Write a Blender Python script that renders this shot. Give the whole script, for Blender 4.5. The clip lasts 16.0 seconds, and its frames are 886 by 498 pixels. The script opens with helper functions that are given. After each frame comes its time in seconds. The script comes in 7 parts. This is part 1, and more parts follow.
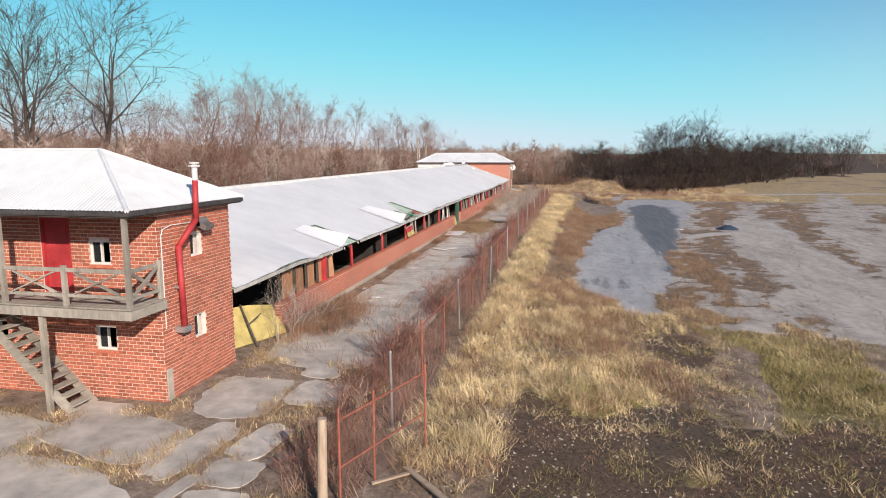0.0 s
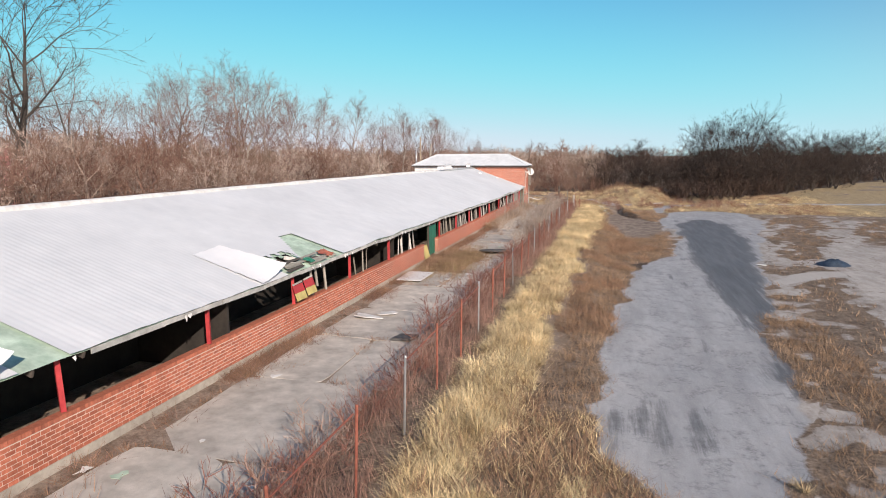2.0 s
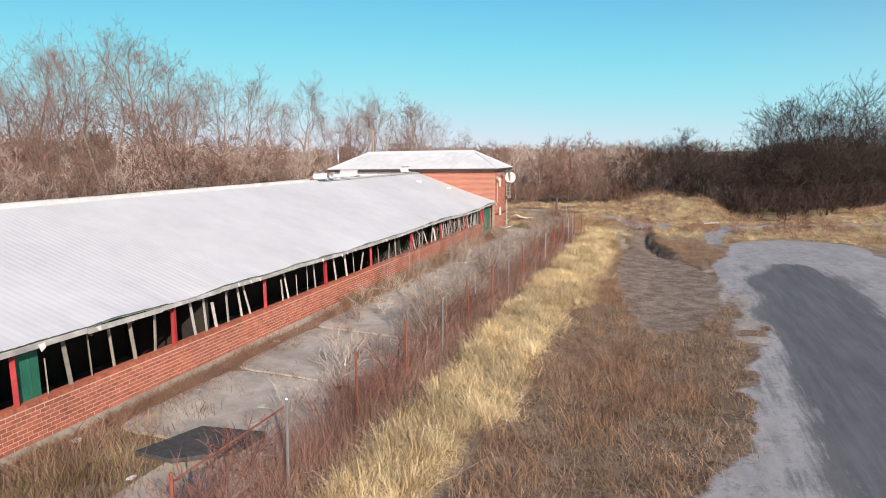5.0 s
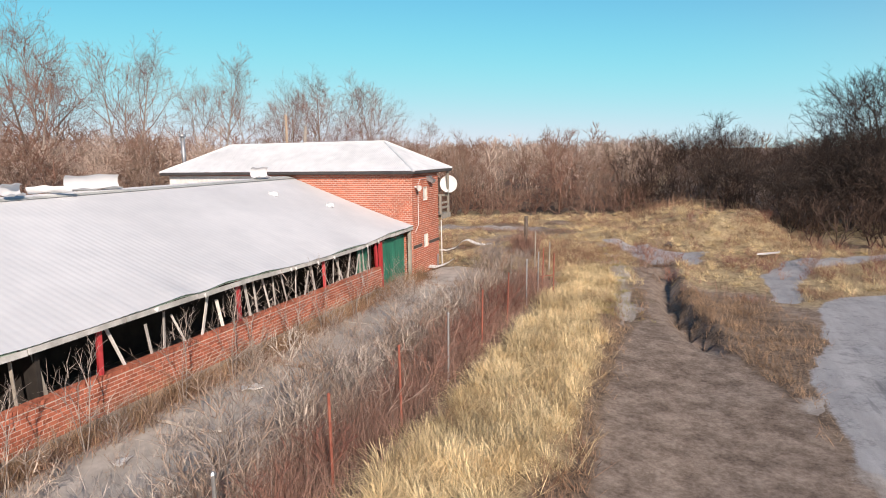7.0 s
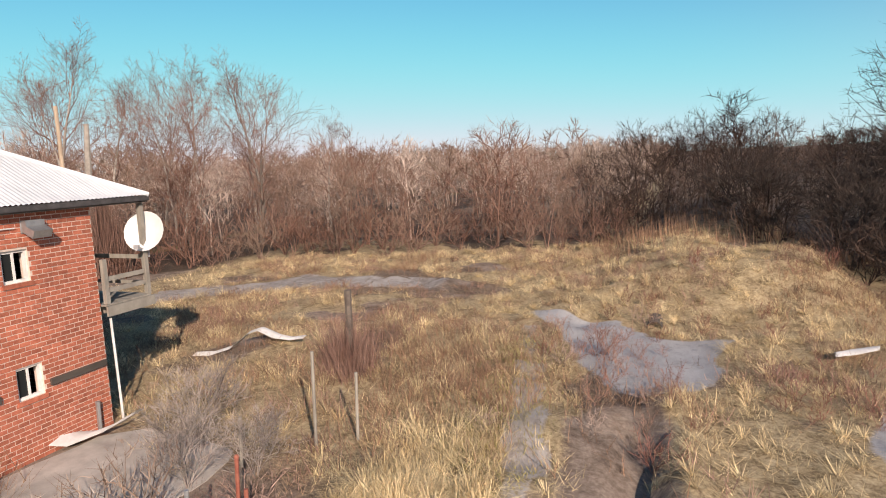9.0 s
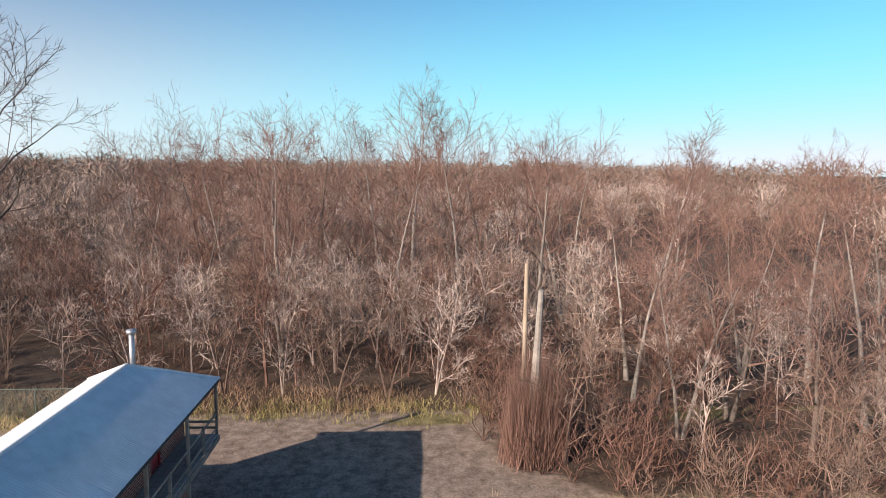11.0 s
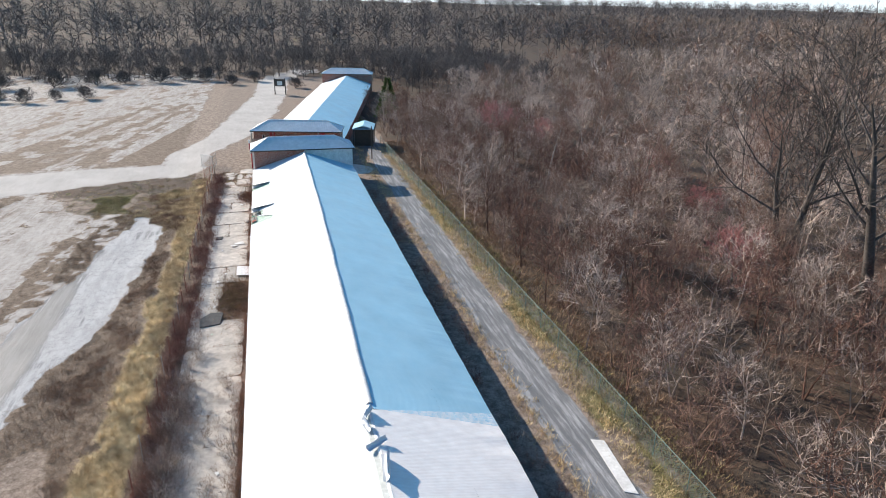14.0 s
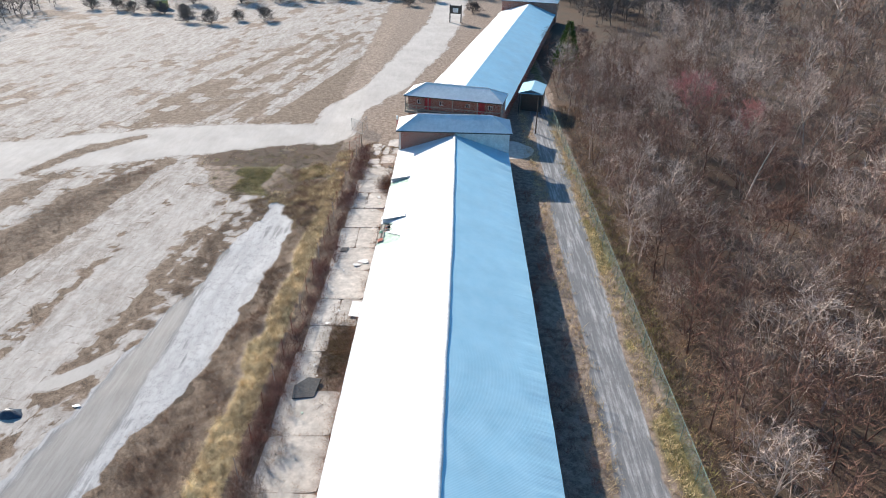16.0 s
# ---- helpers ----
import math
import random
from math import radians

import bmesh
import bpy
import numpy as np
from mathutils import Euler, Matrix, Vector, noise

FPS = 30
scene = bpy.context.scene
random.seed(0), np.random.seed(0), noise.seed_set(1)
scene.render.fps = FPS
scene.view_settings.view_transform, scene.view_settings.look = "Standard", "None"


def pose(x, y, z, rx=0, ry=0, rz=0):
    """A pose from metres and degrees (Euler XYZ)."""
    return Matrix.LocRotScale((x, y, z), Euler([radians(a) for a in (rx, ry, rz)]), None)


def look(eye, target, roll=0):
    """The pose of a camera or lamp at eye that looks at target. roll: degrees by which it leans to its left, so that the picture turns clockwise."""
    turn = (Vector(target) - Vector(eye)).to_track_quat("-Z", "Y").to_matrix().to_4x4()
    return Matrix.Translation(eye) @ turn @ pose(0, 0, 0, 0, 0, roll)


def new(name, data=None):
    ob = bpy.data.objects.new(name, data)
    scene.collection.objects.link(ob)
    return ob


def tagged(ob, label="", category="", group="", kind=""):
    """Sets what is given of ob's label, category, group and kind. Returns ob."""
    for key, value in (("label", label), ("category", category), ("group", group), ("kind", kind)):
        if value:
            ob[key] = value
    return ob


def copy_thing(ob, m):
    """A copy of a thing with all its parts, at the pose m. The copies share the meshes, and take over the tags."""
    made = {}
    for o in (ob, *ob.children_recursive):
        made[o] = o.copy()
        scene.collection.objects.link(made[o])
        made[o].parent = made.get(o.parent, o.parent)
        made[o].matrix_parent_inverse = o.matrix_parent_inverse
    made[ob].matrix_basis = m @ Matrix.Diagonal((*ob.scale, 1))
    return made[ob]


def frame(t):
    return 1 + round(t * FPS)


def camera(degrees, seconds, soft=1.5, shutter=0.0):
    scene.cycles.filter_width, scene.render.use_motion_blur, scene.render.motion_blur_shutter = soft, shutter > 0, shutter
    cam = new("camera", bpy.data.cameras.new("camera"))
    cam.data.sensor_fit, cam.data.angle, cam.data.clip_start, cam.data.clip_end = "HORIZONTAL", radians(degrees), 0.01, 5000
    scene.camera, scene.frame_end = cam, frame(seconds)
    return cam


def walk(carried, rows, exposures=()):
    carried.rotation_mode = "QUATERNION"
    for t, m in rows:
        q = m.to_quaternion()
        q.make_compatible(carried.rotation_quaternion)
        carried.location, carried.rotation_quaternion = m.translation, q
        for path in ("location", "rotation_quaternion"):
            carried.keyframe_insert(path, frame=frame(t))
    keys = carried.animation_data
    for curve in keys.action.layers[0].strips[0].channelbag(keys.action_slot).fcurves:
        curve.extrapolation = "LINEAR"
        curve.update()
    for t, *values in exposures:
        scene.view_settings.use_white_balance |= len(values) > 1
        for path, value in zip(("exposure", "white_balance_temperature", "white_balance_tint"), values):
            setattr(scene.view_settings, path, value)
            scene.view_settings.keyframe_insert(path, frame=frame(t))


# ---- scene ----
cam = camera(69.3, 16.0, 1.0)
PATH = [
    (0, (-0.478, 0.62, 6.634), (-0.884, 2.556, 6.342), -0.1),
    (0.5, (-0.494, 5.074, 6.544), (-0.907, 7.009, 6.253), -0.2),
    (1, (-0.51, 10.04, 6.438), (-0.931, 11.974, 6.152), -0.1),
    (1.5, (-0.399, 14.784, 6.462), (-0.863, 16.709, 6.177), -0.2),
    (2, (-0.246, 19.666, 6.484), (-0.752, 21.579, 6.2), -0.2),
    (2.5, (0.087, 24.483, 6.538), (-0.462, 26.385, 6.253), -0.3),
    (3, (0.485, 29.38, 6.559), (-0.092, 31.274, 6.275), -0.4),
    (3.5, (0.854, 34.43, 6.559), (0.27, 36.322, 6.275), -0.2),
    (4, (1.229, 39.655, 6.469), (0.639, 41.545, 6.19), 0.0),
    (4.2, (1.421, 41.776, 6.447), (0.822, 43.663, 6.167), -0.1),
    (6.3, (1.703, 65.293, 6.463), (1.018, 67.148, 6.163), -1.1),
    (6.5, (1.441, 67.344, 6.399), (0.755, 69.198, 6.099), -1.0),
    (7, (0.935, 72.458, 6.175), (0.246, 74.312, 5.88), -1.0),
    (7.5, (0.495, 77.625, 5.766), (-0.192, 79.484, 5.494), -1.1),
    (8, (0.287, 82.867, 5.688), (-0.395, 84.728, 5.421), -1.3),
    (8.5, (0.526, 88.178, 5.713), (-0.164, 90.036, 5.442), -1.7),
    (8.9, (1.009, 92.469, 5.897), (0.319, 94.326, 5.623), -2.3),
    (9, (1.148, 93.513, 5.924), (0.451, 95.367, 5.65), -2.3),
    (9.2, (1.609, 95.544, 6.13), (0.901, 97.396, 5.865), -2.8),
    (11.3, (0.25, 114.933, 15.353), (-1.681, 114.492, 15.076), 0.5),
    (11.5, (-0.692, 115.852, 15.952), (-2.497, 115.044, 15.658), 0.4),
    (11.6, (-1.265, 116.078, 16.225), (-2.983, 115.1, 15.92), 1.0),
    (11.9, (-2.895, 117.213, 17.513), (-4.23, 115.77, 17.147), 1.0),
    (12, (-3.504, 117.512, 17.716), (-4.687, 115.945, 17.336), 1.2),
    (12.5, (-6.524, 118.053, 19.775), (-7.128, 116.208, 19.296), 1.2),
    (13, (-9.181, 117.476, 21.839), (-9.714, 115.632, 21.277), 1.1),
    (13.5, (-11.508, 115.892, 23.905), (-12.033, 114.072, 23.263), 1.2),
    (14, (-13.62, 113.441, 25.981), (-14.116, 111.643, 25.259), 1.3),
    (14.5, (-15.303, 110.197, 27.956), (-15.7, 108.407, 27.158), 1.2),
    (15, (-16.672, 106.465, 30.025), (-16.929, 104.684, 29.151), 1.4),
    (15.5, (-17.753, 102.24, 32.052), (-17.87, 100.483, 31.104), 1.3),
    (16, (-18.354, 97.761, 34.011), (-18.326, 96.035, 33.001), 1.2),
]
EXPOSURES = [(0, 0.12, 6750, 17), (7.5, 0.12, 6900, 19), (9, 0.12, 7150, 21), (11.5, 0.43, 6650, 20), (12, 0.18, 6300, 19), (12.5, -0.02, 6230, 16), (13.5, 0.3, 6400, 12), (14, 0.68, 6350, 11), (14.5, 0.92, 6350, 11), (16, 0.8, 6350, 11)]
walk(cam, [(t, look(eye, target, roll)) for t, eye, target, roll in PATH], EXPOSURES)

# ---- light: low winter sun from the south-east, clear sky ----
SUN = Vector((0.553, -0.712, 0.432)).normalized()
world = bpy.data.worlds.new("sky")
scene.world = world
world.use_nodes = True
wn, wl = world.node_tree.nodes, world.node_tree.links
sky = wn.new("ShaderNodeTexSky")
sky.sky_type = "NISHITA"
sky.sun_disc = False
sky.sun_elevation = math.asin(SUN.z)
sky.sun_rotation = math.atan2(SUN.x, SUN.y)
sky.altitude, sky.air_density, sky.dust_density, sky.ozone_density = 100, 0.55, 0.5, 4.0
wn["Background"].inputs["Strength"].default_value = 0.10


def sky_step(op, sock, b, c=0.0):
    q = wn.new("ShaderNodeMath")
    q.operation = op
    q.inputs[1].default_value, q.inputs[2].default_value = b, c
    wl.new(sock, q.inputs[0])
    return q.outputs[0]


# a camera's rendering of clear winter sky: each channel levels off towards white
cut, joined = wn.new("ShaderNodeSeparateColor"), wn.new("ShaderNodeCombineColor")
wl.new(sky.outputs["Color"], cut.inputs[0])
red = sky_step("MULTIPLY", sky_step("POWER", cut.outputs[0], 1.22), 0.97)
for k, knee, steep, top in ((1, 2.22, 1.82, 7.5), (2, 3.05, 1.82, 8.4)):
    rise = sky_step("POWER", sky_step("MULTIPLY", cut.outputs[k], 1 / knee), steep)
    level = sky_step("MULTIPLY_ADD", sky_step("EXPONENT", sky_step("MULTIPLY", rise, -1.0), 0), -top, top)
    wl.new(level, joined.inputs[k])
    if k == 1:
        green = level


def ramp(sock, low, high):
    q = wn.new("ShaderNodeMapRange")
    q.interpolation_type = "SMOOTHSTEP"
    q.inputs["From Min"].default_value, q.inputs["From Max"].default_value = low, high
    wl.new(sock, q.inputs["Value"])
    return q.outputs[0]


# thin haze low over the land scatters the sun's light forward: the sky pales on the sun's side
side, toward, axes = wn.new("ShaderNodeTexCoord"), wn.new("ShaderNodeVectorMath"), wn.new("ShaderNodeSeparateXYZ")
toward.operation = "DOT_PRODUCT"
toward.inputs[1].default_value = SUN
wl.new(side.outputs["Generated"], toward.inputs[0])
wl.new(side.outputs["Generated"], axes.inputs[0])
low_down = sky_step("MULTIPLY_ADD", ramp(axes.outputs[2], 0.10, 0.38), -0.94, 0.94)
haze = wn.new("ShaderNodeMath")
haze.operation = "MULTIPLY"
wl.new(ramp(toward.outputs["Value"], -0.75, 0.25), haze.inputs[0])
wl.new(low_down, haze.inputs[1])
pale = wn.new("ShaderNodeMix")
wl.new(haze.outputs[0], pale.inputs[0])
wl.new(red, pale.inputs[2])
wl.new(sky_step("MULTIPLY", green, 0.93), pale.inputs[3])
wl.new(pale.outputs[0], joined.inputs[0])
milky = wn.new("ShaderNodeMix")
wl.new(sky_step("MULTIPLY", haze.outputs[0], 0.85), milky.inputs[0])
wl.new(level, milky.inputs[2])
wl.new(sky_step("MULTIPLY", green, 1.06), milky.inputs[3])
wl.new(milky.outputs[0], joined.inputs[2])
wl.new(joined.outputs[0], wn["Background"].inputs["Color"])
sun_data = bpy.data.lights.new("sun", "SUN")
sun_data.energy, sun_data.angle, sun_data.color = 5.0, radians(0.53), (1.0, 0.90, 0.77)
sun = new("sun", sun_data)
sun.matrix_world = look((60, -70, 60), Vector((60, -70, 60)) - SUN)
scene.view_settings.exposure = 0.0

# ---- materials ----


def material(name, dark, light, scale=4.0, rough=0.8, bump=0.15, metal=0.0, big=0.35, vary=0.0, big_scale=0.4, stretch=None, spec=0.5, fine=6.0):
    """Noise-varied paint, wood, earth, bark or metal: grain at scale, stains at big_scale, bumps, and a spread from piece to piece."""
    m = bpy.data.materials.new(name)
    m.use_nodes = True
    n, l = m.node_tree.nodes, m.node_tree.links
    b = n["Principled BSDF"]
    b.inputs["Metallic"].default_value = metal
    b.inputs["Specular IOR Level"].default_value = spec
    tc = n.new("ShaderNodeTexCoord")
    mp = n.new("ShaderNodeMapping")
    if stretch:
        mp.inputs["Scale"].default_value = stretch
    l.new(tc.outputs["Object"], mp.inputs["Vector"])
    a = n.new("ShaderNodeTexNoise")
    a.inputs["Scale"].default_value, a.inputs["Detail"].default_value, a.inputs["Roughness"].default_value = scale, 6, 0.62
    l.new(mp.outputs[0], a.inputs["Vector"])
    mix = n.new("ShaderNodeMix")
    mix.data_type = "RGBA"
    mix.inputs[6].default_value, mix.inputs[7].default_value = (*dark, 1), (*light, 1)
    rng = n.new("ShaderNodeMapRange")
    rng.inputs["From Min"].default_value, rng.inputs["From Max"].default_value = 0.3, 0.7
    l.new(a.outputs["Fac"], rng.inputs["Value"])
    l.new(rng.outputs[0], mix.inputs[0])
    g = n.new("ShaderNodeTexNoise")
    g.inputs["Scale"].default_value, g.inputs["Detail"].default_value = big_scale, 4
    l.new(tc.outputs["Object"], g.inputs["Vector"])
    gr = n.new("ShaderNodeMapRange")
    gr.inputs["From Min"].default_value, gr.inputs["From Max"].default_value = 0.3, 0.7
    gr.inputs["To Min"].default_value, gr.inputs["To Max"].default_value = 1 - big, 1 + big * 0.4
    l.new(g.outputs["Fac"], gr.inputs["Value"])
    hsv = n.new("ShaderNodeHueSaturation")
    l.new(mix.outputs[2], hsv.inputs["Color"])
    val = gr.outputs[0]
    if vary:
        geo, ob = n.new("ShaderNodeNewGeometry"), n.new("ShaderNodeObjectInfo")
        ad, fr = n.new("ShaderNodeMath"), n.new("ShaderNodeMath")
        fr.operation = "FRACT"
        l.new(geo.outputs["Random Per Island"], ad.inputs[0])
        l.new(ob.outputs["Random"], ad.inputs[1])
        l.new(ad.outputs[0], fr.inputs[0])
        vr = n.new("ShaderNodeMapRange")
        vr.inputs["To Min"].default_value, vr.inputs["To Max"].default_value = 1 - vary, 1 + vary
        l.new(fr.outputs[0], vr.inputs["Value"])
        mu = n.new("ShaderNodeMath")
        mu.operation = "MULTIPLY"
        l.new(vr.outputs[0], mu.inputs[0])
        l.new(gr.outputs[0], mu.inputs[1])
        val = mu.outputs[0]
    l.new(val, hsv.inputs["Value"])
    l.new(hsv.outputs[0], b.inputs["Base Color"])
    rr = n.new("ShaderNodeMapRange")
    rr.inputs["To Min"].default_value, rr.inputs["To Max"].default_value = max(0.05, rough - 0.12), min(1, rough + 0.1)
    l.new(g.outputs["Fac"], rr.inputs["Value"])
    l.new(rr.outputs[0], b.inputs["Roughness"])
    if bump:
        f = n.new("ShaderNodeTexNoise")
        f.inputs["Scale"].default_value, f.inputs["Detail"].default_value = scale * fine, 3
        l.new(mp.outputs[0], f.inputs["Vector"])
        bp = n.new("ShaderNodeBump")
        bp.inputs["Strength"].default_value, bp.inputs["Distance"].default_value = bump, 0.02
        l.new(f.outputs["Fac"], bp.inputs["Height"])
        l.new(bp.outputs[0], b.inputs["Normal"])
    return m


M = {
    "brick": material("red_brick", (0.36, 0.098, 0.055), (0.54, 0.185, 0.112), 9, 0.85, 0.3, vary=0.22, big=0.18, big_scale=0.6),
    "mortar": material("mortar", (0.66, 0.54, 0.46), (0.82, 0.70, 0.61), 12, 0.95, 0.3, big=0.2),
    "concrete": material("footing_concrete", (0.36, 0.32, 0.27), (0.52, 0.47, 0.40), 5, 0.9, 0.3, big=0.3),
    "roof_white": material("white_coated_corrugated_sheet", (0.635, 0.655, 0.675), (0.71, 0.725, 0.74), 1.2, 0.78, 0.03, big=0.08, big_scale=0.25, spec=0.25),
    # on the barns' west slopes this blue paints in skylight on white sheets
    "roof_blue": material("blue_tinted_sheet", (0.35, 0.62, 0.75), (0.42, 0.68, 0.80), 0.8, 0.45, 0.03, big=0.10, big_scale=0.3),
    "roof_tower": material("galvanised_corrugated_sheet", (0.60, 0.635, 0.66), (0.72, 0.745, 0.765), 2.0, 0.45, 0.03, big=0.10, big_scale=0.5),
    "ridge_bare": material("bare_grey_ridge_sheet", (0.40, 0.42, 0.40), (0.58, 0.60, 0.57), 6, 0.8, 0.2, big=0.2, big_scale=1.0),
    "membrane": material("stained_roof_membrane", (0.89, 0.83, 0.775), (0.97, 0.93, 0.885), 3.0, 0.9, 0.1, big=0.08, big_scale=1.2, stretch=(0.6, 2.5, 1)),
    "felt": material("green_grey_roof_felt", (0.36, 0.50, 0.39), (0.54, 0.66, 0.55), 3, 0.9, 0.2, big=0.3, big_scale=1.5),
    "dark_wood": material("old_dark_timber", (0.05, 0.042, 0.036), (0.12, 0.10, 0.085), 6, 0.9, 0.3, stretch=(1, 0.2, 1)),
    "grey_wood": material("weathered_grey_timber", (0.26, 0.24, 0.205), (0.44, 0.41, 0.35), 9, 0.9, 0.4, vary=0.15, stretch=(1, 0.25, 0.25)),
    "pale_wood": material("bleached_batten", (0.45, 0.43, 0.40), (0.68, 0.66, 0.62), 8, 0.9, 0.3, vary=0.18),
    "plywood": material("weathered_plywood", (0.36, 0.17, 0.09), (0.55, 0.30, 0.17), 5, 0.85, 0.2, vary=0.2, stretch=(1, 1, 0.3)),
    "red_paint": material("red_painted_timber", (0.38, 0.030, 0.035), (0.52, 0.055, 0.06), 6, 0.6, 0.2, big=0.25, big_scale=2),
    "green_paint": material("green_painted_boards", (0.012, 0.13, 0.085), (0.025, 0.20, 0.13), 5, 0.6, 0.2, big=0.25, vary=0.1, stretch=(1, 1, 0.3)),
    "white_paint": material("old_white_paint", (0.66, 0.65, 0.62), (0.80, 0.79, 0.77), 6, 0.65, 0.15, big=0.2, big_scale=1.5),
    # near-black stands in for the shade inside rooms and bays
    "black": material("painted_interior_shade", (0.02, 0.017, 0.015), (0.045, 0.038, 0.032), 3, 0.95, 0.1),
    "fascia": material("dark_fascia_board", (0.035, 0.034, 0.036), (0.09, 0.085, 0.085), 6, 0.8, 0.2),
    "fascia_pale": material("weathered_eave_board", (0.38, 0.38, 0.36), (0.58, 0.58, 0.56), 5, 0.85, 0.3, big=0.4, big_scale=1.5),
    "steel": material("galvanised_steel", (0.42, 0.43, 0.44), (0.58, 0.59, 0.60), 8, 0.45, 0.05, metal=0.7),
    "rust": material("rusty_steel", (0.24, 0.06, 0.04), (0.40, 0.15, 0.10), 9, 0.85, 0.3, vary=0.1),
    "rust_wire": material("rusty_wire", (0.17, 0.085, 0.065), (0.30, 0.17, 0.13), 5, 0.85, 0),
    "green_wire": material("green_vinyl_wire", (0.12, 0.19, 0.165), (0.20, 0.28, 0.25), 5, 0.7, 0),
    "dish": material("grey_white_enamel", (0.66, 0.67, 0.66), (0.76, 0.77, 0.76), 5, 0.5, 0.03, big=0.15),
    "paving": material("worn_paving_concrete", (0.40, 0.365, 0.325), (0.62, 0.57, 0.51), 2.4, 0.92, 0.35, big=0.28, big_scale=0.7, vary=0.08, fine=12.0),
    "glass": None,
    "asphalt_piece": material("broken_asphalt_slab", (0.05, 0.05, 0.052), (0.12, 0.12, 0.12), 7, 0.9, 0.4),
    "tarp": material("dark_blue_tarpaulin", (0.02, 0.035, 0.06), (0.06, 0.09, 0.13), 5, 0.5, 0.3),
    "yellow": material("faded_yellow_sheet", (0.46, 0.37, 0.12), (0.64, 0.53, 0.22), 4, 0.75, 0.2, big=0.3, big_scale=1.5),
    "bark": material("grey_brown_bark", (0.11, 0.09, 0.075), (0.24, 0.20, 0.17), 5, 0.95, 0.4, vary=0.2),
    "pale_bark": material("pale_bark", (0.26, 0.23, 0.20), (0.44, 0.40, 0.35), 4, 0.95, 0.3, vary=0.2),
    "twig": material("bare_twigs", (0.115, 0.083, 0.066), (0.26, 0.195, 0.16), 0.5, 0.95, 0, vary=0.4, big=0.3, big_scale=0.12),
    "twig_red": material("reddish_bare_twigs", (0.16, 0.085, 0.063), (0.34, 0.20, 0.155), 0.5, 0.95, 0, vary=0.35, big=0.3, big_scale=0.15),
    # far woods: the gloom of their backlit side is put into the colour
    "twig_far": material("darkened_far_twigs", (0.080, 0.066, 0.062), (0.20, 0.165, 0.155), 0.2, 0.95, 0, vary=0.4, big=0.3, big_scale=0.03),
    "tan_wood": material("tan_weathered_timber", (0.36, 0.27, 0.19), (0.56, 0.45, 0.34), 9, 0.9, 0.4, stretch=(1, 1, 0.25)),
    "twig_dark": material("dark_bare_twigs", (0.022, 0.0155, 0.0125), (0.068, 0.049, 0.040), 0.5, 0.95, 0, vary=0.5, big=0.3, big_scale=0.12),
    "dark_bark": material("dark_bark", (0.050, 0.040, 0.034), (0.13, 0.105, 0.09), 5, 0.95, 0.4, vary=0.2),
    "sheet_new": material("bright_white_sheet", (0.78, 0.79, 0.80), (0.84, 0.84, 0.84), 2, 0.5, 0.03, big=0.05),
    "twig_bud": material("red_budding_twigs", (0.36, 0.13, 0.125), (0.58, 0.27, 0.25), 0.6, 0.95, 0, vary=0.25),
    "twig_grey": material("grey_bare_twigs", (0.24, 0.20, 0.175), (0.50, 0.43, 0.38), 0.5, 0.95, 0, vary=0.35),
    "bramble": material("red_brown_bramble", (0.19, 0.095, 0.072), (0.44, 0.28, 0.22), 1.5, 0.95, 0, vary=0.4),
    "gold": material("dry_golden_grass", (0.50, 0.355, 0.18), (0.93, 0.77, 0.47), 1.1, 0.9, 0, vary=0.4, big=0.4, big_scale=0.45),
    "straw": material("brown_dry_weeds", (0.19, 0.115, 0.068), (0.44, 0.30, 0.19), 0.8, 0.95, 0, vary=0.4, big=0.3, big_scale=0.5),
    "greengrass": material("dull_green_grass", (0.22, 0.19, 0.065), (0.44, 0.375, 0.155), 0.8, 0.9, 0, vary=0.3),
    "evergreen": material("evergreen_needles", (0.05, 0.08, 0.015), (0.16, 0.19, 0.04), 0.8, 0.8, 0, vary=0.3),
    "leaf": material("orange_brown_leaf_litter", (0.19, 0.105, 0.067), (0.40, 0.245, 0.155), 1.2, 0.95, 0, vary=0.4),
}
glass = bpy.data.materials.new("window_glass")
glass.use_nodes = True
gb = glass.node_tree.nodes["Principled BSDF"]
gb.inputs["Base Color"].default_value = (0.02, 0.024, 0.026, 1)
gb.inputs["Roughness"].default_value = 0.06
M["glass"] = glass


def woodland_material(name, stops, vary=0.35):
    """Twigs of a wood: each tree takes its hue from its own tint, each twig a shade of it."""
    m = material(name, (0.2, 0.2, 0.2), (0.3, 0.3, 0.3), 0.4, 0.95, 0)
    n, l = m.node_tree.nodes, m.node_tree.links
    tint, hue, geo = n.new("ShaderNodeAttribute"), n.new("ShaderNodeValToRGB"), n.new("ShaderNodeNewGeometry")
    tint.attribute_name = "tint"
    while len(hue.color_ramp.elements) < len(stops):
        hue.color_ramp.elements.new(0.5)
    for e, (at, colour) in zip(hue.color_ramp.elements, stops):
        e.position, e.color = at, (*colour, 1)
    shade, hsv = n.new("ShaderNodeMapRange"), n.new("ShaderNodeHueSaturation")
    shade.inputs["To Min"].default_value, shade.inputs["To Max"].default_value = 1 - vary, 1 + vary
    l.new(tint.outputs["Fac"], hue.inputs[0])
    l.new(geo.outputs["Random Per Island"], shade.inputs["Value"])
    l.new(hue.outputs[0], hsv.inputs["Color"])
    l.new(shade.outputs[0], hsv.inputs["Value"])
    l.new(hsv.outputs[0], n["Principled BSDF"].inputs["Base Color"])
    n["Principled BSDF"].inputs["Specular IOR Level"].default_value = 0.2
    return m


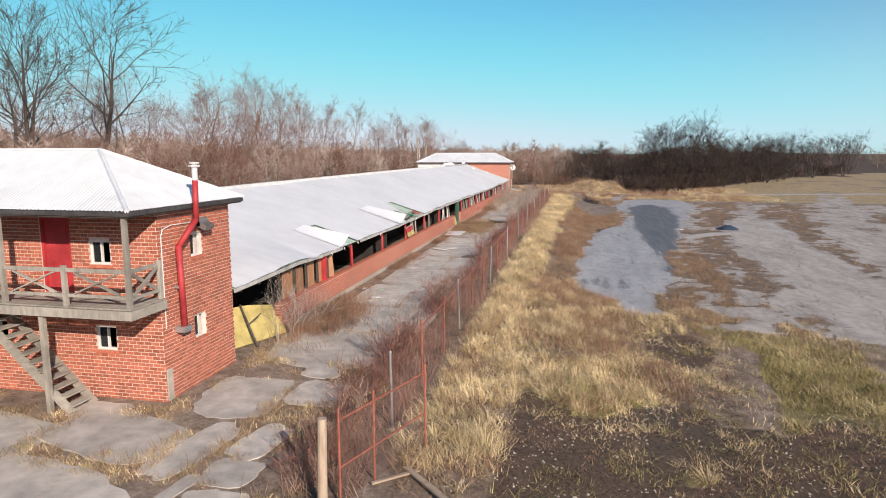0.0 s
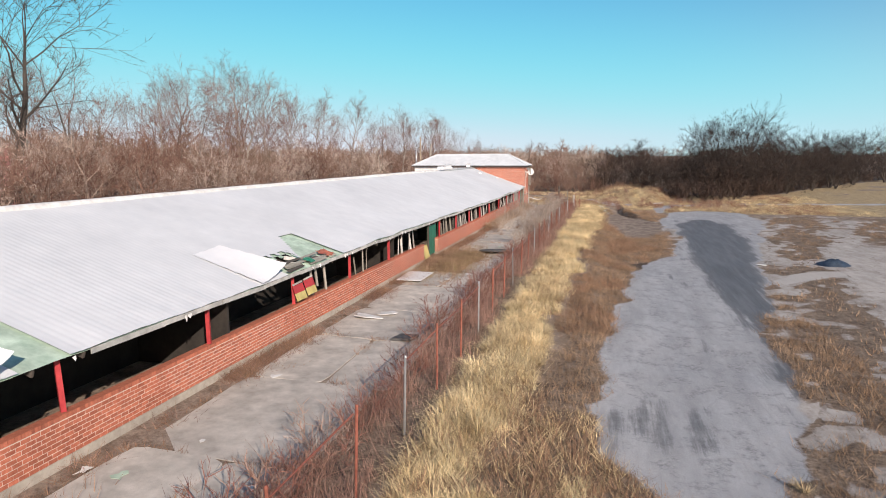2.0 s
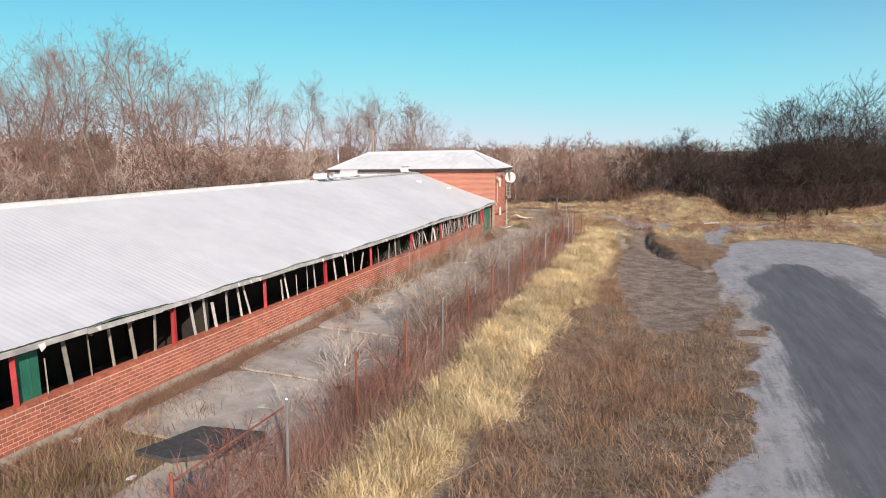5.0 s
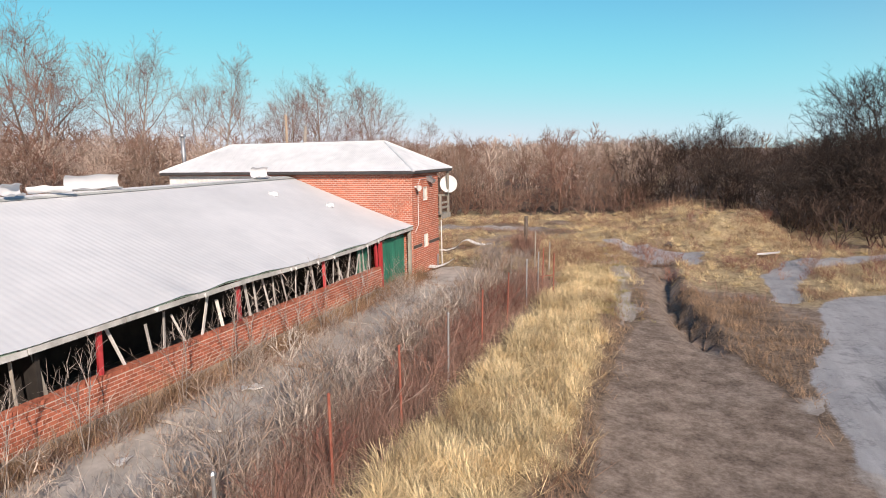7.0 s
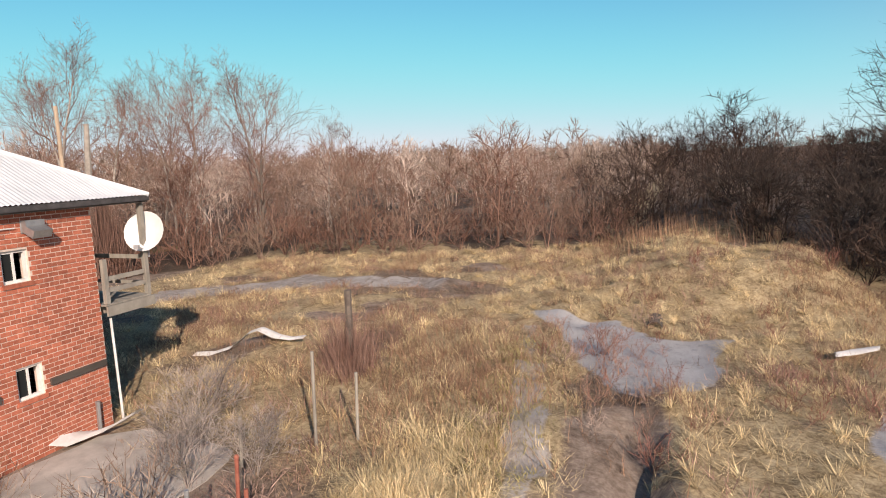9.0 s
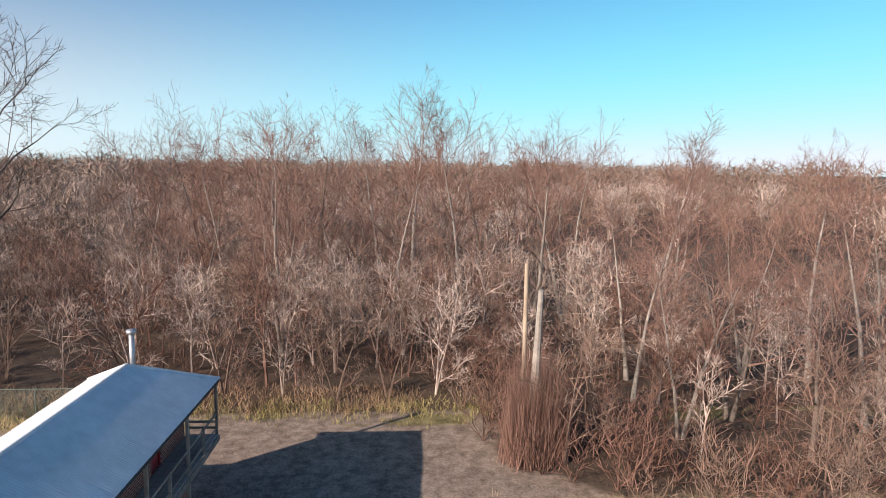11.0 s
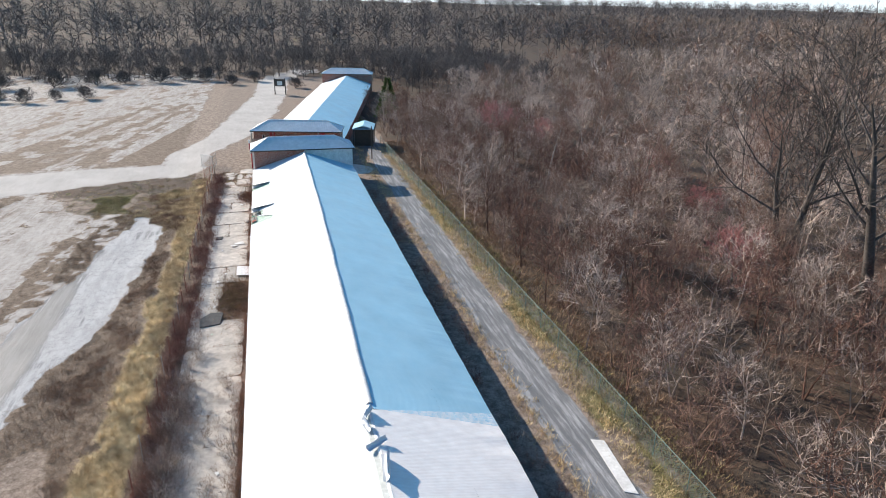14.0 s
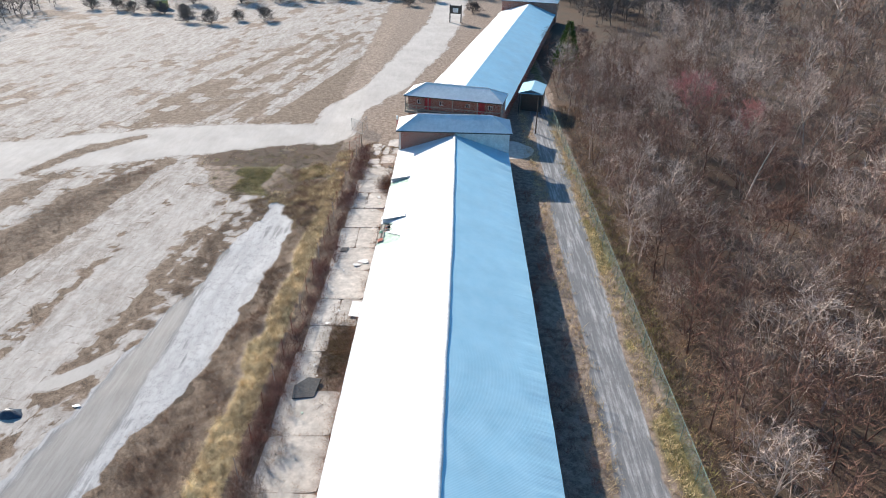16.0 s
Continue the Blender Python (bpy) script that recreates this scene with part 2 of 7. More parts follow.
M["woodland"] = woodland_material("woodland_twigs", ((0.0, (0.134, 0.071, 0.051)), (0.3, (0.227, 0.133, 0.102)), (0.5, (0.218, 0.161, 0.125)), (0.75, (0.419, 0.327, 0.276)), (1.0, (0.563, 0.459, 0.393))))
M["bramble_stems"] = woodland_material("bramble_stems", ((0.0, (0.15, 0.062, 0.048)), (0.5, (0.26, 0.12, 0.092)), (0.8, (0.32, 0.20, 0.155)), (1.0, (0.42, 0.34, 0.29))))
M["scrub"] = woodland_material("dead_scrub", ((0.0, (0.24, 0.17, 0.13)), (0.5, (0.40, 0.32, 0.26)), (1.0, (0.55, 0.49, 0.43))))
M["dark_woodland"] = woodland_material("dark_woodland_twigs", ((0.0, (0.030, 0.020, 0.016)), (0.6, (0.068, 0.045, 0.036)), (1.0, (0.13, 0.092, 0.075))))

# ---- mesh helpers ----


class Build:
    """Collects boxes, bars and sheets for one mesh."""

    def __init__(self):
        self.v, self.f = [], []

    def quad(self, *p):
        k = len(self.v)
        self.v += [tuple(q) for q in p]
        self.f.append(tuple(range(k, k + len(p))))
        return self

    def box(self, x0, x1, y0, y1, z0, z1, m=None):
        k = len(self.v)
        c = [Vector((x, y, z)) for z in (z0, z1) for x, y in ((x0, y0), (x1, y0), (x1, y1), (x0, y1))]
        self.v += [tuple(m @ p) if m else tuple(p) for p in c]
        self.f += [tuple(k + i for i in q) for q in ((3, 2, 1, 0), (4, 5, 6, 7), (0, 1, 5, 4), (1, 2, 6, 5), (2, 3, 7, 6), (3, 0, 4, 7))]
        return self

    def bar(self, a, b, w, h=None, twist=0.0):
        """A rectangular timber from a to b."""
        a, b = Vector(a), Vector(b)
        m = Matrix.Translation(a) @ (b - a).to_track_quat("Z", "Y").to_matrix().to_4x4() @ Matrix.Rotation(twist, 4, "Z")
        h = h or w
        return self.box(-w / 2, w / 2, -h / 2, h / 2, 0, (b - a).length, m)

    def tube(self, a, b, r0, r1=None, n=8, caps=True):
        a, b = Vector(a), Vector(b)
        r1 = r0 if r1 is None else r1
        q = (b - a).to_track_quat("Z", "Y").to_matrix()
        k = len(self.v)
        for p, r in ((a, r0), (b, r1)):
            self.v += [tuple(p + q @ Vector((r * math.cos(2 * math.pi * i / n), r * math.sin(2 * math.pi * i / n), 0))) for i in range(n)]
        self.f += [(k + i, k + (i + 1) % n, k + n + (i + 1) % n, k + n + i) for i in range(n)]
        if caps:
            self.f += [tuple(range(k + n - 1, k - 1, -1)), tuple(range(k + n, k + 2 * n))]
        return self


def mesh_of(name, verts, faces, mat, smooth=False):
    me = bpy.data.meshes.new(name)
    me.from_pydata(verts, [], faces)
    me.materials.append(mat)
    if smooth:
        me.shade_smooth()
    return me


def part(name, b, mat, parent=None, label="", smooth=False):
    """Links a Build as one mesh object under a thing or a part."""
    ob = new(name, mesh_of(name, b.v, b.f, mat, smooth))
    ob.parent = parent
    if label:
        ob["label"] = label
    return ob


def thing(name, m, label, category, group="", kind=""):
    ob = new(name)
    ob.matrix_world = m
    return tagged(ob, label, category, group, kind)


def lone(name, b, mat, label, category, group="", kind="", smooth=False, at=None):
    ob = new(name, mesh_of(name, b.v, b.f, mat, smooth))
    if at:
        ob.matrix_world = at
    return tagged(ob, label, category, group, kind)


def hash2(ix, iy, seed):
    h = (ix.astype(np.int64) * 374761393 + iy.astype(np.int64) * 668265263 + seed * 974634777) & 0x7FFFFFFF
    h = ((h ^ (h >> 13)) * 1274126177) & 0x7FFFFFFF
    return ((h ^ (h >> 16)) & 0xFFFF) / 65535.0


def vnoise(x, y, seed=0):
    ix, iy = np.floor(x), np.floor(y)
    fx, fy = x - ix, y - iy
    fx, fy = fx * fx * (3 - 2 * fx), fy * fy * (3 - 2 * fy)
    a, b = hash2(ix, iy, seed), hash2(ix + 1, iy, seed)
    c, d = hash2(ix, iy + 1, seed), hash2(ix + 1, iy + 1, seed)
    return (a * (1 - fx) + b * fx) * (1 - fy) + (c * (1 - fx) + d * fx) * fy


def fbm(x, y, seed=0, octaves=4):
    s, w, t = 0.0, 0.5, 0.0
    for i in range(octaves):
        s, t = s + w * vnoise(x * 2 ** i, y * 2 ** i, seed + i), t + w
        w *= 0.5
    return s / t


def smooth(a, b, x):
    t = np.clip((x - a) / (b - a), 0, 1)
    return t * t * (3 - 2 * t)


# ---- the lie of the land ----
DIR = (0.225, 0.974)  # the run of the old parking rows


def ground_z(x, y):
    x, y = np.asarray(x, float), np.asarray(y, float)
    z = np.interp(x, [-60, -36, -29, -26, -10.5, -5, -3.5, 1.5, 400], [0.0, 0.0, 0.0, 0.12, 0.12, 0.0, 0.0, -0.4, -0.4])
    z = z + 0.14 * smooth(15, 100, y) * (1 - smooth(-9, -4, x))
    z = z * smooth(-30, 14, y) + (1 - smooth(-30, 14, y)) * np.minimum(z, -0.1)
    z = z + 0.35 * smooth(112, 132, y) * fbm(x / 9, y / 9, 3)
    r = np.hypot(x + 10, y - 50)
    z = z + 0.10 * (fbm(x / 2.5, y / 2.5, 9) - 0.5) * smooth(-4.5, -2, x)
    z = z + smooth(250, 900, -y) * (7 + 9 * fbm(x / 300, y / 300, 5, 3)) + smooth(480, 980, -y) * 26 * np.exp(-((x - 150) / 190) ** 2)
    z = z + smooth(400, 2500, r) * 12 * fbm(x / 200, y / 200, 6, 3)
    ditch_x = np.interp(y, [94, 97, 99.6, 103.7, 106.5, 109], [2.4, 1.5, 0.9, 0.45, 0.5, 0.1])
    ditch = np.exp(-((x - ditch_x) / 0.36) ** 2) * smooth(93.5, 96, y) * (1 - smooth(107.5, 109, y))
    z = z + 1.5 * smooth(116.5, 124, y) * smooth(-4, 2, x) * (1 - smooth(5.5, 9.5, x)) * (0.5 + fbm(x / 3, y / 3, 8))
    hummock = smooth(-4.8, -4.0, x) * (1 - smooth(-1.6, -0.4, x)) * smooth(20, 34, y) + 0.8 * smooth(104, 110, y) * smooth(-24, -18, x) * (1 - smooth(28, 36, x))
    hummock = hummock * (1 - np.exp(-((x + 0.2) / 3.2) ** 2 - ((y - 113.6) / 3.0) ** 2))
    z = z + 0.46 * (fbm(x / 1.0, y / 1.3, 77, 3) - 0.35) * hummock
    bank = np.exp(-((x - ditch_x - 0.85) / 0.5) ** 2) * smooth(93.5, 97, y) * (1 - smooth(109, 112, y))
    return z - 0.5 * ditch + 0.30 * bank * (0.6 + fbm(x, y / 1.5, 79))


def gz(x, y):
    return float(ground_z(x, y))


def path_dist(x, y, pts):
    """Signed-free distance to a polyline of (x, y, half width): below 0 inside."""
    best = np.full(np.shape(x), 1e9)
    for (x0, y0, w0), (x1, y1, w1) in zip(pts, pts[1:]):
        dx, dy = x1 - x0, y1 - y0
        t = np.clip(((x - x0) * dx + (y - y0) * dy) / (dx * dx + dy * dy), 0, 1)
        best = np.minimum(best, np.hypot(x - x0 - t * dx, y - y0 - t * dy) - (w0 + t * (w1 - w0)))
    return best


STRIP = [(2.6, 30.5, 1.0), (2.2, 37, 2.6), (2.8, 46, 3.1), (4.6, 57, 3.6), (6.6, 66, 3.2), (8.9, 80, 3.2), (9.5, 90, 5.0), (11, 101, 4.5)]
TAR = [(5.0, 36, 0.1), (5.6, 44, 0.4), (6.2, 53, 1.15), (7.0, 64, 2.0), (8.1, 77, 2.6), (8.6, 88, 2.5), (9.2, 93, 1.4)]
LOOP = [(5.5, 103, 0.5), (5.8, 108, 0.9), (7.6, 113, 1.1), (12.5, 116.5, 1.0), (22, 119, 0.8), (34, 121, 1.2), (60, 128, 1.5)]
LANE2 = [(18, 20, 2.2), (22, 45, 2.4), (27, 70, 2.6), (35, 100, 2.4), (42, 122, 2.0)]
DIRT = [(0.6, 5, 3.5), (8, 6, 5.0), (20, 9, 6.5), (33, 14, 7), (60, 26, 8), (110, 40, 12)]
ROAD = [(0.5, 7, 3.0), (0.2, -6, 3.8), (-5, -18, 4.0), (-10.5, -48, 5.0), (-15, -82, 4.6), (-16, -118, 5.0), (-30, -150, 5)]
SPUR = [(8, 8, 3.0), (11.2, 22, 2.2), (13.6, 38, 2.7), (14.4, 54, 3.0), (17, 72, 2.4)]
SLABROW = [(16.2, 20, 1.6), (19.2, 37, 1.5), (20.8, 51, 1.7), (23.5, 66, 1.5)]
BROWNROW = [(20.5, 18, 1.6), (25.2, 31, 3.6), (27.6, 44, 4.2), (30, 58, 3.2)]
THINROW = [(9.2, 36, 0.6), (10.5, 46, 0.9), (10.2, 58, 0.7)]
ISLAND = [(37, 22.5, 0.8), (33, 13.5, 1.5), (28, 8.5, 0.6)]
FARLANE = [(53.0, -10, 1.0), (54.2, -37, 1.0), (55.3, -82, 1.2)]
RUT1 = [(0.0, 92, 0.5), (-0.8, 98, 0.42), (-1.6, 104, 0.42), (-2.3, 108, 0.38), (-3.0, 111, 0.3), (-3.8, 115, 0.3)]
MUD = [(2.0, 77, 1.0), (2.2, 83, 2.5), (1.7, 90, 2.4), (0.8, 95.5, 1.4), (0.4, 98, 0.6), (0.0, 103, 0.4), (-0.3, 108.5, 0.35)]
PALE = [(8.9, 57.8, 0.7), (10.4, 59.8, 1.1), (12.2, 61.5, 0.9)]
PAD2 = [(-21, 115.5, 1.2), (-15.5, 119.8, 1.6), (-10.0, 120.8, 0.8)]
PUDDLE = [(-3.6, 116.3, 0.35), (-1.6, 115.6, 1.2), (0.2, 112.8, 2.1), (0.2, 110.8, 1.0), (1.2, 114.6, 1.1), (2.8, 115.8, 0.1)]
FRONT = [(-26, 11.2, 3.4), (-14, 11.0, 3.6), (-9, 10.2, 3.2)]
REAR = [(-33, -25, 1.7), (-32.2, 2, 1.7), (-31.6, 30, 1.55), (-31.2, 60, 1.6), (-30.9, 92, 1.6)]


def wood_edge(x):
    """Where the northern woods begin."""
    return np.interp(x, [-60, -40, -28, -22, -8, 0, 4, 8, 12, 18, 34, 62, 114, 200], [112, 116, 118, 125, 131, 135, 130, 122, 119, 124, 156, 208, 272, 330])


def masks(x, y):
    """How much of each surface lies at a place."""
    wob = (fbm(x / 3.2, y / 3.2, 21) - 0.5) * 2.2
    wob2 = (fbm(x / 1.1, y / 1.1, 31) - 0.5) * 1.2
    on = lambda d, soft=0.25, w=1.0: 1 - smooth(-soft, soft, d + (wob * 0.6 + wob2 * 0.5) * w)
    u = x * DIR[1] - y * DIR[0]
    v = x * DIR[0] + y * DIR[1]
    out = {}
    near_home = smooth(-150, -125, y) * (1 - smooth(150, 200, x)) * (1 - smooth(180, 240, y))
    lot = near_home * smooth(1.0, 3.0, x + wob) * (1 - smooth(95, 104, y + wob * 2)) * (1 - smooth(62, 70, y) * (1 - smooth(3.6, 5.4, x + wob * 0.5)))
    rows = 0.5 + 0.5 * np.sin(u * 2 * math.pi / 7.6 + 0.6 + 0.8 * fbm(u / 9, v / 16, 41))
    rows = rows * 0.30 + 0.50 * (fbm(u / 1.8, v / 6, 43) - 0.1) + 0.70 * (fbm(u / 0.7, v / 1.1, 44) - 0.40)
    cross = np.abs(((v + 2 * fbm(u / 4, v / 4, 47)) / 5.2) % 1 - 0.5)
    broken = smooth(0.365, 0.455, rows) * (1 - 0.9 * (1 - smooth(0.02, 0.05, cross)) * (fbm(x / 5, y / 5, 48) > 0.42))
    weeds = np.maximum(on(path_dist(x, y, BROWNROW), 0.6, 1.3), on(path_dist(x, y, THINROW), 0.3, 0.9))
    broken = np.maximum.reduce([broken * (1 - 0.85 * weeds), on(path_dist(x, y, SPUR), 0.4, 0.9), on(path_dist(x, y, SLABROW), 0.3, 0.5)])
    south = 1 - smooth(-3, 3, y - 0.12 * x + wob)
    block = smooth(14.2, 15.2, u + wob * 0.4) * (1 - smooth(31, 35, u + wob * 2)) * smooth(-68, -60, v + wob * 4)
    verge = (1 - smooth(11.4, 12.2, u + wob * 0.3)) * smooth(-90, -80, y)
    banded = smooth(0.46, 0.54, fbm(u / 2.2, v / 26, 45) + 0.12 * (fbm(u / 2, v / 3, 46) - 0.5))
    flats = np.where(block > 0.5, 0.40 + 0.36 * banded, 0.96 - 0.38 * smooth(0.54, 0.60, fbm(u / 4, v / 14, 58))) * (1 - verge)
    flats = np.maximum(flats, on(path_dist(x, y, FARLANE), 0.3, 0.4))
    broken = broken * (1 - south) + flats * south
    corner = smooth(0, 3, 28 + wob - y) * smooth(0, 2, x + 3.5) * (1 - smooth(12, 17, x + 0.35 * (y - 20))) * smooth(6, 10, y)
    gravel = 0.95 * smooth(0.40, 0.47, fbm(x / 2.4, y / 2.4, 95) + 0.20 * (1 - smooth(16, 19, y)) + 0.15 * np.exp(-((x - 3.3) / 1.2) ** 2 - ((y - 25.5) / 3.0) ** 2)) * corner * smooth(-2.8, -1.6, x) * np.maximum(1 - smooth(17.5, 20.5, y), smooth(0.3, 0.6, np.exp(-((x - 3.3) / 1.4) ** 2 - ((y - 25.0) / 3.2) ** 2)))
    gravel = np.maximum(gravel, 0.8 * smooth(0.45, 0.6, np.exp(-((x - 2.0) / 1.1) ** 2 - ((y - 61.5) / 1.6) ** 2) * (0.6 + fbm(x, y, 96))))
    far_lot = lot * smooth(26, 40, x)
    out["asphalt"] = np.clip(np.maximum.reduce([on(path_dist(x, y, STRIP), 0.3, 1.5), on(path_dist(x, y, LOOP), 0.2, 0.6), on(path_dist(x, y, PUDDLE), 0.2, 0.4)]), 0, 1)
    out["asphalt"] = np.maximum(out["asphalt"] * (1 - 0.9 * corner), on(path_dist(x, y, REAR), 0.15, 0.3))
    out["concrete"] = on(path_dist(x, y, FRONT), 0.2, 0.7) * (1 - smooth(-16.8, -16.2, x))
    gold = smooth(-4.6, -3.9, x + wob * 0.2) * (1 - smooth(-1.7, -0.6, x + wob * 0.9 + 0.35 + 0.6 * (1 - smooth(62, 74, y)))) * smooth(24, 40, y + wob * 3)
    gold = np.maximum(gold, smooth(100, 108, y + wob) * smooth(0.26, 0.42, fbm(x / 4, y / 4, 61)) * smooth(-27, -22, x) * (1 - smooth(132, 138, y)))
    gold = np.maximum(gold, smooth(2, 6, x) * smooth(98, 106, y) * smooth(0.28, 0.44, fbm(x / 5, y / 4, 62)) * (1 - smooth(-4, 3, y - wood_edge(x))))
    out["gold"] = gold
    brown = smooth(-2.3, -1.3, x + wob * 0.9) * (1 - smooth(3, 7, x)) * smooth(24, 34, y + wob) * (1 - smooth(100, 106, y))
    brown = np.maximum(brown, lot * (1 - broken))
    brown = np.maximum(brown, smooth(-6.6, -6.1, x) * (1 - smooth(-4.9, -4.4, x)) * smooth(8, 12, y) * (1 - smooth(104, 110, y)))
    brown = np.maximum(brown, smooth(-4.6, -4.0, x) * (1 - smooth(3, 6, x + wob)) * smooth(10, 14, y) * (1 - smooth(36, 44, y)))
    brown = np.maximum(brown, 0.9 * smooth(100, 106, y) * smooth(-24, -20, x) * (1 - smooth(26, 32, x)) * smooth(0.42, 0.52, fbm(x / 3, y / 3, 63)))
    out["brown"] = brown
    mud = on(path_dist(x, y, MUD), 0.3, 0.35)
    out["gold"] = out["gold"] * (1 - mud)
    out["brown"] = out["brown"] * (1 - mud)
    out["green"] = np.clip(smooth(-2.6, 0, x + wob) * (1 - smooth(12, 18, x)) * smooth(8, 13, y) * (1 - smooth(24, 30, y + wob * 2)) * smooth(0.42, 0.6, fbm(x / 4, y / 4, 71)) + smooth(-36.2, -34.6, x) * (1 - smooth(-33.2, -32.6, x)) * 0.6 * smooth(0.45, 0.6, fbm(x / 3, y / 5, 72)), 0, 1)
    # floor of the woods, whose litter colour carries part of the trees' shade
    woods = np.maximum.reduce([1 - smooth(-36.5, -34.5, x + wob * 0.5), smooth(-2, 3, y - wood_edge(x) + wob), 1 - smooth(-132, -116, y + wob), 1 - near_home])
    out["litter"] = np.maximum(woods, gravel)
    out["tar"] = on(path_dist(x, y, TAR), 0.9, 0.8)
    out["tar"] = np.maximum(out["tar"], 0.62 * (x < -26))
    stain = smooth(0.55, 0.7, fbm(x / 1.6, y / 4, 91))
    out["tar"] = np.maximum(out["tar"], 0.45 * stain)
    dirt = np.maximum.reduce([on(path_dist(x, y, DIRT), 0.8, 1.4), on(path_dist(x, y, PALE), 0.2, 0.5), on(path_dist(x, y, ROAD), 0.6), on(path_dist(x, y, RUT1), 0.15, 0.3) * 0.85 * smooth(93, 99, y + wob), on(path_dist(x, y, PAD2), 0.6, 0.8) * 0.75, lot * broken * 0.86 * (1 - corner), on(path_dist(x, y, SPUR), 0.8, 1.2) * 0.88 * (1 - corner), on(path_dist(x, y, LANE2)) * 0.75, 0.8 * far_lot * smooth(0.45, 0.6, fbm(x / 20, y / 20, 81))])
    for k in ("brown", "gold"):
        out[k] = out[k] * (1 - gravel)
    out["green"] = out["green"] * (1 - 0.75 * gravel)
    isle = on(path_dist(x, y, ISLAND), 0.5, 1.0)
    out["dirt"] = dirt * (1 - isle)
    out["brown"] = np.maximum(out["brown"], isle)
    return out


def axis(lo, hi, step, far):
    inner = list(np.arange(lo, hi + step / 2, step))
    d, s = [], step
    while sum(d) < far:
        s *= 1.17
        d.append(s)
    c = np.cumsum(d)
    return np.array([lo - k for k in c[::-1]] + inner + [hi + k for k in c])


def axes_joined(lo, a, b, hi, fine, coarse):
    """Grid lines: fine from a to b, coarser out to lo and hi, then ever wider to the horizon."""
    far = axis(lo, hi, coarse, 2600)
    return np.concatenate([far[far < a - coarse / 2], np.arange(a, b, fine), far[far > b + coarse / 2]])


gx, gy = axes_joined(-39, -38, 34, 62, 0.42, 0.8), axes_joined(-76, 4, 132, 134, 0.42, 0.75)
GX, GY = np.meshgrid(gx, gy)
GV = np.stack([GX, GY, ground_z(GX, GY)], -1).reshape(-1, 3)
nx, ny = len(gx), len(gy)
idx = np.arange(nx * ny).reshape(ny, nx)
GF = np.stack([idx[:-1, :-1], idx[:-1, 1:], idx[1:, 1:], idx[1:, :-1]], -1).reshape(-1, 4)


def ground_material():
    m = bpy.data.materials.new("worn_lot_ground")
    m.use_nodes = True
    n, l = m.node_tree.nodes, m.node_tree.links
    b = n["Principled BSDF"]
    tc = n.new("ShaderNodeTexCoord")

    def tex(scale, detail=5, rough=0.6, kind="ShaderNodeTexNoise"):
        t = n.new(kind)
        t.inputs["Scale"].default_value = scale
        if kind == "ShaderNodeTexNoise":
            t.inputs["Detail"].default_value, t.inputs["Roughness"].default_value = detail, rough
        l.new(tc.outputs["Object"], t.inputs["Vector"])
        return t

    def maprange(sock, a, c, lo=0.0, hi=1.0):
        r = n.new("ShaderNodeMapRange")
        for k, val in zip(("From Min", "From Max", "To Min", "To Max"), (a, c, lo, hi)):
            r.inputs[k].default_value = val
        l.new(sock, r.inputs["Value"])
        return r.outputs[0]

    def mixed(fac, a, c):
        x = n.new("ShaderNodeMix")
        x.data_type = "RGBA"
        l.new(fac, x.inputs[0])
        for k, q in ((6, a), (7, c)):
            if isinstance(q, tuple):
                x.inputs[k].default_value = (*q, 1)
            else:
                l.new(q, x.inputs[k])
        return x.outputs[2]

    fine, mid, wide = tex(9, 8, 0.78), tex(1.7, 6, 0.65), tex(0.16, 4)
    speck = tex(45, 3, 0.7)
    f, g, w = maprange(fine.outputs["Fac"], 0.38, 0.62), maprange(mid.outputs["Fac"], 0.36, 0.64), maprange(wide.outputs["Fac"], 0.35, 0.65)
    sp = maprange(speck.outputs["Fac"], 0.35, 0.65)
    half = n.new("ShaderNodeMath")
    half.operation = "MULTIPLY_ADD"
    half.inputs[1].default_value, half.inputs[2].default_value = 0.5, 0.0
    l.new(f, half.inputs[0])
    most = n.new("ShaderNodeMath")
    most.operation = "MULTIPLY_ADD"
    most.inputs[1].default_value, most.inputs[2].default_value = 0.75, 0.0
    l.new(f, most.inputs[0])
    def turned(scale, stretch):
        mp = n.new("ShaderNodeMapping")
        mp.inputs["Rotation"].default_value = (0, 0, math.atan2(DIR[0], DIR[1]))
        mp.inputs["Scale"].default_value = (1.0, stretch, 1.0)
        l.new(tc.outputs["Object"], mp.inputs["Vector"])
        t = n.new("ShaderNodeTexNoise")
        t.inputs["Scale"].default_value, t.inputs["Detail"].default_value, t.inputs["Roughness"].default_value = scale, 7, 0.72
        l.new(mp.outputs[0], t.inputs["Vector"])
        return mp, maprange(t.outputs["Fac"], 0.38, 0.62)

    mp, streak = turned(1.3, 0.22)
    mp3, scrape = turned(2.6, 0.07)
    slabs = n.new("ShaderNodeTexBrick")
    for k, val in (("Scale", 1.0), ("Brick Width", 3.4), ("Row Height", 2.1), ("Mortar Size", 0.10), ("Mortar Smooth", 0.5)):
        slabs.inputs[k].default_value = val
    mp2 = n.new("ShaderNodeMapping")
    mp2.inputs["Rotation"].default_value = (0, 0, math.atan2(DIR[0], DIR[1]) + math.pi / 2)
    for k, val in (("Color1", 0.0), ("Color2", 1.0), ("Mortar", 0.35)):
        slabs.inputs[k].default_value = (val, val, val, 1)
    warp = n.new("ShaderNodeVectorMath")
    warp.operation = "MULTIPLY_ADD"
    warp.inputs[1].default_value = (3.0, 3.0, 0.0)
    l.new(wide.outputs["Color"], warp.inputs[0])
    l.new(tc.outputs["Object"], warp.inputs[2])
    l.new(warp.outputs[0], mp2.inputs["Vector"])
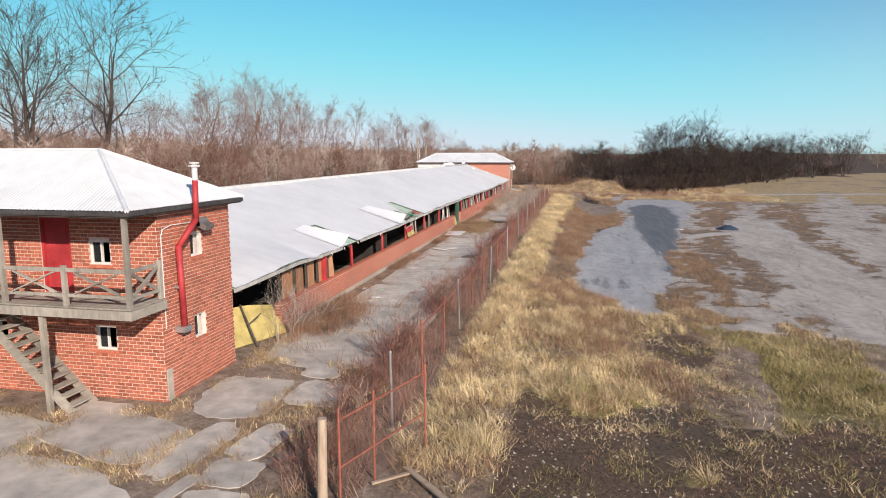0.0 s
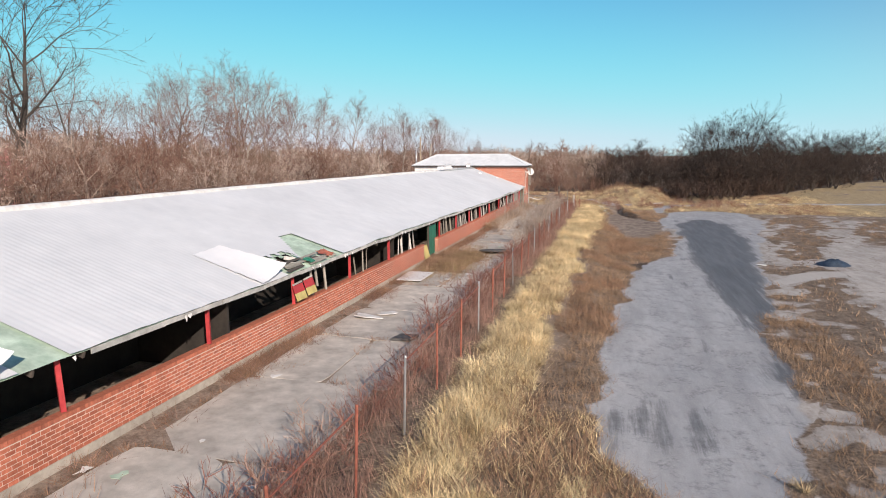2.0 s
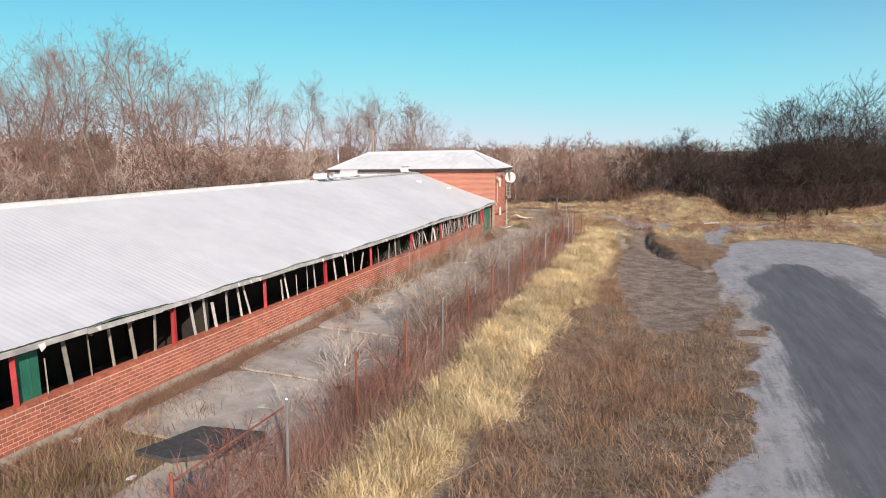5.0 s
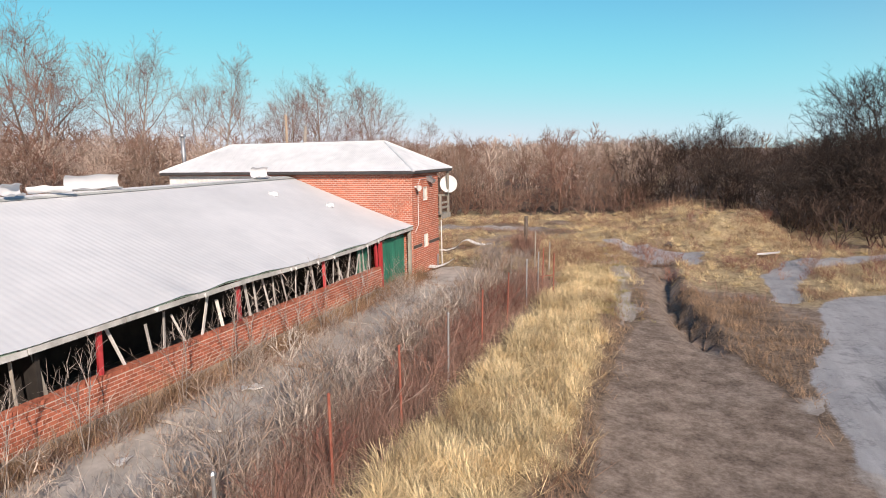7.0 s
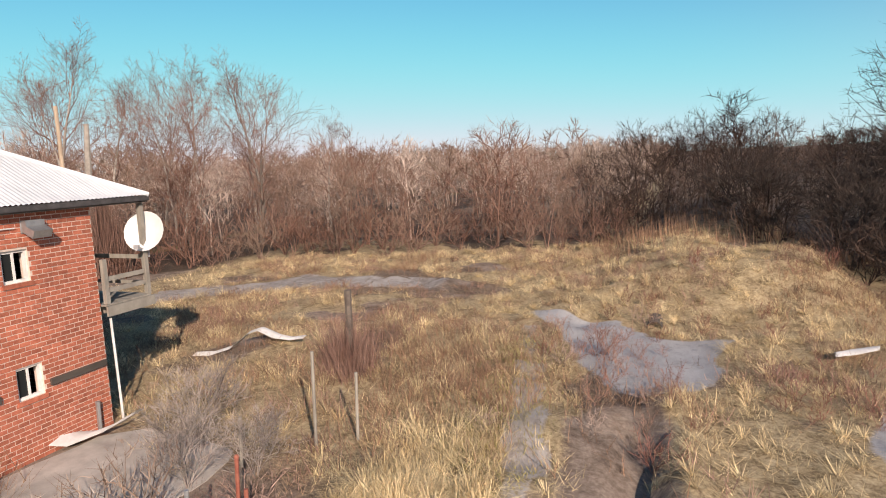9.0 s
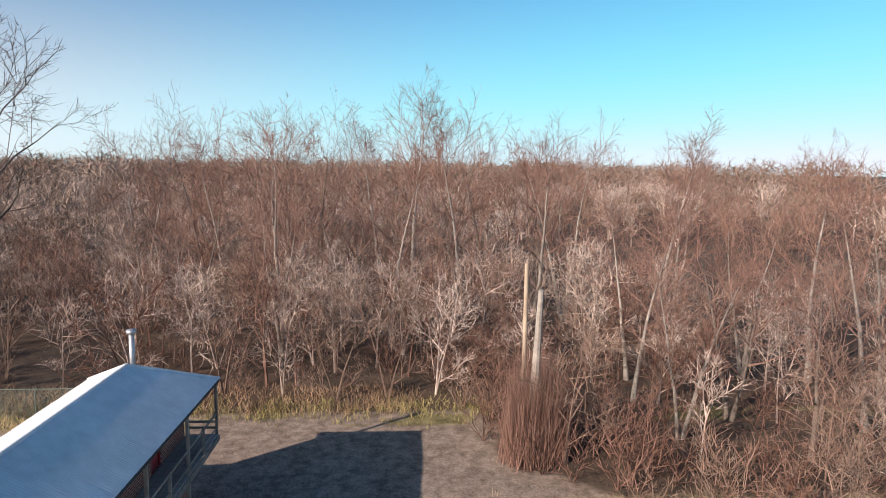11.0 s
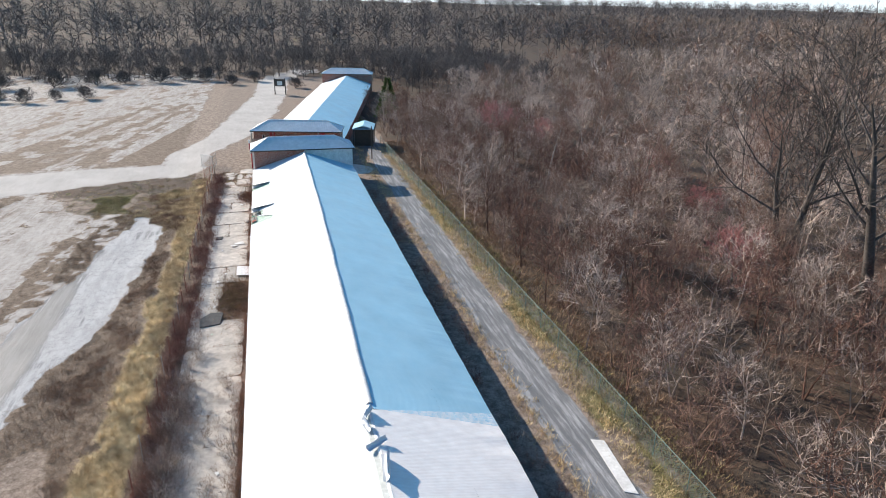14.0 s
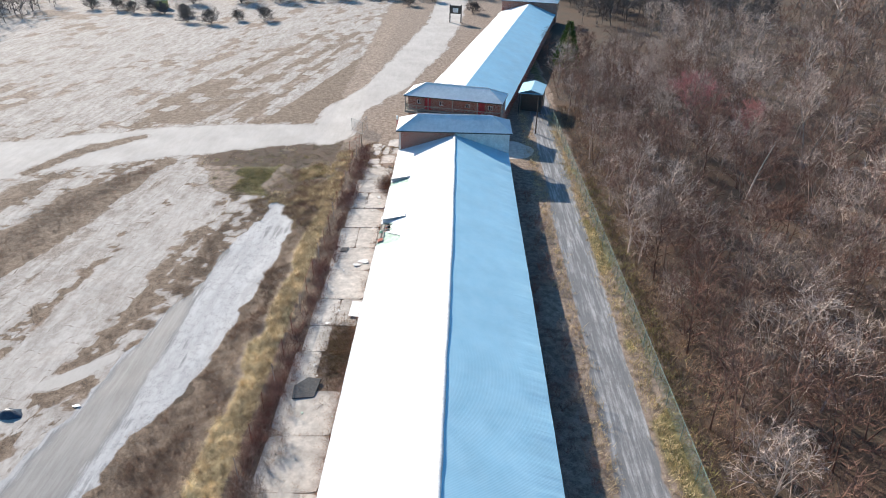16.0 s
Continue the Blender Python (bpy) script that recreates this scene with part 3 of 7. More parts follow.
    l.new(mp2.outputs[0], slabs.inputs["Vector"])
    jm = n.new("ShaderNodeMath")
    jm.operation = "MULTIPLY"
    l.new(slabs.outputs["Fac"], jm.inputs[0])
    l.new(maprange(mid.outputs["Fac"], 0.50, 0.60, 0.0, 0.8), jm.inputs[1])
    soil = mixed(f, mixed(g, (0.10, 0.072, 0.055), (0.25, 0.19, 0.147)), mixed(g, (0.22, 0.168, 0.13), (0.40, 0.325, 0.265)))
    colours = {
        # litter: leaves and dark soil, darkened further by tree shade painted in
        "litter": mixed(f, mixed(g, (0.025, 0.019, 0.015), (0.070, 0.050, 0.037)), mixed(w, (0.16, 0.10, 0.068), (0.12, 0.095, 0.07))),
        "dirt": mixed(jm.outputs[0], mixed(most.outputs[0], mixed(g, (0.28, 0.245, 0.215), (0.48, 0.445, 0.41)), mixed(streak, (0.13, 0.098, 0.073), (0.53, 0.495, 0.46))), (0.12, 0.085, 0.06)),
        "road": mixed(half.outputs[0], mixed(w, (0.42, 0.39, 0.36), (0.52, 0.49, 0.455)), mixed(streak, (0.33, 0.30, 0.265), (0.54, 0.51, 0.48))),
        "brown": mixed(f, mixed(g, (0.050, 0.036, 0.026), (0.15, 0.108, 0.078)), mixed(g, (0.20, 0.145, 0.105), (0.34, 0.265, 0.20))),
        # gold: dry grass ground, its dark tones painting in shade between tussocks
        "gold": mixed(f, mixed(g, (0.09, 0.06, 0.034), (0.30, 0.22, 0.12)), mixed(g, (0.38, 0.29, 0.165), (0.60, 0.49, 0.31))),
        "green": mixed(f, mixed(g, (0.040, 0.034, 0.018), (0.15, 0.128, 0.052)), mixed(g, (0.17, 0.15, 0.060), (0.34, 0.29, 0.13))),
        "asphalt": mixed(maprange(mid.outputs["Fac"], 0.50, 0.60, 0, 0.7), mixed(half.outputs[0], mixed(streak, (0.31, 0.31, 0.315), (0.45, 0.45, 0.455)), mixed(sp, (0.22, 0.22, 0.23), (0.48, 0.48, 0.48))), mixed(f, (0.15, 0.15, 0.155), (0.44, 0.44, 0.44))),
        "tar": mixed(half.outputs[0], mixed(scrape, (0.060, 0.063, 0.068), (0.15, 0.154, 0.16)), mixed(sp, (0.055, 0.058, 0.062), (0.16, 0.164, 0.17))),
        "concrete": mixed(half.outputs[0], mixed(g, (0.40, 0.365, 0.325), (0.64, 0.595, 0.54)), mixed(w, (0.45, 0.415, 0.37), (0.62, 0.58, 0.525))),
    }
    out = soil
    at = {}
    for name in ("m1", "m2"):
        a = n.new("ShaderNodeAttribute")
        a.attribute_name = name
        s = n.new("ShaderNodeSeparateColor")
        l.new(a.outputs["Color"], s.inputs[0])
        at[name] = (s.outputs[0], s.outputs[1], s.outputs[2], a.outputs["Alpha"])
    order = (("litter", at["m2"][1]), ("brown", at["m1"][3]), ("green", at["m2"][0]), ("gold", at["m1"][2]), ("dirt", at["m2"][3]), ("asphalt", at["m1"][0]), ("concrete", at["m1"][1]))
    edge = n.new("ShaderNodeMath")
    edge.operation = "MULTIPLY_ADD"
    edge.inputs[1].default_value, edge.inputs[2].default_value = 0.62, -0.31
    l.new(fine.outputs["Fac"], edge.inputs[0])
    for name, sock in order:
        ad = n.new("ShaderNodeMath")
        l.new(sock, ad.inputs[0])
        l.new(edge.outputs[0], ad.inputs[1])
        fac = maprange(ad.outputs[0], 0.38, 0.62)
        colour = colours[name]
        if name == "dirt":
            piece = n.new("ShaderNodeMath")
            l.new(ad.outputs[0], piece.inputs[0])
            l.new(maprange(slabs.outputs["Color"], 0.0, 1.0, -0.34, 0.30), piece.inputs[1])
            fac = maprange(piece.outputs[0], 0.42, 0.58)
        if name == "dirt":
            colour = mixed(maprange(sock, 0.82, 0.98), colour, colours["road"])
        if name == "asphalt":
            tad = n.new("ShaderNodeMath")
            ragged = n.new("ShaderNodeMath")
            l.new(at["m2"][2], ragged.inputs[0])
            l.new(edge.outputs[0], ragged.inputs[1])
            l.new(ragged.outputs[0], tad.inputs[0])
            l.new(maprange(scrape, 0.0, 1.0, -0.30, 0.22), tad.inputs[1])
            colour = mixed(maprange(tad.outputs[0], 0.3, 0.7, 0, 0.88), colour, colours["tar"])
            paved = fac
        out = mixed(fac, out, colour)
    cr = n.new("ShaderNodeTexVoronoi")
    cr.feature = "DISTANCE_TO_EDGE"
    cr.inputs["Scale"].default_value = 0.55
    wv = n.new("ShaderNodeMix")
    wv.data_type = "VECTOR"
    wv.inputs[0].default_value = 0.12
    l.new(tc.outputs["Object"], wv.inputs[4])
    l.new(mid.outputs["Color"], wv.inputs[5])
    l.new(wv.outputs[1], cr.inputs["Vector"])
    cf = maprange(cr.outputs["Distance"], 0.0, 0.010, 0.93, 1.0)
    mul = n.new("ShaderNodeMix")
    mul.data_type, mul.blend_type = "RGBA", "MULTIPLY"
    mul.inputs[0].default_value = 1
    l.new(out, mul.inputs[6])
    l.new(cf, mul.inputs[7])
    l.new(mul.outputs[2], b.inputs["Base Color"])
    sealed = n.new("ShaderNodeMath")
    sealed.operation = "MULTIPLY"
    l.new(paved, sealed.inputs[0])
    l.new(maprange(at["m2"][2], 0.5, 0.9), sealed.inputs[1])
    dull = n.new("ShaderNodeMix")
    l.new(sealed.outputs[0], dull.inputs[0])
    l.new(maprange(paved, 0, 1, 0.95, 0.75), dull.inputs[2])
    dull.inputs[3].default_value = 0.66
    l.new(dull.outputs[0], b.inputs["Roughness"])
    l.new(maprange(sealed.outputs[0], 0, 1, 0.25, 0.42), b.inputs["Specular IOR Level"])
    bp = n.new("ShaderNodeBump")
    bp.inputs["Strength"].default_value, bp.inputs["Distance"].default_value = 0.5, 0.04
    l.new(fine.outputs["Fac"], bp.inputs["Height"])
    l.new(bp.outputs[0], b.inputs["Normal"])
    return m


gm = mesh_of("ground", GV, GF, ground_material(), True)
mk = masks(GX.ravel(), GY.ravel())
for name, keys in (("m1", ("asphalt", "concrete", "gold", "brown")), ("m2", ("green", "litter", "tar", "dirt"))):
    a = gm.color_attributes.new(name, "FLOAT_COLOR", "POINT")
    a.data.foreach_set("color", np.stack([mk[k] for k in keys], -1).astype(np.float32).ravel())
tagged(new("ground", gm), "dry winter ground with cracked asphalt, dead weeds and dirt", "ground", kind="structure")

# ---- paving: cracked concrete slabs of the yard, each a piece of its own ----
paving = tagged(new("pavement"), "cracked grey concrete yard paving with weedy joints", "pavement", kind="structure")
pv = np.random.RandomState(19)


def paving_slab(cx, cy, hx, hy, turn=0.0, square=6.0, rough=0.04, lift=0.035):
    """A slab with a worn, uneven outline: square sets how sharp its corners are."""
    n = 40
    a = np.arange(n) * 2 * math.pi / n
    c, q = np.cos(a), np.sin(a)
    k = (np.abs(c) ** square + np.abs(q) ** square) ** (-1 / square)
    k = k * (1 + rough * 2 * (fbm(c * 1.6 + cx, q * 1.6 + cy, 17) - 0.5) + rough * 0.8 * (fbm(c * 6 + cx, q * 6 + cy, 18) - 0.5))
    t = radians(turn)
    px, py = hx * k * c, hy * k * q
    x, y = cx + px * math.cos(t) - py * math.sin(t), cy + px * math.sin(t) + py * math.cos(t)
    tilt = pv.uniform(-0.012, 0.012, 2)
    z = ground_z(x, y) + lift + tilt[0] * px + tilt[1] * py
    V = [(cx, cy, float(ground_z(cx, cy)) + lift)]
    V += list(zip(x, y, z)) + list(zip(x + 0.02 * np.sign(px), y + 0.02 * np.sign(py), z - 0.14))
    F = [(0, 1 + i, 1 + (i + 1) % n) for i in range(n)] + [(1 + i, 1 + n + i, 1 + n + (i + 1) % n, 1 + (i + 1) % n) for i in range(n)]
    ob = new("slab", mesh_of("slab", V, F, M["paving"]))
    ob.parent = paving


ODD = ((-9.3, 15.9, 0.98, 1.3, 8), (-7.4, 16.6, 0.72, 0.82, 0), (-11.0, 13.1, 1.5, 0.95, -15), (-8.75, 12.8, 0.42, 1.25, -8), (-7.5, 13.5, 0.42, 0.82, -10), (-7.4, 12.0, 0.5, 0.52, 0), (-8.1, 11.2, 0.16, 0.5, -10), (-7.2, 10.7, 0.62, 0.55, 0))
ODD += ((-14.9, 11.6, 2.3, 1.9, -8), (-10.9, 9.9, 2.1, 1.35, -14), (-12.4, 14.25, 0.75, 0.45, 0), (-7.9, 18.2, 0.55, 0.42, 0), (-8.5, 20.7, 1.75, 1.75, 5), (-9.0, 101.8, 1.6, 1.9, 0))
for x, y, hx, hy, turn in ODD:
    paving_slab(x, y, hx * 1.1, hy * 1.1, turn, 4.5, 0.20, 0.022)
JOINTS = []
y = 22.8
while y < 99.5:
    dy = pv.uniform(3.4, 5.0)
    gap = pv.uniform(0.015, 0.06)
    y1 = min(y + dy, 100.0)
    mid = -8.15 + pv.uniform(-0.25, 0.25)
    east = -6.15 + pv.uniform(-0.25, 0.25)
    weedy = 53.5 < (y + y1) / 2 < 61
    spans = ((-10.35, mid - gap / 2), (mid + gap / 2, east)) if pv.rand() < 0.45 or weedy else ((-10.35, east),)
    for k, (x0, x1) in enumerate(spans):
        if not (weedy and k == 0):
            paving_slab((x0 + x1) / 2, (y + y1) / 2, (x1 - x0) / 2, (y1 - y - gap) / 2, pv.uniform(-1.6, 1.6), 12.0, 0.03)
    JOINTS.append((-10.4, y, east, y))
    if len(spans) == 2:
        JOINTS.append((mid, y, mid, y1))
    JOINTS.append((-10.45, y, -10.45, y1))
    y = y1

# ---- buildings ----
COURSE, STRETCH, JOINT = 0.098, 0.225, 0.019


def wall_boxes(b, m, length, height, thick, openings):
    """A wall along local x in one piece, its face at y = 0, body behind it (y > 0), with openings (u0, u1, v0, v1)."""
    us = sorted({0.0, length, *[min(max(o[i], 0), length) for o in openings for i in (0, 1)]})
    vs = sorted({0.0, height, *[o[i] for o in openings for i in (2, 3)]})
    hole = lambda i, j: not (0 <= i < len(us) - 1 and 0 <= j < len(vs) - 1) or any(o[0] < (us[i] + us[i + 1]) / 2 < o[1] and o[2] < (vs[j] + vs[j + 1]) / 2 < o[3] for o in openings)
    seen = {}

    def corner(i, j, k):
        if (i, j, k) not in seen:
            seen[(i, j, k)] = len(b.v)
            b.v.append(tuple(m @ Vector((us[i], thick * k, vs[j]))))
        return seen[(i, j, k)]

    for i in range(len(us) - 1):
        for j in range(len(vs) - 1):
            if hole(i, j):
                continue
            b.f.append((corner(i, j, 0), corner(i + 1, j, 0), corner(i + 1, j + 1, 0), corner(i, j + 1, 0)))
            b.f.append((corner(i, j, 1), corner(i, j + 1, 1), corner(i + 1, j + 1, 1), corner(i + 1, j, 1)))
            for di, dj, p, q in ((-1, 0, (i, j + 1), (i, j)), (1, 0, (i + 1, j), (i + 1, j + 1)), (0, -1, (i, j), (i + 1, j)), (0, 1, (i + 1, j + 1), (i, j + 1))):
                if hole(i + di, j + dj):
                    b.f.append((corner(*q, 0), corner(*p, 0), corner(*p, 1), corner(*q, 1)))


def brick_cells(length, height, openings, base=0.0):
    """Bricks of a running bond: (u0, u1, v0, v1), cut at openings and ends."""
    out = []
    rows = int((height - base) / COURSE)
    for r in range(rows):
        v0 = base + r * COURSE
        v1 = v0 + COURSE - JOINT
        spans = [(0.0, length)]
        for o in openings:
            if o[2] < v1 and o[3] > v0:
                spans = [s for a, c in spans for s in ((a, min(c, o[0])), (max(a, o[1]), c)) if s[1] - s[0] > 0.02]
        u = -(r % 2) * (STRETCH / 2)
        while u < length:
            for a, c in spans:
                p, q = max(u, a), min(u + STRETCH - JOINT, c)
                if q - p > 0.03:
                    out.append((p, q, v0, v1))
            u += STRETCH
    return out


BRICKS = []  # (parent, matrix, cells, stretch of single bricks), laid at the end of the file


class Tower:
    """A narrow two-storey brick block with a hipped sheet roof and a timber balcony on one long side."""

    def __init__(self, m, near, label, laid=()):
        """laid: the walls that are laid in single bricks."""
        self.m, self.near = m, near
        self.ob = thing("brick_building", m, label, "building", "two-storey brick blocks")
        brick = M["brick"]
        H = 5.3
        ends = [(1.42, 1.98, 3.82, 4.46), (1.42, 1.98, 1.48, 2.14)]
        front = []
        for s in (-1, 1):
            for k in (2.05, 5.5):
                front.append((7.2 + s * k - 0.31, 7.2 + s * k + 0.31, 3.78, 4.42))
                front.append((7.2 + s * k - 0.31, 7.2 + s * k + 0.31, 1.46, 2.12))
            front.append((7.2 + s * 4.15 - 0.47, 7.2 + s * 4.15 + 0.47, 2.97, 5.0))
        T = 0.26
        self.walls = {}
        for tag, key, mm, L, op in (
            ("east", "end_wall", pose(7.2, 0, 0, 0, 0, 90), 3.5, ends),
            ("west", "end_wall", pose(-7.2, 3.5, 0, 0, 0, -90), 3.5, ends),
            ("balcony", "balcony_wall", pose(7.2, 3.5, 0, 0, 0, 180), 14.4, front),
        ):
            b = Build()
            if key == "end_wall":
                wall_boxes(b, mm, L, H, T, op)
            else:
                wall_boxes(b, mm @ pose(T, 0, 0), L - 2 * T, H, T, [(o[0] - T, o[1] - T, o[2], o[3]) for o in op])
            w = part(key, b, M["mortar"] if tag in laid else M["far_brick"], self.ob)
            self.walls.setdefault(tag, []).append((w, mm, L, op))
        b = Build()
        wall_boxes(b, pose(-7.2 + T, 0, 0), 14.4 - 2 * T, H, T, [])
        w = part("barn_side_wall", b, M["mortar"] if "barn" in laid else M["far_brick"], self.ob)
        self.walls["barn"] = [(w, pose(-7.2, 0, 0), 14.4, [])]
        for key, ws in self.walls.items():
            for w, mm, L, op in ws:
                if key in laid:
                    BRICKS.append((w, mm, brick_cells(L, H, op), None))
        b = Build().box(-6.9, 6.9, 0.3, 3.2, 2.72, 2.9)
        part("upper_floor", b, M["dark_wood"], self.ob)
        for x in (-3.0, 0.0, 3.0):
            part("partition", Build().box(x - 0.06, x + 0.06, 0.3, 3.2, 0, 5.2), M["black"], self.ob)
        self.roof()
        self.windows(ends, front)
        self.balcony()

    def roof(self):
        ex, y0, y1, ze = 7.5, -0.4, 4.92, 5.34
        rx, ry, zr = 4.75, 2.33, 6.77
        rng = np.random.RandomState(5)

        def sheet(a, bq, c, d):
            """Corrugated slope between eave a-b and ridge d-c, ribs running up the slope."""
            a, bq, c, d = (np.array(p, float) for p in (a, bq, c, d))
            e = (bq - a) / np.linalg.norm(bq - a)
            L = np.linalg.norm(bq - a)
            nrm = np.cross(bq - a, d - a)
            nrm /= np.linalg.norm(nrm)
            pitch = 0.105 if self.near else 0.3
            n = int(L / pitch) * 4
            ds, cs = (d - a) @ e, (c - a) @ e
            rise = (d - a) - ds * e
            V, F = [], []
            for i in range(n + 1):
                u = L * i / n
                t = 1.0
                if u < ds:
                    t = u / ds if ds > 1e-6 else 1
                elif u > cs:
                    t = (L - u) / (L - cs) if L - cs > 1e-6 else 1
                w = 0.013 * math.sin(2 * math.pi * i / 4)
                sag = 0.025 * (rng.rand() - 0.5) * 0.4
                for k in (0, 0.5 * t, t):
                    p = a + e * u + rise * k + nrm * w
                    p[2] += sag * (1 - k)
                    V.append(tuple(p))
            F = [(3 * i + k, 3 * i + 3 + k, 3 * i + 4 + k, 3 * i + 1 + k) for i in range(n) for k in (0, 1)]
            g = Build()
            g.v, g.f = V, F
            return g

        E = [(-ex, y0, ze), (ex, y0, ze), (ex, y1, ze), (-ex, y1, ze)]
        R0, R1 = (-rx, ry, zr), (rx, ry, zr)
        for name, q in (("roof_slope", (E[0], E[1], R1, R0)), ("roof_slope", (E[2], E[3], R0, R1)), ("roof_hip", (E[1], E[2], R1, R1)), ("roof_hip", (E[3], E[0], R0, R0))):
            part(name, sheet(*q), M["roof_tower"], self.ob, smooth=True)
        b = Build()
        for p, q in ((R0, R1), (E[0], R0), (E[3], R0), (E[1], R1), (E[2], R1)):
            b.tube(Vector(p) + Vector((0, 0, 0.0)), Vector(q) + Vector((0, 0, 0.01)), 0.06, n=6)
        part("ridge_cap", b, M["roof_tower"], self.ob)
        b = Build().box(-ex + 0.04, ex - 0.04, y0 + 0.04, y1 - 0.04, ze - 0.17, ze - 0.13)
        part("soffit", b, M["dark_wood"], self.ob)
        b = Build()
        b.box(-ex, ex, y0, y0 + 0.035, ze - 0.13, ze - 0.02).box(-ex, ex, y1 - 0.035, y1, ze - 0.13, ze - 0.02)
        b.box(-ex, -ex + 0.035, y0 + 0.036, y1 - 0.036, ze - 0.13, ze - 0.02).box(ex - 0.035, ex, y0 + 0.036, y1 - 0.036, ze - 0.13, ze - 0.02)
        part("fascia", b, M["fascia"], self.ob, "dark weathered fascia board")

    def windows(self, ends, front):
        def window(mm, o, sill=True):
            u0, u1, v0, v1 = o
            b = Build()
            w = 0.055
            for x0, x1, z0, z1 in ((u0, u0 + w, v0, v1), (u1 - w, u1, v0, v1), (u0 + w, u1 - w, v1 - w, v1), (u0 + w, u1 - w, v0, v0 + w), ((u0 + u1) / 2 - 0.02, (u0 + u1) / 2 + 0.02, v0 + w, v1 - w)):
                b.box(x0, x1, 0.05, 0.12, z0, z1, mm)
            f = part("window", b, M["white_paint"], self.ob, "white painted window frame")
            mid = (u0 + u1) / 2
            part("pane", Build().box(u0 + w, mid - 0.02, 0.08, 0.087, v0 + w, v1 - w, mm), M["glass"], f, "dark window pane")
            part("sill", Build().box(u0 - 0.04, u1 + 0.04, -0.04, 0.13, v0 - 0.09, v0 - 0.005, mm), M["brick"], f, "sloping brick window sill")

        def door(mm, o):
            u0, u1, v0, v1 = o
            b = Build()
            for x0, x1, z0, z1 in ((u0, u0 + 0.07, v0, v1), (u1 - 0.07, u1, v0, v1), (u0 + 0.07, u1 - 0.07, v1 - 0.07, v1)):
                b.box(x0, x1, 0.03, 0.14, z0, z1, mm)
            f = part("door_frame", b, M["red_paint"], self.ob)
            b = Build().box(u0 + 0.075, u1 - 0.075, 0.10, 0.14, v0, v1 - 0.075, mm)
            for z in (v0 + 0.2, v0 + 1.1):
                b.box(u0 + 0.2, u1 - 0.2, 0.088, 0.099, z, z + 0.7, mm)
            d = part("door", b, M["red_paint"], f, "red painted panel door")

        for key, ws in self.walls.items():
            for w, mm, L, op in ws:
                for o in op:
                    if o[3] - o[2] > 1.2:
                        door(mm, o)
                    else:
                        window(mm, o)

    def balcony(self):
        W = M["grey_wood"]
        braced = self.ob.matrix_world.translation.y < 60
        board = mesh_of("deck_board", *(lambda q: (q.v, q.f))(Build().box(-7.35, 7.35, 0, 0.112, 2.93, 2.97)), W)
        for i in range(11):
            ob = new("deck_board", board)
            ob.parent, ob.location = self.ob, (0, 3.52 + i * 0.120, 0)
        part("rim_joist", Build().box(-7.4, 7.4, 4.845, 4.89, 2.70, 2.925), W, self.ob)
        for x in (-7.4, 7.355):
            part("rim_joist", Build().box(x, x + 0.045, 3.52, 4.84, 2.70, 2.925), W, self.ob)
        joist = mesh_of("balcony_joist", *(lambda q: (q.v, q.f))(Build().box(0, 0.045, 3.52, 4.84, 2.72, 2.92)), W)
        for i in range(16):
            ob = new("balcony_joist", joist)
            ob.parent, ob.location = self.ob, (-7.0 + i * 14 / 15, 0, 0)
        posts = (-7.3, -3.75, 0, 3.75, 7.3)
        for x in posts:
            part("balcony_post", Build().box(x - 0.055, x + 0.055, 4.74, 4.84, 2.975, 5.17), W, self.ob)
            if x not in (-7.3, 7.3):
                px = -4.75 if braced and x < 0 else x
                part("support_post", Build().box(px - 0.06, px + 0.06, 4.70, 4.82, -0.2, 2.70), W, self.ob)
        for x0, x1 in zip(posts, posts[1:]):
            xm = (x0 + x1) / 2
            part("rail_post", Build().box(xm - 0.05, xm + 0.05, 4.74, 4.84, 2.975, 3.98), W, self.ob)
            for a, c in ((x0, xm), (xm, x1)):
                r = Build().box(a + 0.06, c - 0.06, 4.76, 4.80, 3.82, 3.92).box(a + 0.06, c - 0.06, 4.76, 4.80, 3.2, 3.28)
                if braced:
                    r.bar((a + 0.3, 4.775, 3.3), (c - 0.3, 4.775, 3.8), 0.035, 0.09, math.pi / 2).bar((a + 0.3, 4.81, 3.8), (c - 0.3, 4.81, 3.3), 0.035, 0.09, math.pi / 2)
                part("railing", r, W, self.ob)
        for s in (-1, 1):
            x = 7.3 * s
            part("rail_post", Build().box(x - 0.05, x + 0.05, 3.56, 3.66, 2.975, 3.98), W, self.ob)
            r = Build().box(x - 0.02, x + 0.02, 3.67, 4.73, 3.82, 3.92).box(x - 0.02, x + 0.02, 3.67, 4.73, 3.16, 3.24)
            if not braced:
                r = Build().box(x - 0.02, x + 0.02, 3.67, 4.73, 3.48, 3.58).box(x - 0.02, x + 0.02, 3.67, 4.73, 3.22, 3.32)
            else:
                r.bar((x + 0.01, 3.75, 3.25), (x + 0.01, 4.68, 3.82), 0.035, 0.09).bar((x - 0.03, 3.75, 3.82), (x - 0.03, 4.68, 3.25), 0.035, 0.09)
            part("railing", r, W, self.ob)

    def stairs(self, x_low, x_top, y0, y1):
        W = M["grey_wood"]
        st = new("stair")
        st.parent = self.ob
        n = 13
        b = [Build(), Build()]
        for k, y in enumerate((y0, y1)):
            part("stringer", Build().bar((x_low, y, 0.02), (x_top, y, 2.78), 0.045, 0.26, math.pi / 2), W, st)
        for i in range(1, n):
            f = i / n
            x, z = x_low + (x_top - x_low) * f, 0.02 + 2.76 * f
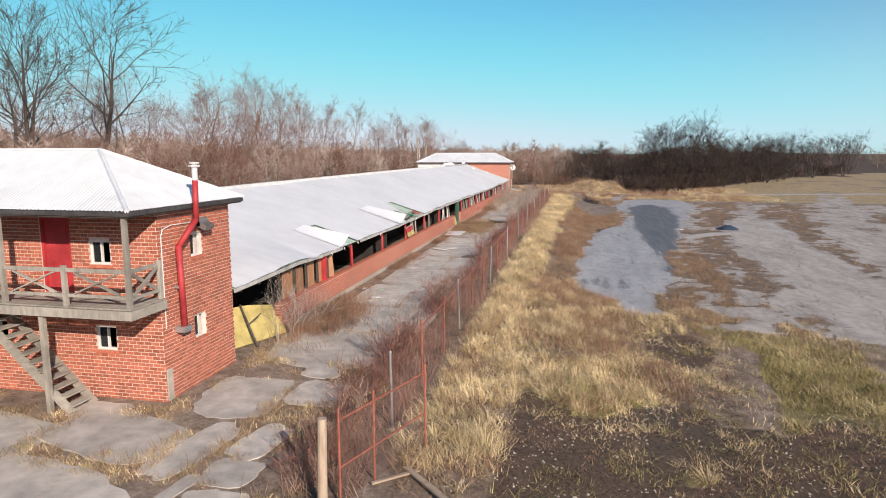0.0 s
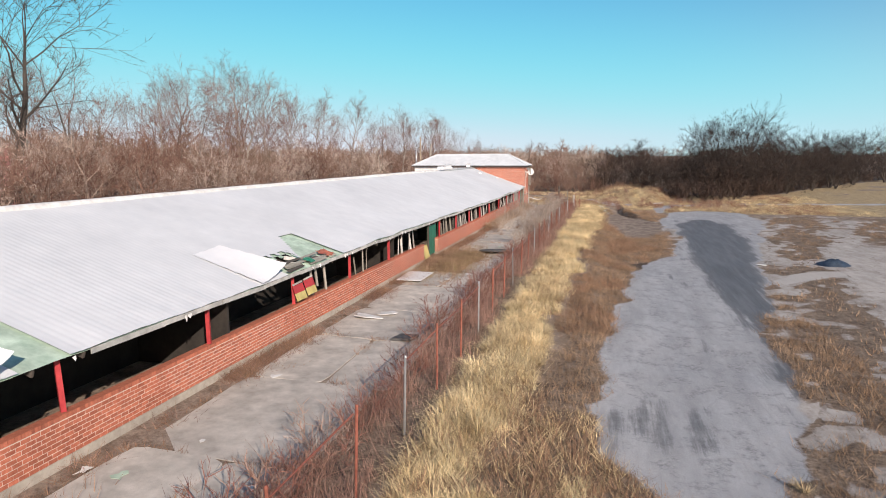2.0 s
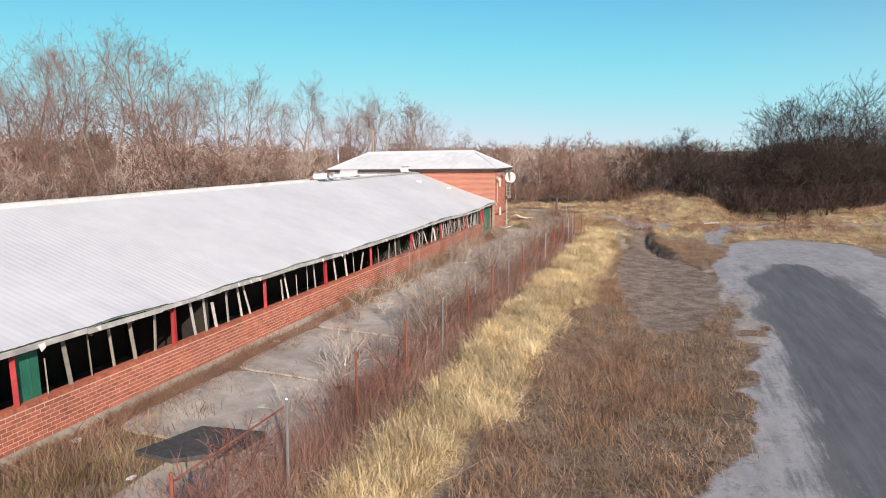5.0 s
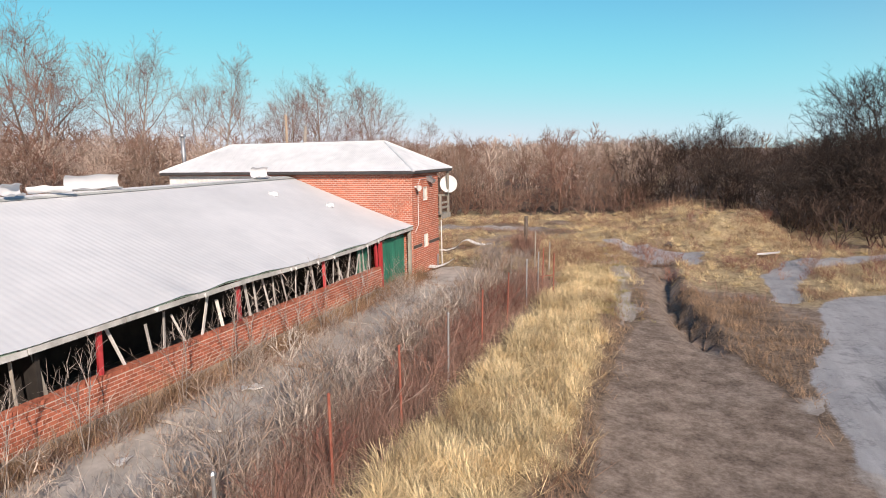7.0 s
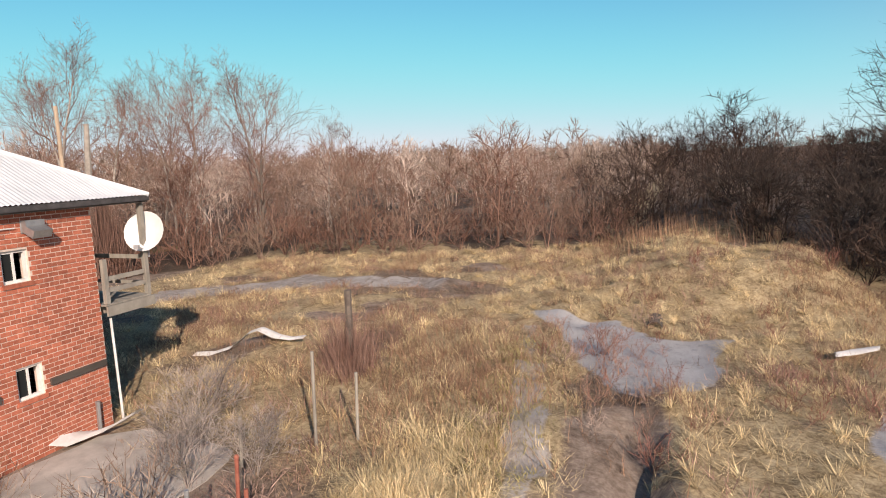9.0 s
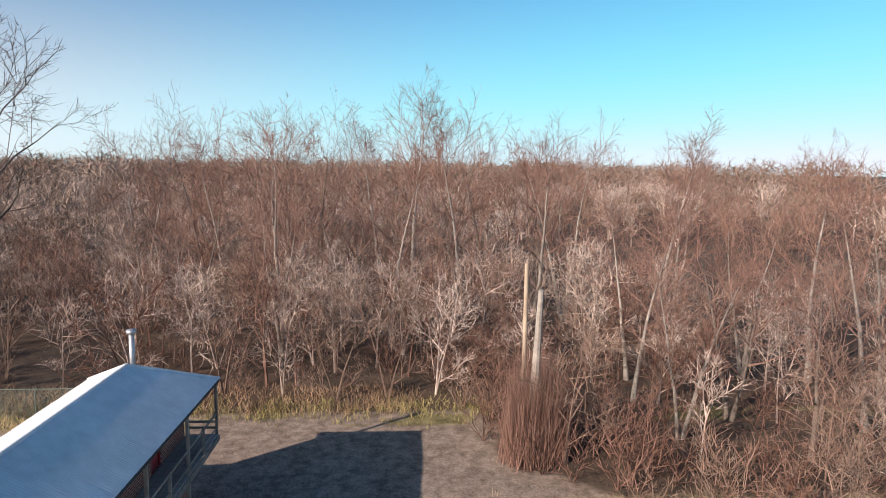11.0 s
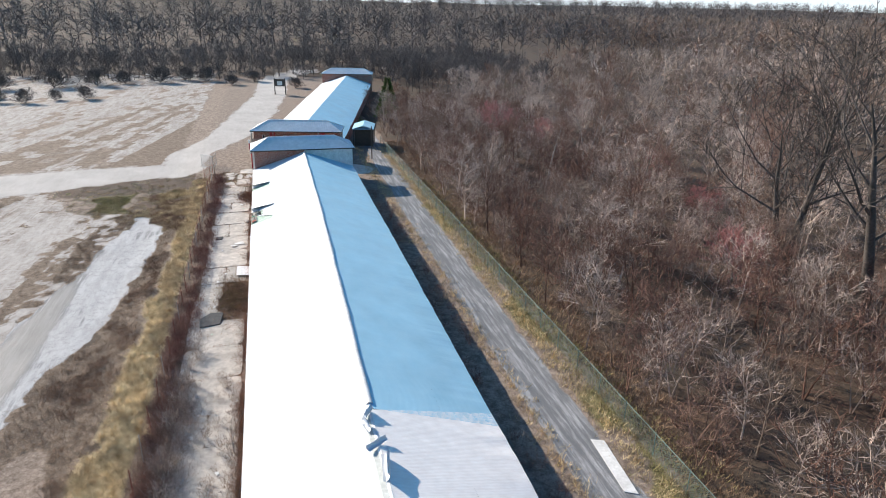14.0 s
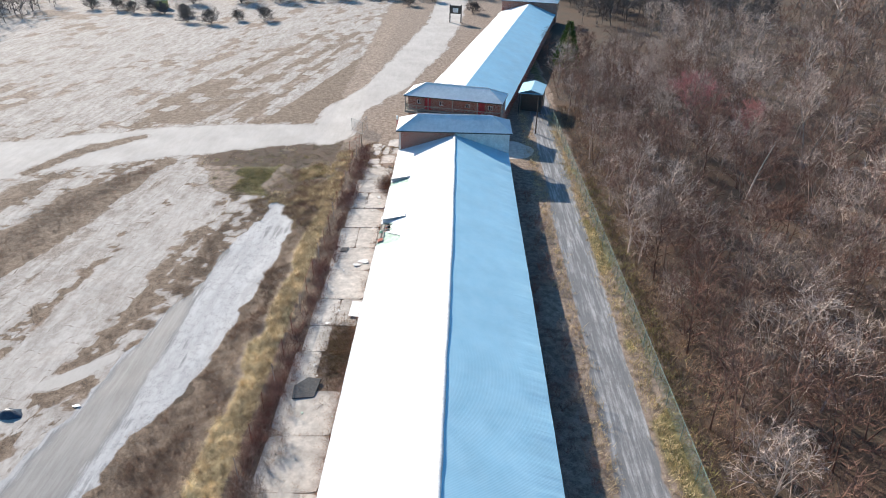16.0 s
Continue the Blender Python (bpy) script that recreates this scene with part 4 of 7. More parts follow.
            part("tread", Build().box(x - 0.14, x + 0.14, min(y0, y1) + 0.03, max(y0, y1) - 0.03, z + 0.02, z + 0.06), W, st)


def far_brick():
    m = material("distant_red_brick", (0.26, 0.07, 0.045), (0.36, 0.12, 0.08), 2, 0.9, 0.1)
    n, l = m.node_tree.nodes, m.node_tree.links
    t = n.new("ShaderNodeTexBrick")
    t.inputs["Scale"].default_value = 1.0
    t.inputs["Brick Width"].default_value, t.inputs["Row Height"].default_value, t.inputs["Mortar Size"].default_value = 0.225, 0.098, 0.012
    t.inputs["Color1"].default_value, t.inputs["Color2"].default_value, t.inputs["Mortar"].default_value = (0.30, 0.08, 0.05, 1), (0.22, 0.06, 0.04, 1), (0.45, 0.36, 0.3, 1)
    tc, mp = n.new("ShaderNodeTexCoord"), n.new("ShaderNodeMapping")
    mp.inputs["Rotation"].default_value = (radians(90), 0, 0)
    l.new(tc.outputs["Object"], mp.inputs["Vector"])
    l.new(mp.outputs[0], t.inputs["Vector"])
    l.new(t.outputs["Color"], n["Principled BSDF"].inputs["Base Color"])
    return m


M["far_brick"] = far_brick()
TH2 = -12.4
C2 = (-18.84, 0.32)
L2 = 84.0
u2 = (math.sin(radians(12.4)), math.cos(radians(12.4)))
tower_a = Tower(pose(-18.2, 18.55, 0, 0, 0, 180), True, "two-storey red brick block with balcony, red flue and white metal roof", ("west", "balcony"))
tower_c = Tower(pose(-18.2, 100.45, 0.06), True, "two-storey red brick block with satellite dish and white metal roof", ("east", "barn"))
Tower(pose(*C2, 0, 0, 0, TH2), False, "two-storey brick block with pale sheet roof, windows and balcony")
Tower(pose(C2[0] - u2[0] * L2, C2[1] - u2[1] * L2, 0, 0, 0, TH2 + 180), False, "two-storey brick block closing the end of a second barn")
tower_a.stairs(-5.35, -2.5, 3.85, 4.62)

# white painted strip on the barn-side walls
for t, s in ((tower_a, -1), (tower_c, 1)):
    b = Build().box(-7.2, -0.1, -0.016, -0.003, 2.4, 5.12) if s > 0 else Build().box(0.1, 7.2, -0.016, -0.003, 2.4, 5.12)
    part("painted_band", b, M["white_paint"], t.ob, "white painted upper wall")

# ---- long barns ----


def slope(y0, y1, xe, ze, xr, zr, skip=None, pitch=0.105, rows=10, edge=None, seed=3, lift=0.0, amp=0.012, drift=0.0):
    """A corrugated roof slope; edge(t) shifts the start of the run, skip(y, t) leaves sheets out (t: 0 at the eave, 1 at the ridge)."""
    n = max(8, int((y1 - y0) / pitch * 4))
    i = np.arange(n + 1)
    t = np.linspace(0, 1, rows + 1)
    I, T = np.meshgrid(i, t, indexing="ij")
    start = y0 if edge is None else y0 + edge(T)
    Y = start + (y1 - start) * I / n
    X = xe + (xr + 0.55 * smooth(20, 82, Y) * drift - xe) * T
    Z = ze + (zr + 0.10 * Y / 82 * drift - ze) * T + lift
    sag = (fbm(Y / 4.2, Y * 0 + 3, seed) - 0.5) * 0.30 + (fbm(Y / 0.9, Y * 0 + 8, seed + 4) - 0.5) * 0.06
    Z = Z + sag * (1 - T) ** 5 + (fbm(Y / 9, T * 2, seed + 9) - 0.5) * 0.04 * np.sin(math.pi * T)
    Z = Z + amp * np.sin(I * math.pi / 2)
    V = np.stack([X, Y, Z], -1).reshape(-1, 3)
    k = np.arange((n + 1) * (rows + 1)).reshape(n + 1, rows + 1)
    F = np.stack([k[:-1, :-1], k[:-1, 1:], k[1:, 1:], k[1:, :-1]], -1)
    if xe > xr:
        F = F[..., ::-1]
    if skip is not None:
        keep = ~skip(Y[:-1, :-1], T[:-1, :-1] + 0.5 / rows)
        F = F[keep]
    g = Build()
    g.v, g.f = V, F.reshape(-1, 4)
    return g


class Barn:
    def __init__(self, m, L, near, label, east=(), segments=(), posts=(), offset=0.0):
        """Local: ridge along y at x = 0, from 0 to L."""
        self.ob = thing("long_barn", m, label, "barn", "long low barns")
        ob = self.ob
        HE, HW, ZE, ZR = 7.38, 7.13, 2.5, 4.9
        o = lambda y: y - offset
        pitch = 0.105 if near else 0.5
        if near:
            ragged = lambda Y, T: 0.10 * np.sin(Y * 7 + T * 30) + 0.06 * np.sin(Y * 17 + T * 60)
            hole = lambda Y, T, grow: (Y > o(39.35 - grow + 2.2 * (T - 0.06) + ragged(T * 9, Y))) & (Y < o(41.1 + grow + 1.2 * (T - 0.06) + ragged(T * 9, Y + 3))) & (T > 0.065 - grow * 0.1 + 0.01 * np.sin(Y * 9)) & (T < 0.15 + grow * 0.2 + 0.015 * np.sin(Y * 11))
            torn = lambda Y, T: (Y > o(41.3 + 6.8 * (T - 0.088))) & (Y < o(43.9)) & (T < 0.31)
            felt = lambda Y, T: ((Y > o(28.8)) & (Y < o(30.0)) & (T < 0.30)) | torn(Y, T) | ((Y > o(39.2)) & (Y < o(43.9)) & (T < 0.097)) | hole(Y, T, 0.12)
            bare = lambda Y, T: hole(Y, T, 0.0)
            part("roof_slope", slope(0, L, HE, ZE, 0.0, ZR, felt, pitch=0.2, rows=44, drift=1.0, amp=0.0028), M["roof_white"], ob, smooth=True)
            part("roof_deck", slope(0, L, HE - 0.05, ZE - 0.06, 0.0, ZR - 0.06, bare, pitch=0.6, rows=44, amp=0.0, drift=1.0), M["felt"], ob, "exposed grey-green roof felt")
            part("roof_slope", slope(0, o(84.0), -HW, ZE, 0.0, ZR, None, rows=8, drift=1.0, amp=0.0025), M["roof_blue"], ob, "white corrugated sheets with blue skylight put into the colour", smooth=True)
            part("roof_membrane", slope(o(84.1), L, -HW, ZE, 0.0, ZR, None, rows=8, edge=lambda T: -1.4 * (1 - T), amp=0.002, drift=1.0), M["membrane"], ob, "bare stained white roof covering", smooth=True)
            part("roof_deck", slope(0, L, -HW + 0.05, ZE - 0.06, 0.0, ZR - 0.06, None, pitch=0.6, rows=6, amp=0.0, drift=1.0), M["dark_wood"], ob)
        else:
            part("roof_slope", slope(0, L, HE, ZE, 0.0, ZR, None, pitch, 5), M["roof_white"], ob, smooth=True)
            part("roof_slope", slope(0, L, -HW, ZE, 0.0, ZR, None, pitch, 5), M["roof_blue"], ob, "white corrugated sheets with blue skylight put into the colour", smooth=True)
        # inner walls in near-black: the shade of the bays is painted into them
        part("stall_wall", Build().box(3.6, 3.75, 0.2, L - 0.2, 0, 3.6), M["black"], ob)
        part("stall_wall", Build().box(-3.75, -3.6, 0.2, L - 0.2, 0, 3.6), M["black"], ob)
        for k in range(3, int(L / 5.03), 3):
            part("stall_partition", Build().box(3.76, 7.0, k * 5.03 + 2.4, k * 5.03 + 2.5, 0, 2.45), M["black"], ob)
        part("back_wall", Build().box(-6.85, -6.65, 0.1, L - 0.1, 0, 2.45), M["far_brick"], ob, "low red brick rear wall")
        # rafters and eave board
        for k in range(int(L / 1.26) if near else 0):
            y = 0.5 + k * 1.26
            b = Build().bar((HE - 0.08, y, ZE - 0.18), (3.8, y, ZE + (ZR - ZE) * (HE - 3.8) / HE - 0.16), 0.05, 0.14)
            part("rafter", b, M["dark_wood"], ob)
        if not near:
            part("low_wall", Build().box(6.95, 7.2, 0.1, L - 0.1, 0, 1.2), M["far_brick"], ob)
            part("eave_board", Build().box(7.3, 7.34, 0, L, ZE - 0.16, ZE - 0.03), M["fascia_pale"], ob)
            return
        ys = np.arange(0.0, L, 2.4)
        for y in ys:
            y1 = min(L, y + 2.38)
            d = [0.5 * 0 + (float(fbm(np.array(q / 4.2), np.array(3.0), 3)) - 0.5) * 0.30 for q in (y, y1)]
            if o(28.2) < y < o(29.8) or o(36) < y < o(37.5) or random.random() < 0.08:
                continue
            part("eave_board", Build().bar((7.33, y, ZE - 0.12 + d[0] + random.uniform(-0.02, 0.02)), (7.33, y1, ZE - 0.12 + d[1] + random.uniform(-0.02, 0.02)), 0.03, 0.13), M["fascia_pale"], ob)
        # torn scraps hanging from the eave
        b = Build()
        for k in range(34):
            y = random.uniform(8, L - 1)
            z = ZE - 0.1 + (float(fbm(np.array(y / 4.2), np.array(3.0), 3)) - 0.5) * 0.30
            w = random.uniform(0.03, 0.10)
            b.quad((7.36, y - w, z), (7.36, y + w, z + 0.02), (7.4, y + w * random.uniform(0.2, 0.9), z - random.uniform(0.03, 0.10)), (7.41, y + w * random.uniform(-0.8, 0.1), z - random.uniform(0.05, 0.16)))
        part("torn_lining", b, M["white_paint"], ob, "torn white lining scraps")["kind"] = "stuff"
        for s0, s1 in segments:
            a, c = o(s0), o(s1)
            w = part("low_wall", Build().box(6.98, 7.2, a, c, 0.32, 1.12), M["mortar"], ob)
            part("footing", Build().box(6.9, 7.235, a, c, -0.3, 0.318), M["concrete"], ob, "grey concrete footing")
            part("coping", Build().box(6.97, 7.2, a, c, 1.121, 1.215), M["brick"], ob, "brick-on-edge coping")
            mm = pose(7.2, a, 0.32, 0, 0, 90)
            BRICKS.append((w, mm, brick_cells(c - a, 0.80, []), (o(33.0), o(39.0)) if s0 < 40 else None))
            for at in (pose(6.98, a, 0.32), pose(7.2, c, 0.32, 0, 0, 180)):
                BRICKS.append((w, at, brick_cells(0.22, 0.80, []), None))
            cap = []
            u = 0.0
            while u < c - a - 0.08:
                cap.append((u, u + 0.062))
                u += 0.074
            BRICKS.append((w, mm, ("cap", cap), None))
        for y in posts:
            part("post", Build().bar((7.08, o(y), 1.22), (7.08 + random.uniform(-0.03, 0.03), o(y) + random.uniform(-0.05, 0.05), 2.42), 0.105), M["red_paint"], ob, "red painted post")


SEG = ((22.0, 56.2), (59.4, 97.1))
POSTS = (30.0, 35.05, 40.1, 45.2, 50.25, 60.1, 64.8, 69.2, 73.4, 77.7, 82.8, 87.7, 92.6, 96.9)
barn = Barn(pose(-18.28, 18.6, 0, 0.13), 81.8, True, "derelict brick barn with sagging white metal roof and open bays", segments=SEG, posts=POSTS, offset=18.6)
Barn(pose(C2[0] - u2[0] * L2, C2[1] - u2[1] * L2, 0, 0, 0, TH2), L2 - 0.05, False, "second long barn with white and blue-tinted metal roof")
BX, BY = -18.28, 18.6


def barn_part(name, b, mat, label=""):
    """Adds a part given in world coordinates to the barn."""
    b.v = [(v[0] - BX, v[1] - BY, v[2]) for v in b.v]
    return part(name, b, mat, barn.ob, label)


# slats and boards left in the bays
rs = random.Random(11)


def slats(y0, y1, n, mat, lean=0.25, w=(0.05, 0.1)):
    for k in range(n):
        y = y0 + (y1 - y0) * (k + rs.uniform(0.2, 0.8)) / n
        dy = rs.uniform(-lean, lean)
        top = rs.choice((2.42, 2.42, 2.3, 2.0))
        x = -11.2 - rs.uniform(0.02, 0.16)
        barn_part("slat", Build().bar((x, y, 1.15), (x - rs.uniform(-0.05, 0.15), y + dy, top), 0.025, rs.uniform(*w), math.pi / 2 * 0), mat)


slats(45.8, 47.6, 3, M["grey_wood"])
slats(51.9, 53.0, 3, M["pale_wood"], 0.06)
slats(53.7, 54.8, 3, M["pale_wood"], 0.12, (0.08, 0.14))
slats(60.6, 64.4, 6, M["grey_wood"], 0.12)
slats(65.4, 68.8, 6, M["pale_wood"], 0.25)
slats(70.0, 73.0, 5, M["pale_wood"], 0.2)
slats(74.0, 77.2, 4, M["pale_wood"], 0.3)
slats(78.6, 82.2, 4, M["grey_wood"], 0.2)
slats(83.3, 87.3, 6, M["pale_wood"], 0.45)
slats(88.0, 92.2, 8, M["pale_wood"], 0.45)
slats(93.0, 96.6, 8, M["pale_wood"], 0.5)
for k, y in enumerate((22.6, 23.6, 24.7, 25.9)):
    barn_part("plywood_panel", Build().box(-11.30, -11.26, y, y + 0.85, 1.15, 2.3 - 0.1 * (k % 2)), M["plywood"], "brown plywood infill panel")
for y in (22.2, 23.5, 24.6, 25.75, 26.9):
    barn_part("stud", Build().bar((-11.2, y, 1.15), (-11.2, y + rs.uniform(-0.06, 0.06), 2.42), 0.08, 0.1), M["dark_wood"])
barn_part("post", Build().bar((-11.15, 26.4, 1.15), (-11.15, 26.4, 2.42), 0.2, 0.16), M["red_paint"], "thick red painted post")
barn_part("plywood_panel", Build().bar((-11.2, 27.3, 1.2), (-11.24, 27.2, 2.2), 0.04, 0.35), M["plywood"], "loose brown board")
# broken painted board propped in an open bay
for y0, y1, dz in ((39.95, 40.68, 0.0), (40.78, 41.5, 0.05)):
    for z0, z1, mat, label in ((1.36, 1.62, "yellow", "faded yellow lower board"), (1.625, 1.90, "red_paint", "scuffed red upper board")):
        at = Matrix.Translation((-10.95 - (z0 - 1.36) * 0.35, 0, z0 + dz)) @ Matrix.Rotation(-0.336, 4, "Y")
        barn_part("painted_board", Build().box(-0.03, 0.0, y0, y1, 0, (z1 - z0) * 1.06, at), M[mat], label)
    barn_part("board_rim", Build().bar((-11.15, y0 + 0.02, 1.93 + dz), (-11.15, y1 - 0.04, 1.96 + dz), 0.05), M["pale_wood"])
for y, z in ((41.55, 1.25), (41.95, 1.5), (42.72, 1.2)):
    barn_part("slat", Build().bar((-11.2, y + 0.06, z), (-11.24, y - 0.04, 2.3), 0.05, 0.09), M["grey_wood"])
barn_part("propped_board", Build().box(-0.03, 0.0, 56.4, 57.45, 0, 0.8, Matrix.Translation((-11.05, 0, 0.28)) @ Matrix.Rotation(-0.3, 4, "Y")), M["yellow"], "faded yellow board propped beside the green door")
# green doors


def board_door(name, x, y0, y1, z0, z1, mat):
    n = max(3, int((y1 - y0) / 0.22))
    w = (y1 - y0) / n
    d = barn_part(name, Build().box(x - 0.03, x - 0.002, y0, y1, z0, z1), mat, "green boarded stable door")
    for k in range(n):
        p = barn_part("board", Build().box(x, x + 0.025, y0 + k * w + 0.004, y0 + (k + 1) * w - 0.004, z0, z1), mat)
        p.parent = d
    return d


board_door("stable_door", -11.34, 57.75, 59.75, 0.25, 2.12, M["green_paint"])
board_door("stable_door", -11.3, 60.15, 60.75, 1.15, 2.3, M["green_paint"])
board_door("stable_door", -11.38, 97.75, 100.2, 0.2, 2.2, M["green_paint"])
board_door("stable_door", -11.42, 95.6, 96.6, 1.15, 2.3, M["green_paint"])
barn_part("door_post", Build().bar((-11.15, 97.25, 0.1), (-11.15, 97.2, 2.45), 0.14), M["red_paint"], "red painted door post")
barn_part("door_post", Build().bar((-11.1, 100.3, 0.0), (-11.1, 100.3, 2.45), 0.14), M["grey_wood"], "bare timber corner post")
barn_part("door_post", Build().bar((-11.2, 57.55, 0.1), (-11.2, 57.5, 2.45), 0.1), M["dark_wood"])

# lifted roof sheets by the eave
TAN = (4.9 - 2.5) / 7.38


def lifted(y0, y1, x_in, rise):
    n, V, F = 10, [], []
    for k in range(11):
        x = -10.85 + (x_in + 10.85) * k / 10
        for i in range(n + 1):
            f = i / n
            z = 2.52 + (-10.9 - x) * TAN + rise * (1 - 0.75 * k / 10) * f ** 1.6 + 0.012 * math.sin(k * 9 + i * 2)
            V.append((x, y0 + (y1 - y0) * f * (1 - 0.05 * f), z))
    for k in range(10):
        for i in range(n):
            a = k * (n + 1) + i
            F.append((a, a + n + 1, a + n + 2, a + 1))
    g = Build()
    g.v, g.f = V, F
    ob = barn_part("lifted_sheet", g, M["sheet_new"], "curled-up white roof sheet")
    ob.data.shade_smooth()
    return ob


lifted(27.6, 28.8, -13.1, 0.42)
lifted(37.5, 39.1, -13.4, 0.40)
# weathered boards bared along the eave, and what lies among them
fr = random.Random(4)
on_roof = lambda x, lift=0.03: 2.5 + (-10.9 - x) * TAN + lift
for k in range(9):
    x, y = -10.98 - 0.145 * (k % 4) - fr.uniform(0, 0.03), 39.35 + 1.35 * (k // 4) * 1.25 + fr.uniform(0, 0.3)
    y1 = min(y + fr.uniform(0.9, 1.7), 43.3)
    barn_part("roof_board", Build().bar((x, y, on_roof(x, 0.01 + fr.uniform(0, 0.03))), (x + fr.uniform(-0.05, 0.05), y1, on_roof(x, 0.01 + fr.uniform(0, 0.05))), 0.13, 0.022, fr.uniform(-0.1, 0.1) + math.atan(TAN)), M["grey_wood"] if k % 3 else M["dark_wood"], "weathered grey roof board")
for y0, y1, x0, x1, mat, label in ((42.55, 43.25, -11.5, -10.98, "rust", "rusty brown roof scrap"), (41.05, 41.45, -11.3, -10.95, "green_paint", "torn green roofing scrap")):
    n = 6
    V = [(x0 + (x1 - x0) * i / n + fr.uniform(-0.05, 0.05), y0 + (y1 - y0) * j / n + fr.uniform(-0.05, 0.05), on_roof(x0 + (x1 - x0) * i / n, 0.055 + fr.uniform(0, 0.05))) for i in range(n + 1) for j in range(n + 1)]
    F = [(i * (n + 1) + j, (i + 1) * (n + 1) + j, (i + 1) * (n + 1) + j + 1, i * (n + 1) + j + 1) for i in range(n) for j in range(n)]
    g = Build()
    g.v, g.f = V, F
    barn_part("roof_scrap", g, M[mat], label)
for a, c in (((-11.95, 39.75, 2.72), (-11.3, 40.45, 2.62)), ((-11.9, 40.75, 2.78), (-11.55, 40.95, 2.7))):
    barn_part("batten", Build().bar(a, c, 0.04, 0.13), M["pale_wood"], "bleached batten across the hole")
# ridge roll, torn from its bed at the north end
rng = np.random.RandomState(7)
V, F = [], []
n = 8
ys = np.arange(18.75, 84.0, 0.45)
for y in ys:
    r = 0.20 + 0.05 * (float(fbm(np.array(y / 1.5), np.array(1.0), 13)) - 0.5)
    dx = 0.10 * (float(fbm(np.array(y / 3.0), np.array(5.0), 14)) - 0.5)
    for i in range(n):
        a = math.pi * (-0.1 + 1.2 * i / (n - 1))
        V.append((BX + 0.55 * float(smooth(38.6, 100.6, y)) + dx + r * math.cos(a), y, 4.84 + 0.10 * (y - 18.6) / 82 + r * 0.75 * math.sin(a)))
for k in range(len(ys) - 1):
    for i in range(n - 1):
        a = k * n + i
        F.append((a, a + 1, a + n + 1, a + n))
g = Build()
g.v, g.f = V, F
barn_part("ridge_roll", g, M["white_paint"], "bulging white ridge roll").data.shade_smooth()


def curl(cx, cy, ang, length, radius, sweep, mat=None, z=5.0):
    """A torn, curled piece of ridge flashing lying on the roof."""
    V, F, n = [], [], 9
    for s in range(6):
        for i in range(n):
            a = sweep * (i / (n - 1) - 0.2)
            V.append((s / 5 * length, radius * math.sin(a) * (1 - 0.06 * s), radius * (1 - math.cos(a)) + 0.03 * math.sin(s * 2 + i)))
    for s in range(5):
        for i in range(n - 1):
            a = s * n + i
            F.append((a, a + n, a + n + 1, a + 1))
    m = pose(cx, cy, z, 0, 0, ang)
    g = Build()
    g.v, g.f = [tuple(m @ Vector(v)) for v in V], F
    barn_part("torn_flashing", g, mat or M["roof_white"], "curled torn ridge flashing").data.shade_smooth()


curl(-17.75, 84.2, 60, 0.9, 0.2, 3.6)
curl(-17.3, 85.4, 100, 0.7, 0.18, 4.4)
curl(-17.9, 88.0, 82, 1.9, 0.26, 3.4)
curl(-17.2, 87.6, 215, 1.3, 0.22, 2.0)
curl(-17.6, 97.4, 75, 0.9, 0.25, 3.8)
curl(-16.0, 96.2, 30, 0.4, 0.12, 3.0, z=4.25)
curl(-14.2, 98.0, 30, 0.35, 0.10, 3.0, z=3.66)
barn_part("ridge_strip", Build().quad((BX + 0.42, 84.3, 4.97), (BX + 0.86, 84.3, 4.87), (BX + 1.0, 100.3, 4.89), (BX + 0.54, 100.3, 5.0)), M["ridge_bare"], "grey strip of bare ridge")

# ---- fittings on the end walls ----


def world_part(t, name, b, mat, label="", smooth=False):
    inv = t.m.inverted()
    b.v = [tuple(inv @ Vector(v)) for v in b.v]
    return part(name, b, mat, t.ob, label, smooth)


X = -11.0
flue = Build().tube((X + 0.2, 15.72, 2.05), (X + 0.2, 15.66, 4.25), 0.085).tube((X + 0.2, 15.66, 4.22), (X + 0.38, 16.25, 4.9), 0.085).tube((X + 0.38, 16.25, 4.86), (X + 0.38, 16.3, 5.95), 0.08)
f = world_part(tower_a, "flue", flue, M["red_paint"], "red painted stove flue", True)
b = Build().tube((X + 0.38, 16.3, 5.95), (X + 0.38, 16.31, 6.32), 0.075).tube((X + 0.38, 16.31, 6.32), (X + 0.38, 16.31, 6.36), 0.15).tube((X + 0.38, 16.31, 6.4), (X + 0.38, 16.31, 6.44), 0.13).tube((X + 0.38, 16.31, 6.36), (X + 0.38, 16.31, 6.4), 0.06)
world_part(tower_a, "flue_cap", b, M["dish"], "grey flue cap")
world_part(tower_a, "flue_bracket", Build().box(X + 0.012, X + 0.3, 15.55, 15.9, 1.9, 2.05), M["steel"])
world_part(tower_a, "flue_bracket", Build().box(X + 0.012, X + 0.2, 15.62, 15.74, 3.1, 3.16), M["steel"])


def wall_lamp(t, y, z):
    b = Build().quad((X + 0.02, y - 0.22, z - 0.1), (X + 0.02, y + 0.22, z - 0.1), (X + 0.02, y + 0.22, z + 0.16), (X + 0.02, y - 0.22, z + 0.16))
    b.box(X + 0.02, X + 0.16, y - 0.2, y + 0.2, z - 0.08, z + 0.16).bar((X + 0.08, y, z), (X + 0.34, y, z - 0.12), 0.4, 0.16)
    world_part(t, "flood_lamp", b, M["steel"], "grey wall-mounted flood lamp")


def conduit(t, pts, r=0.016):
    b = Build()
    for a, c in zip(pts, pts[1:]):
        b.tube((X + 0.04, *a), (X + 0.04, *c), r, n=6)
    world_part(t, "conduit", b, M["white_paint"], "thin pale conduit")


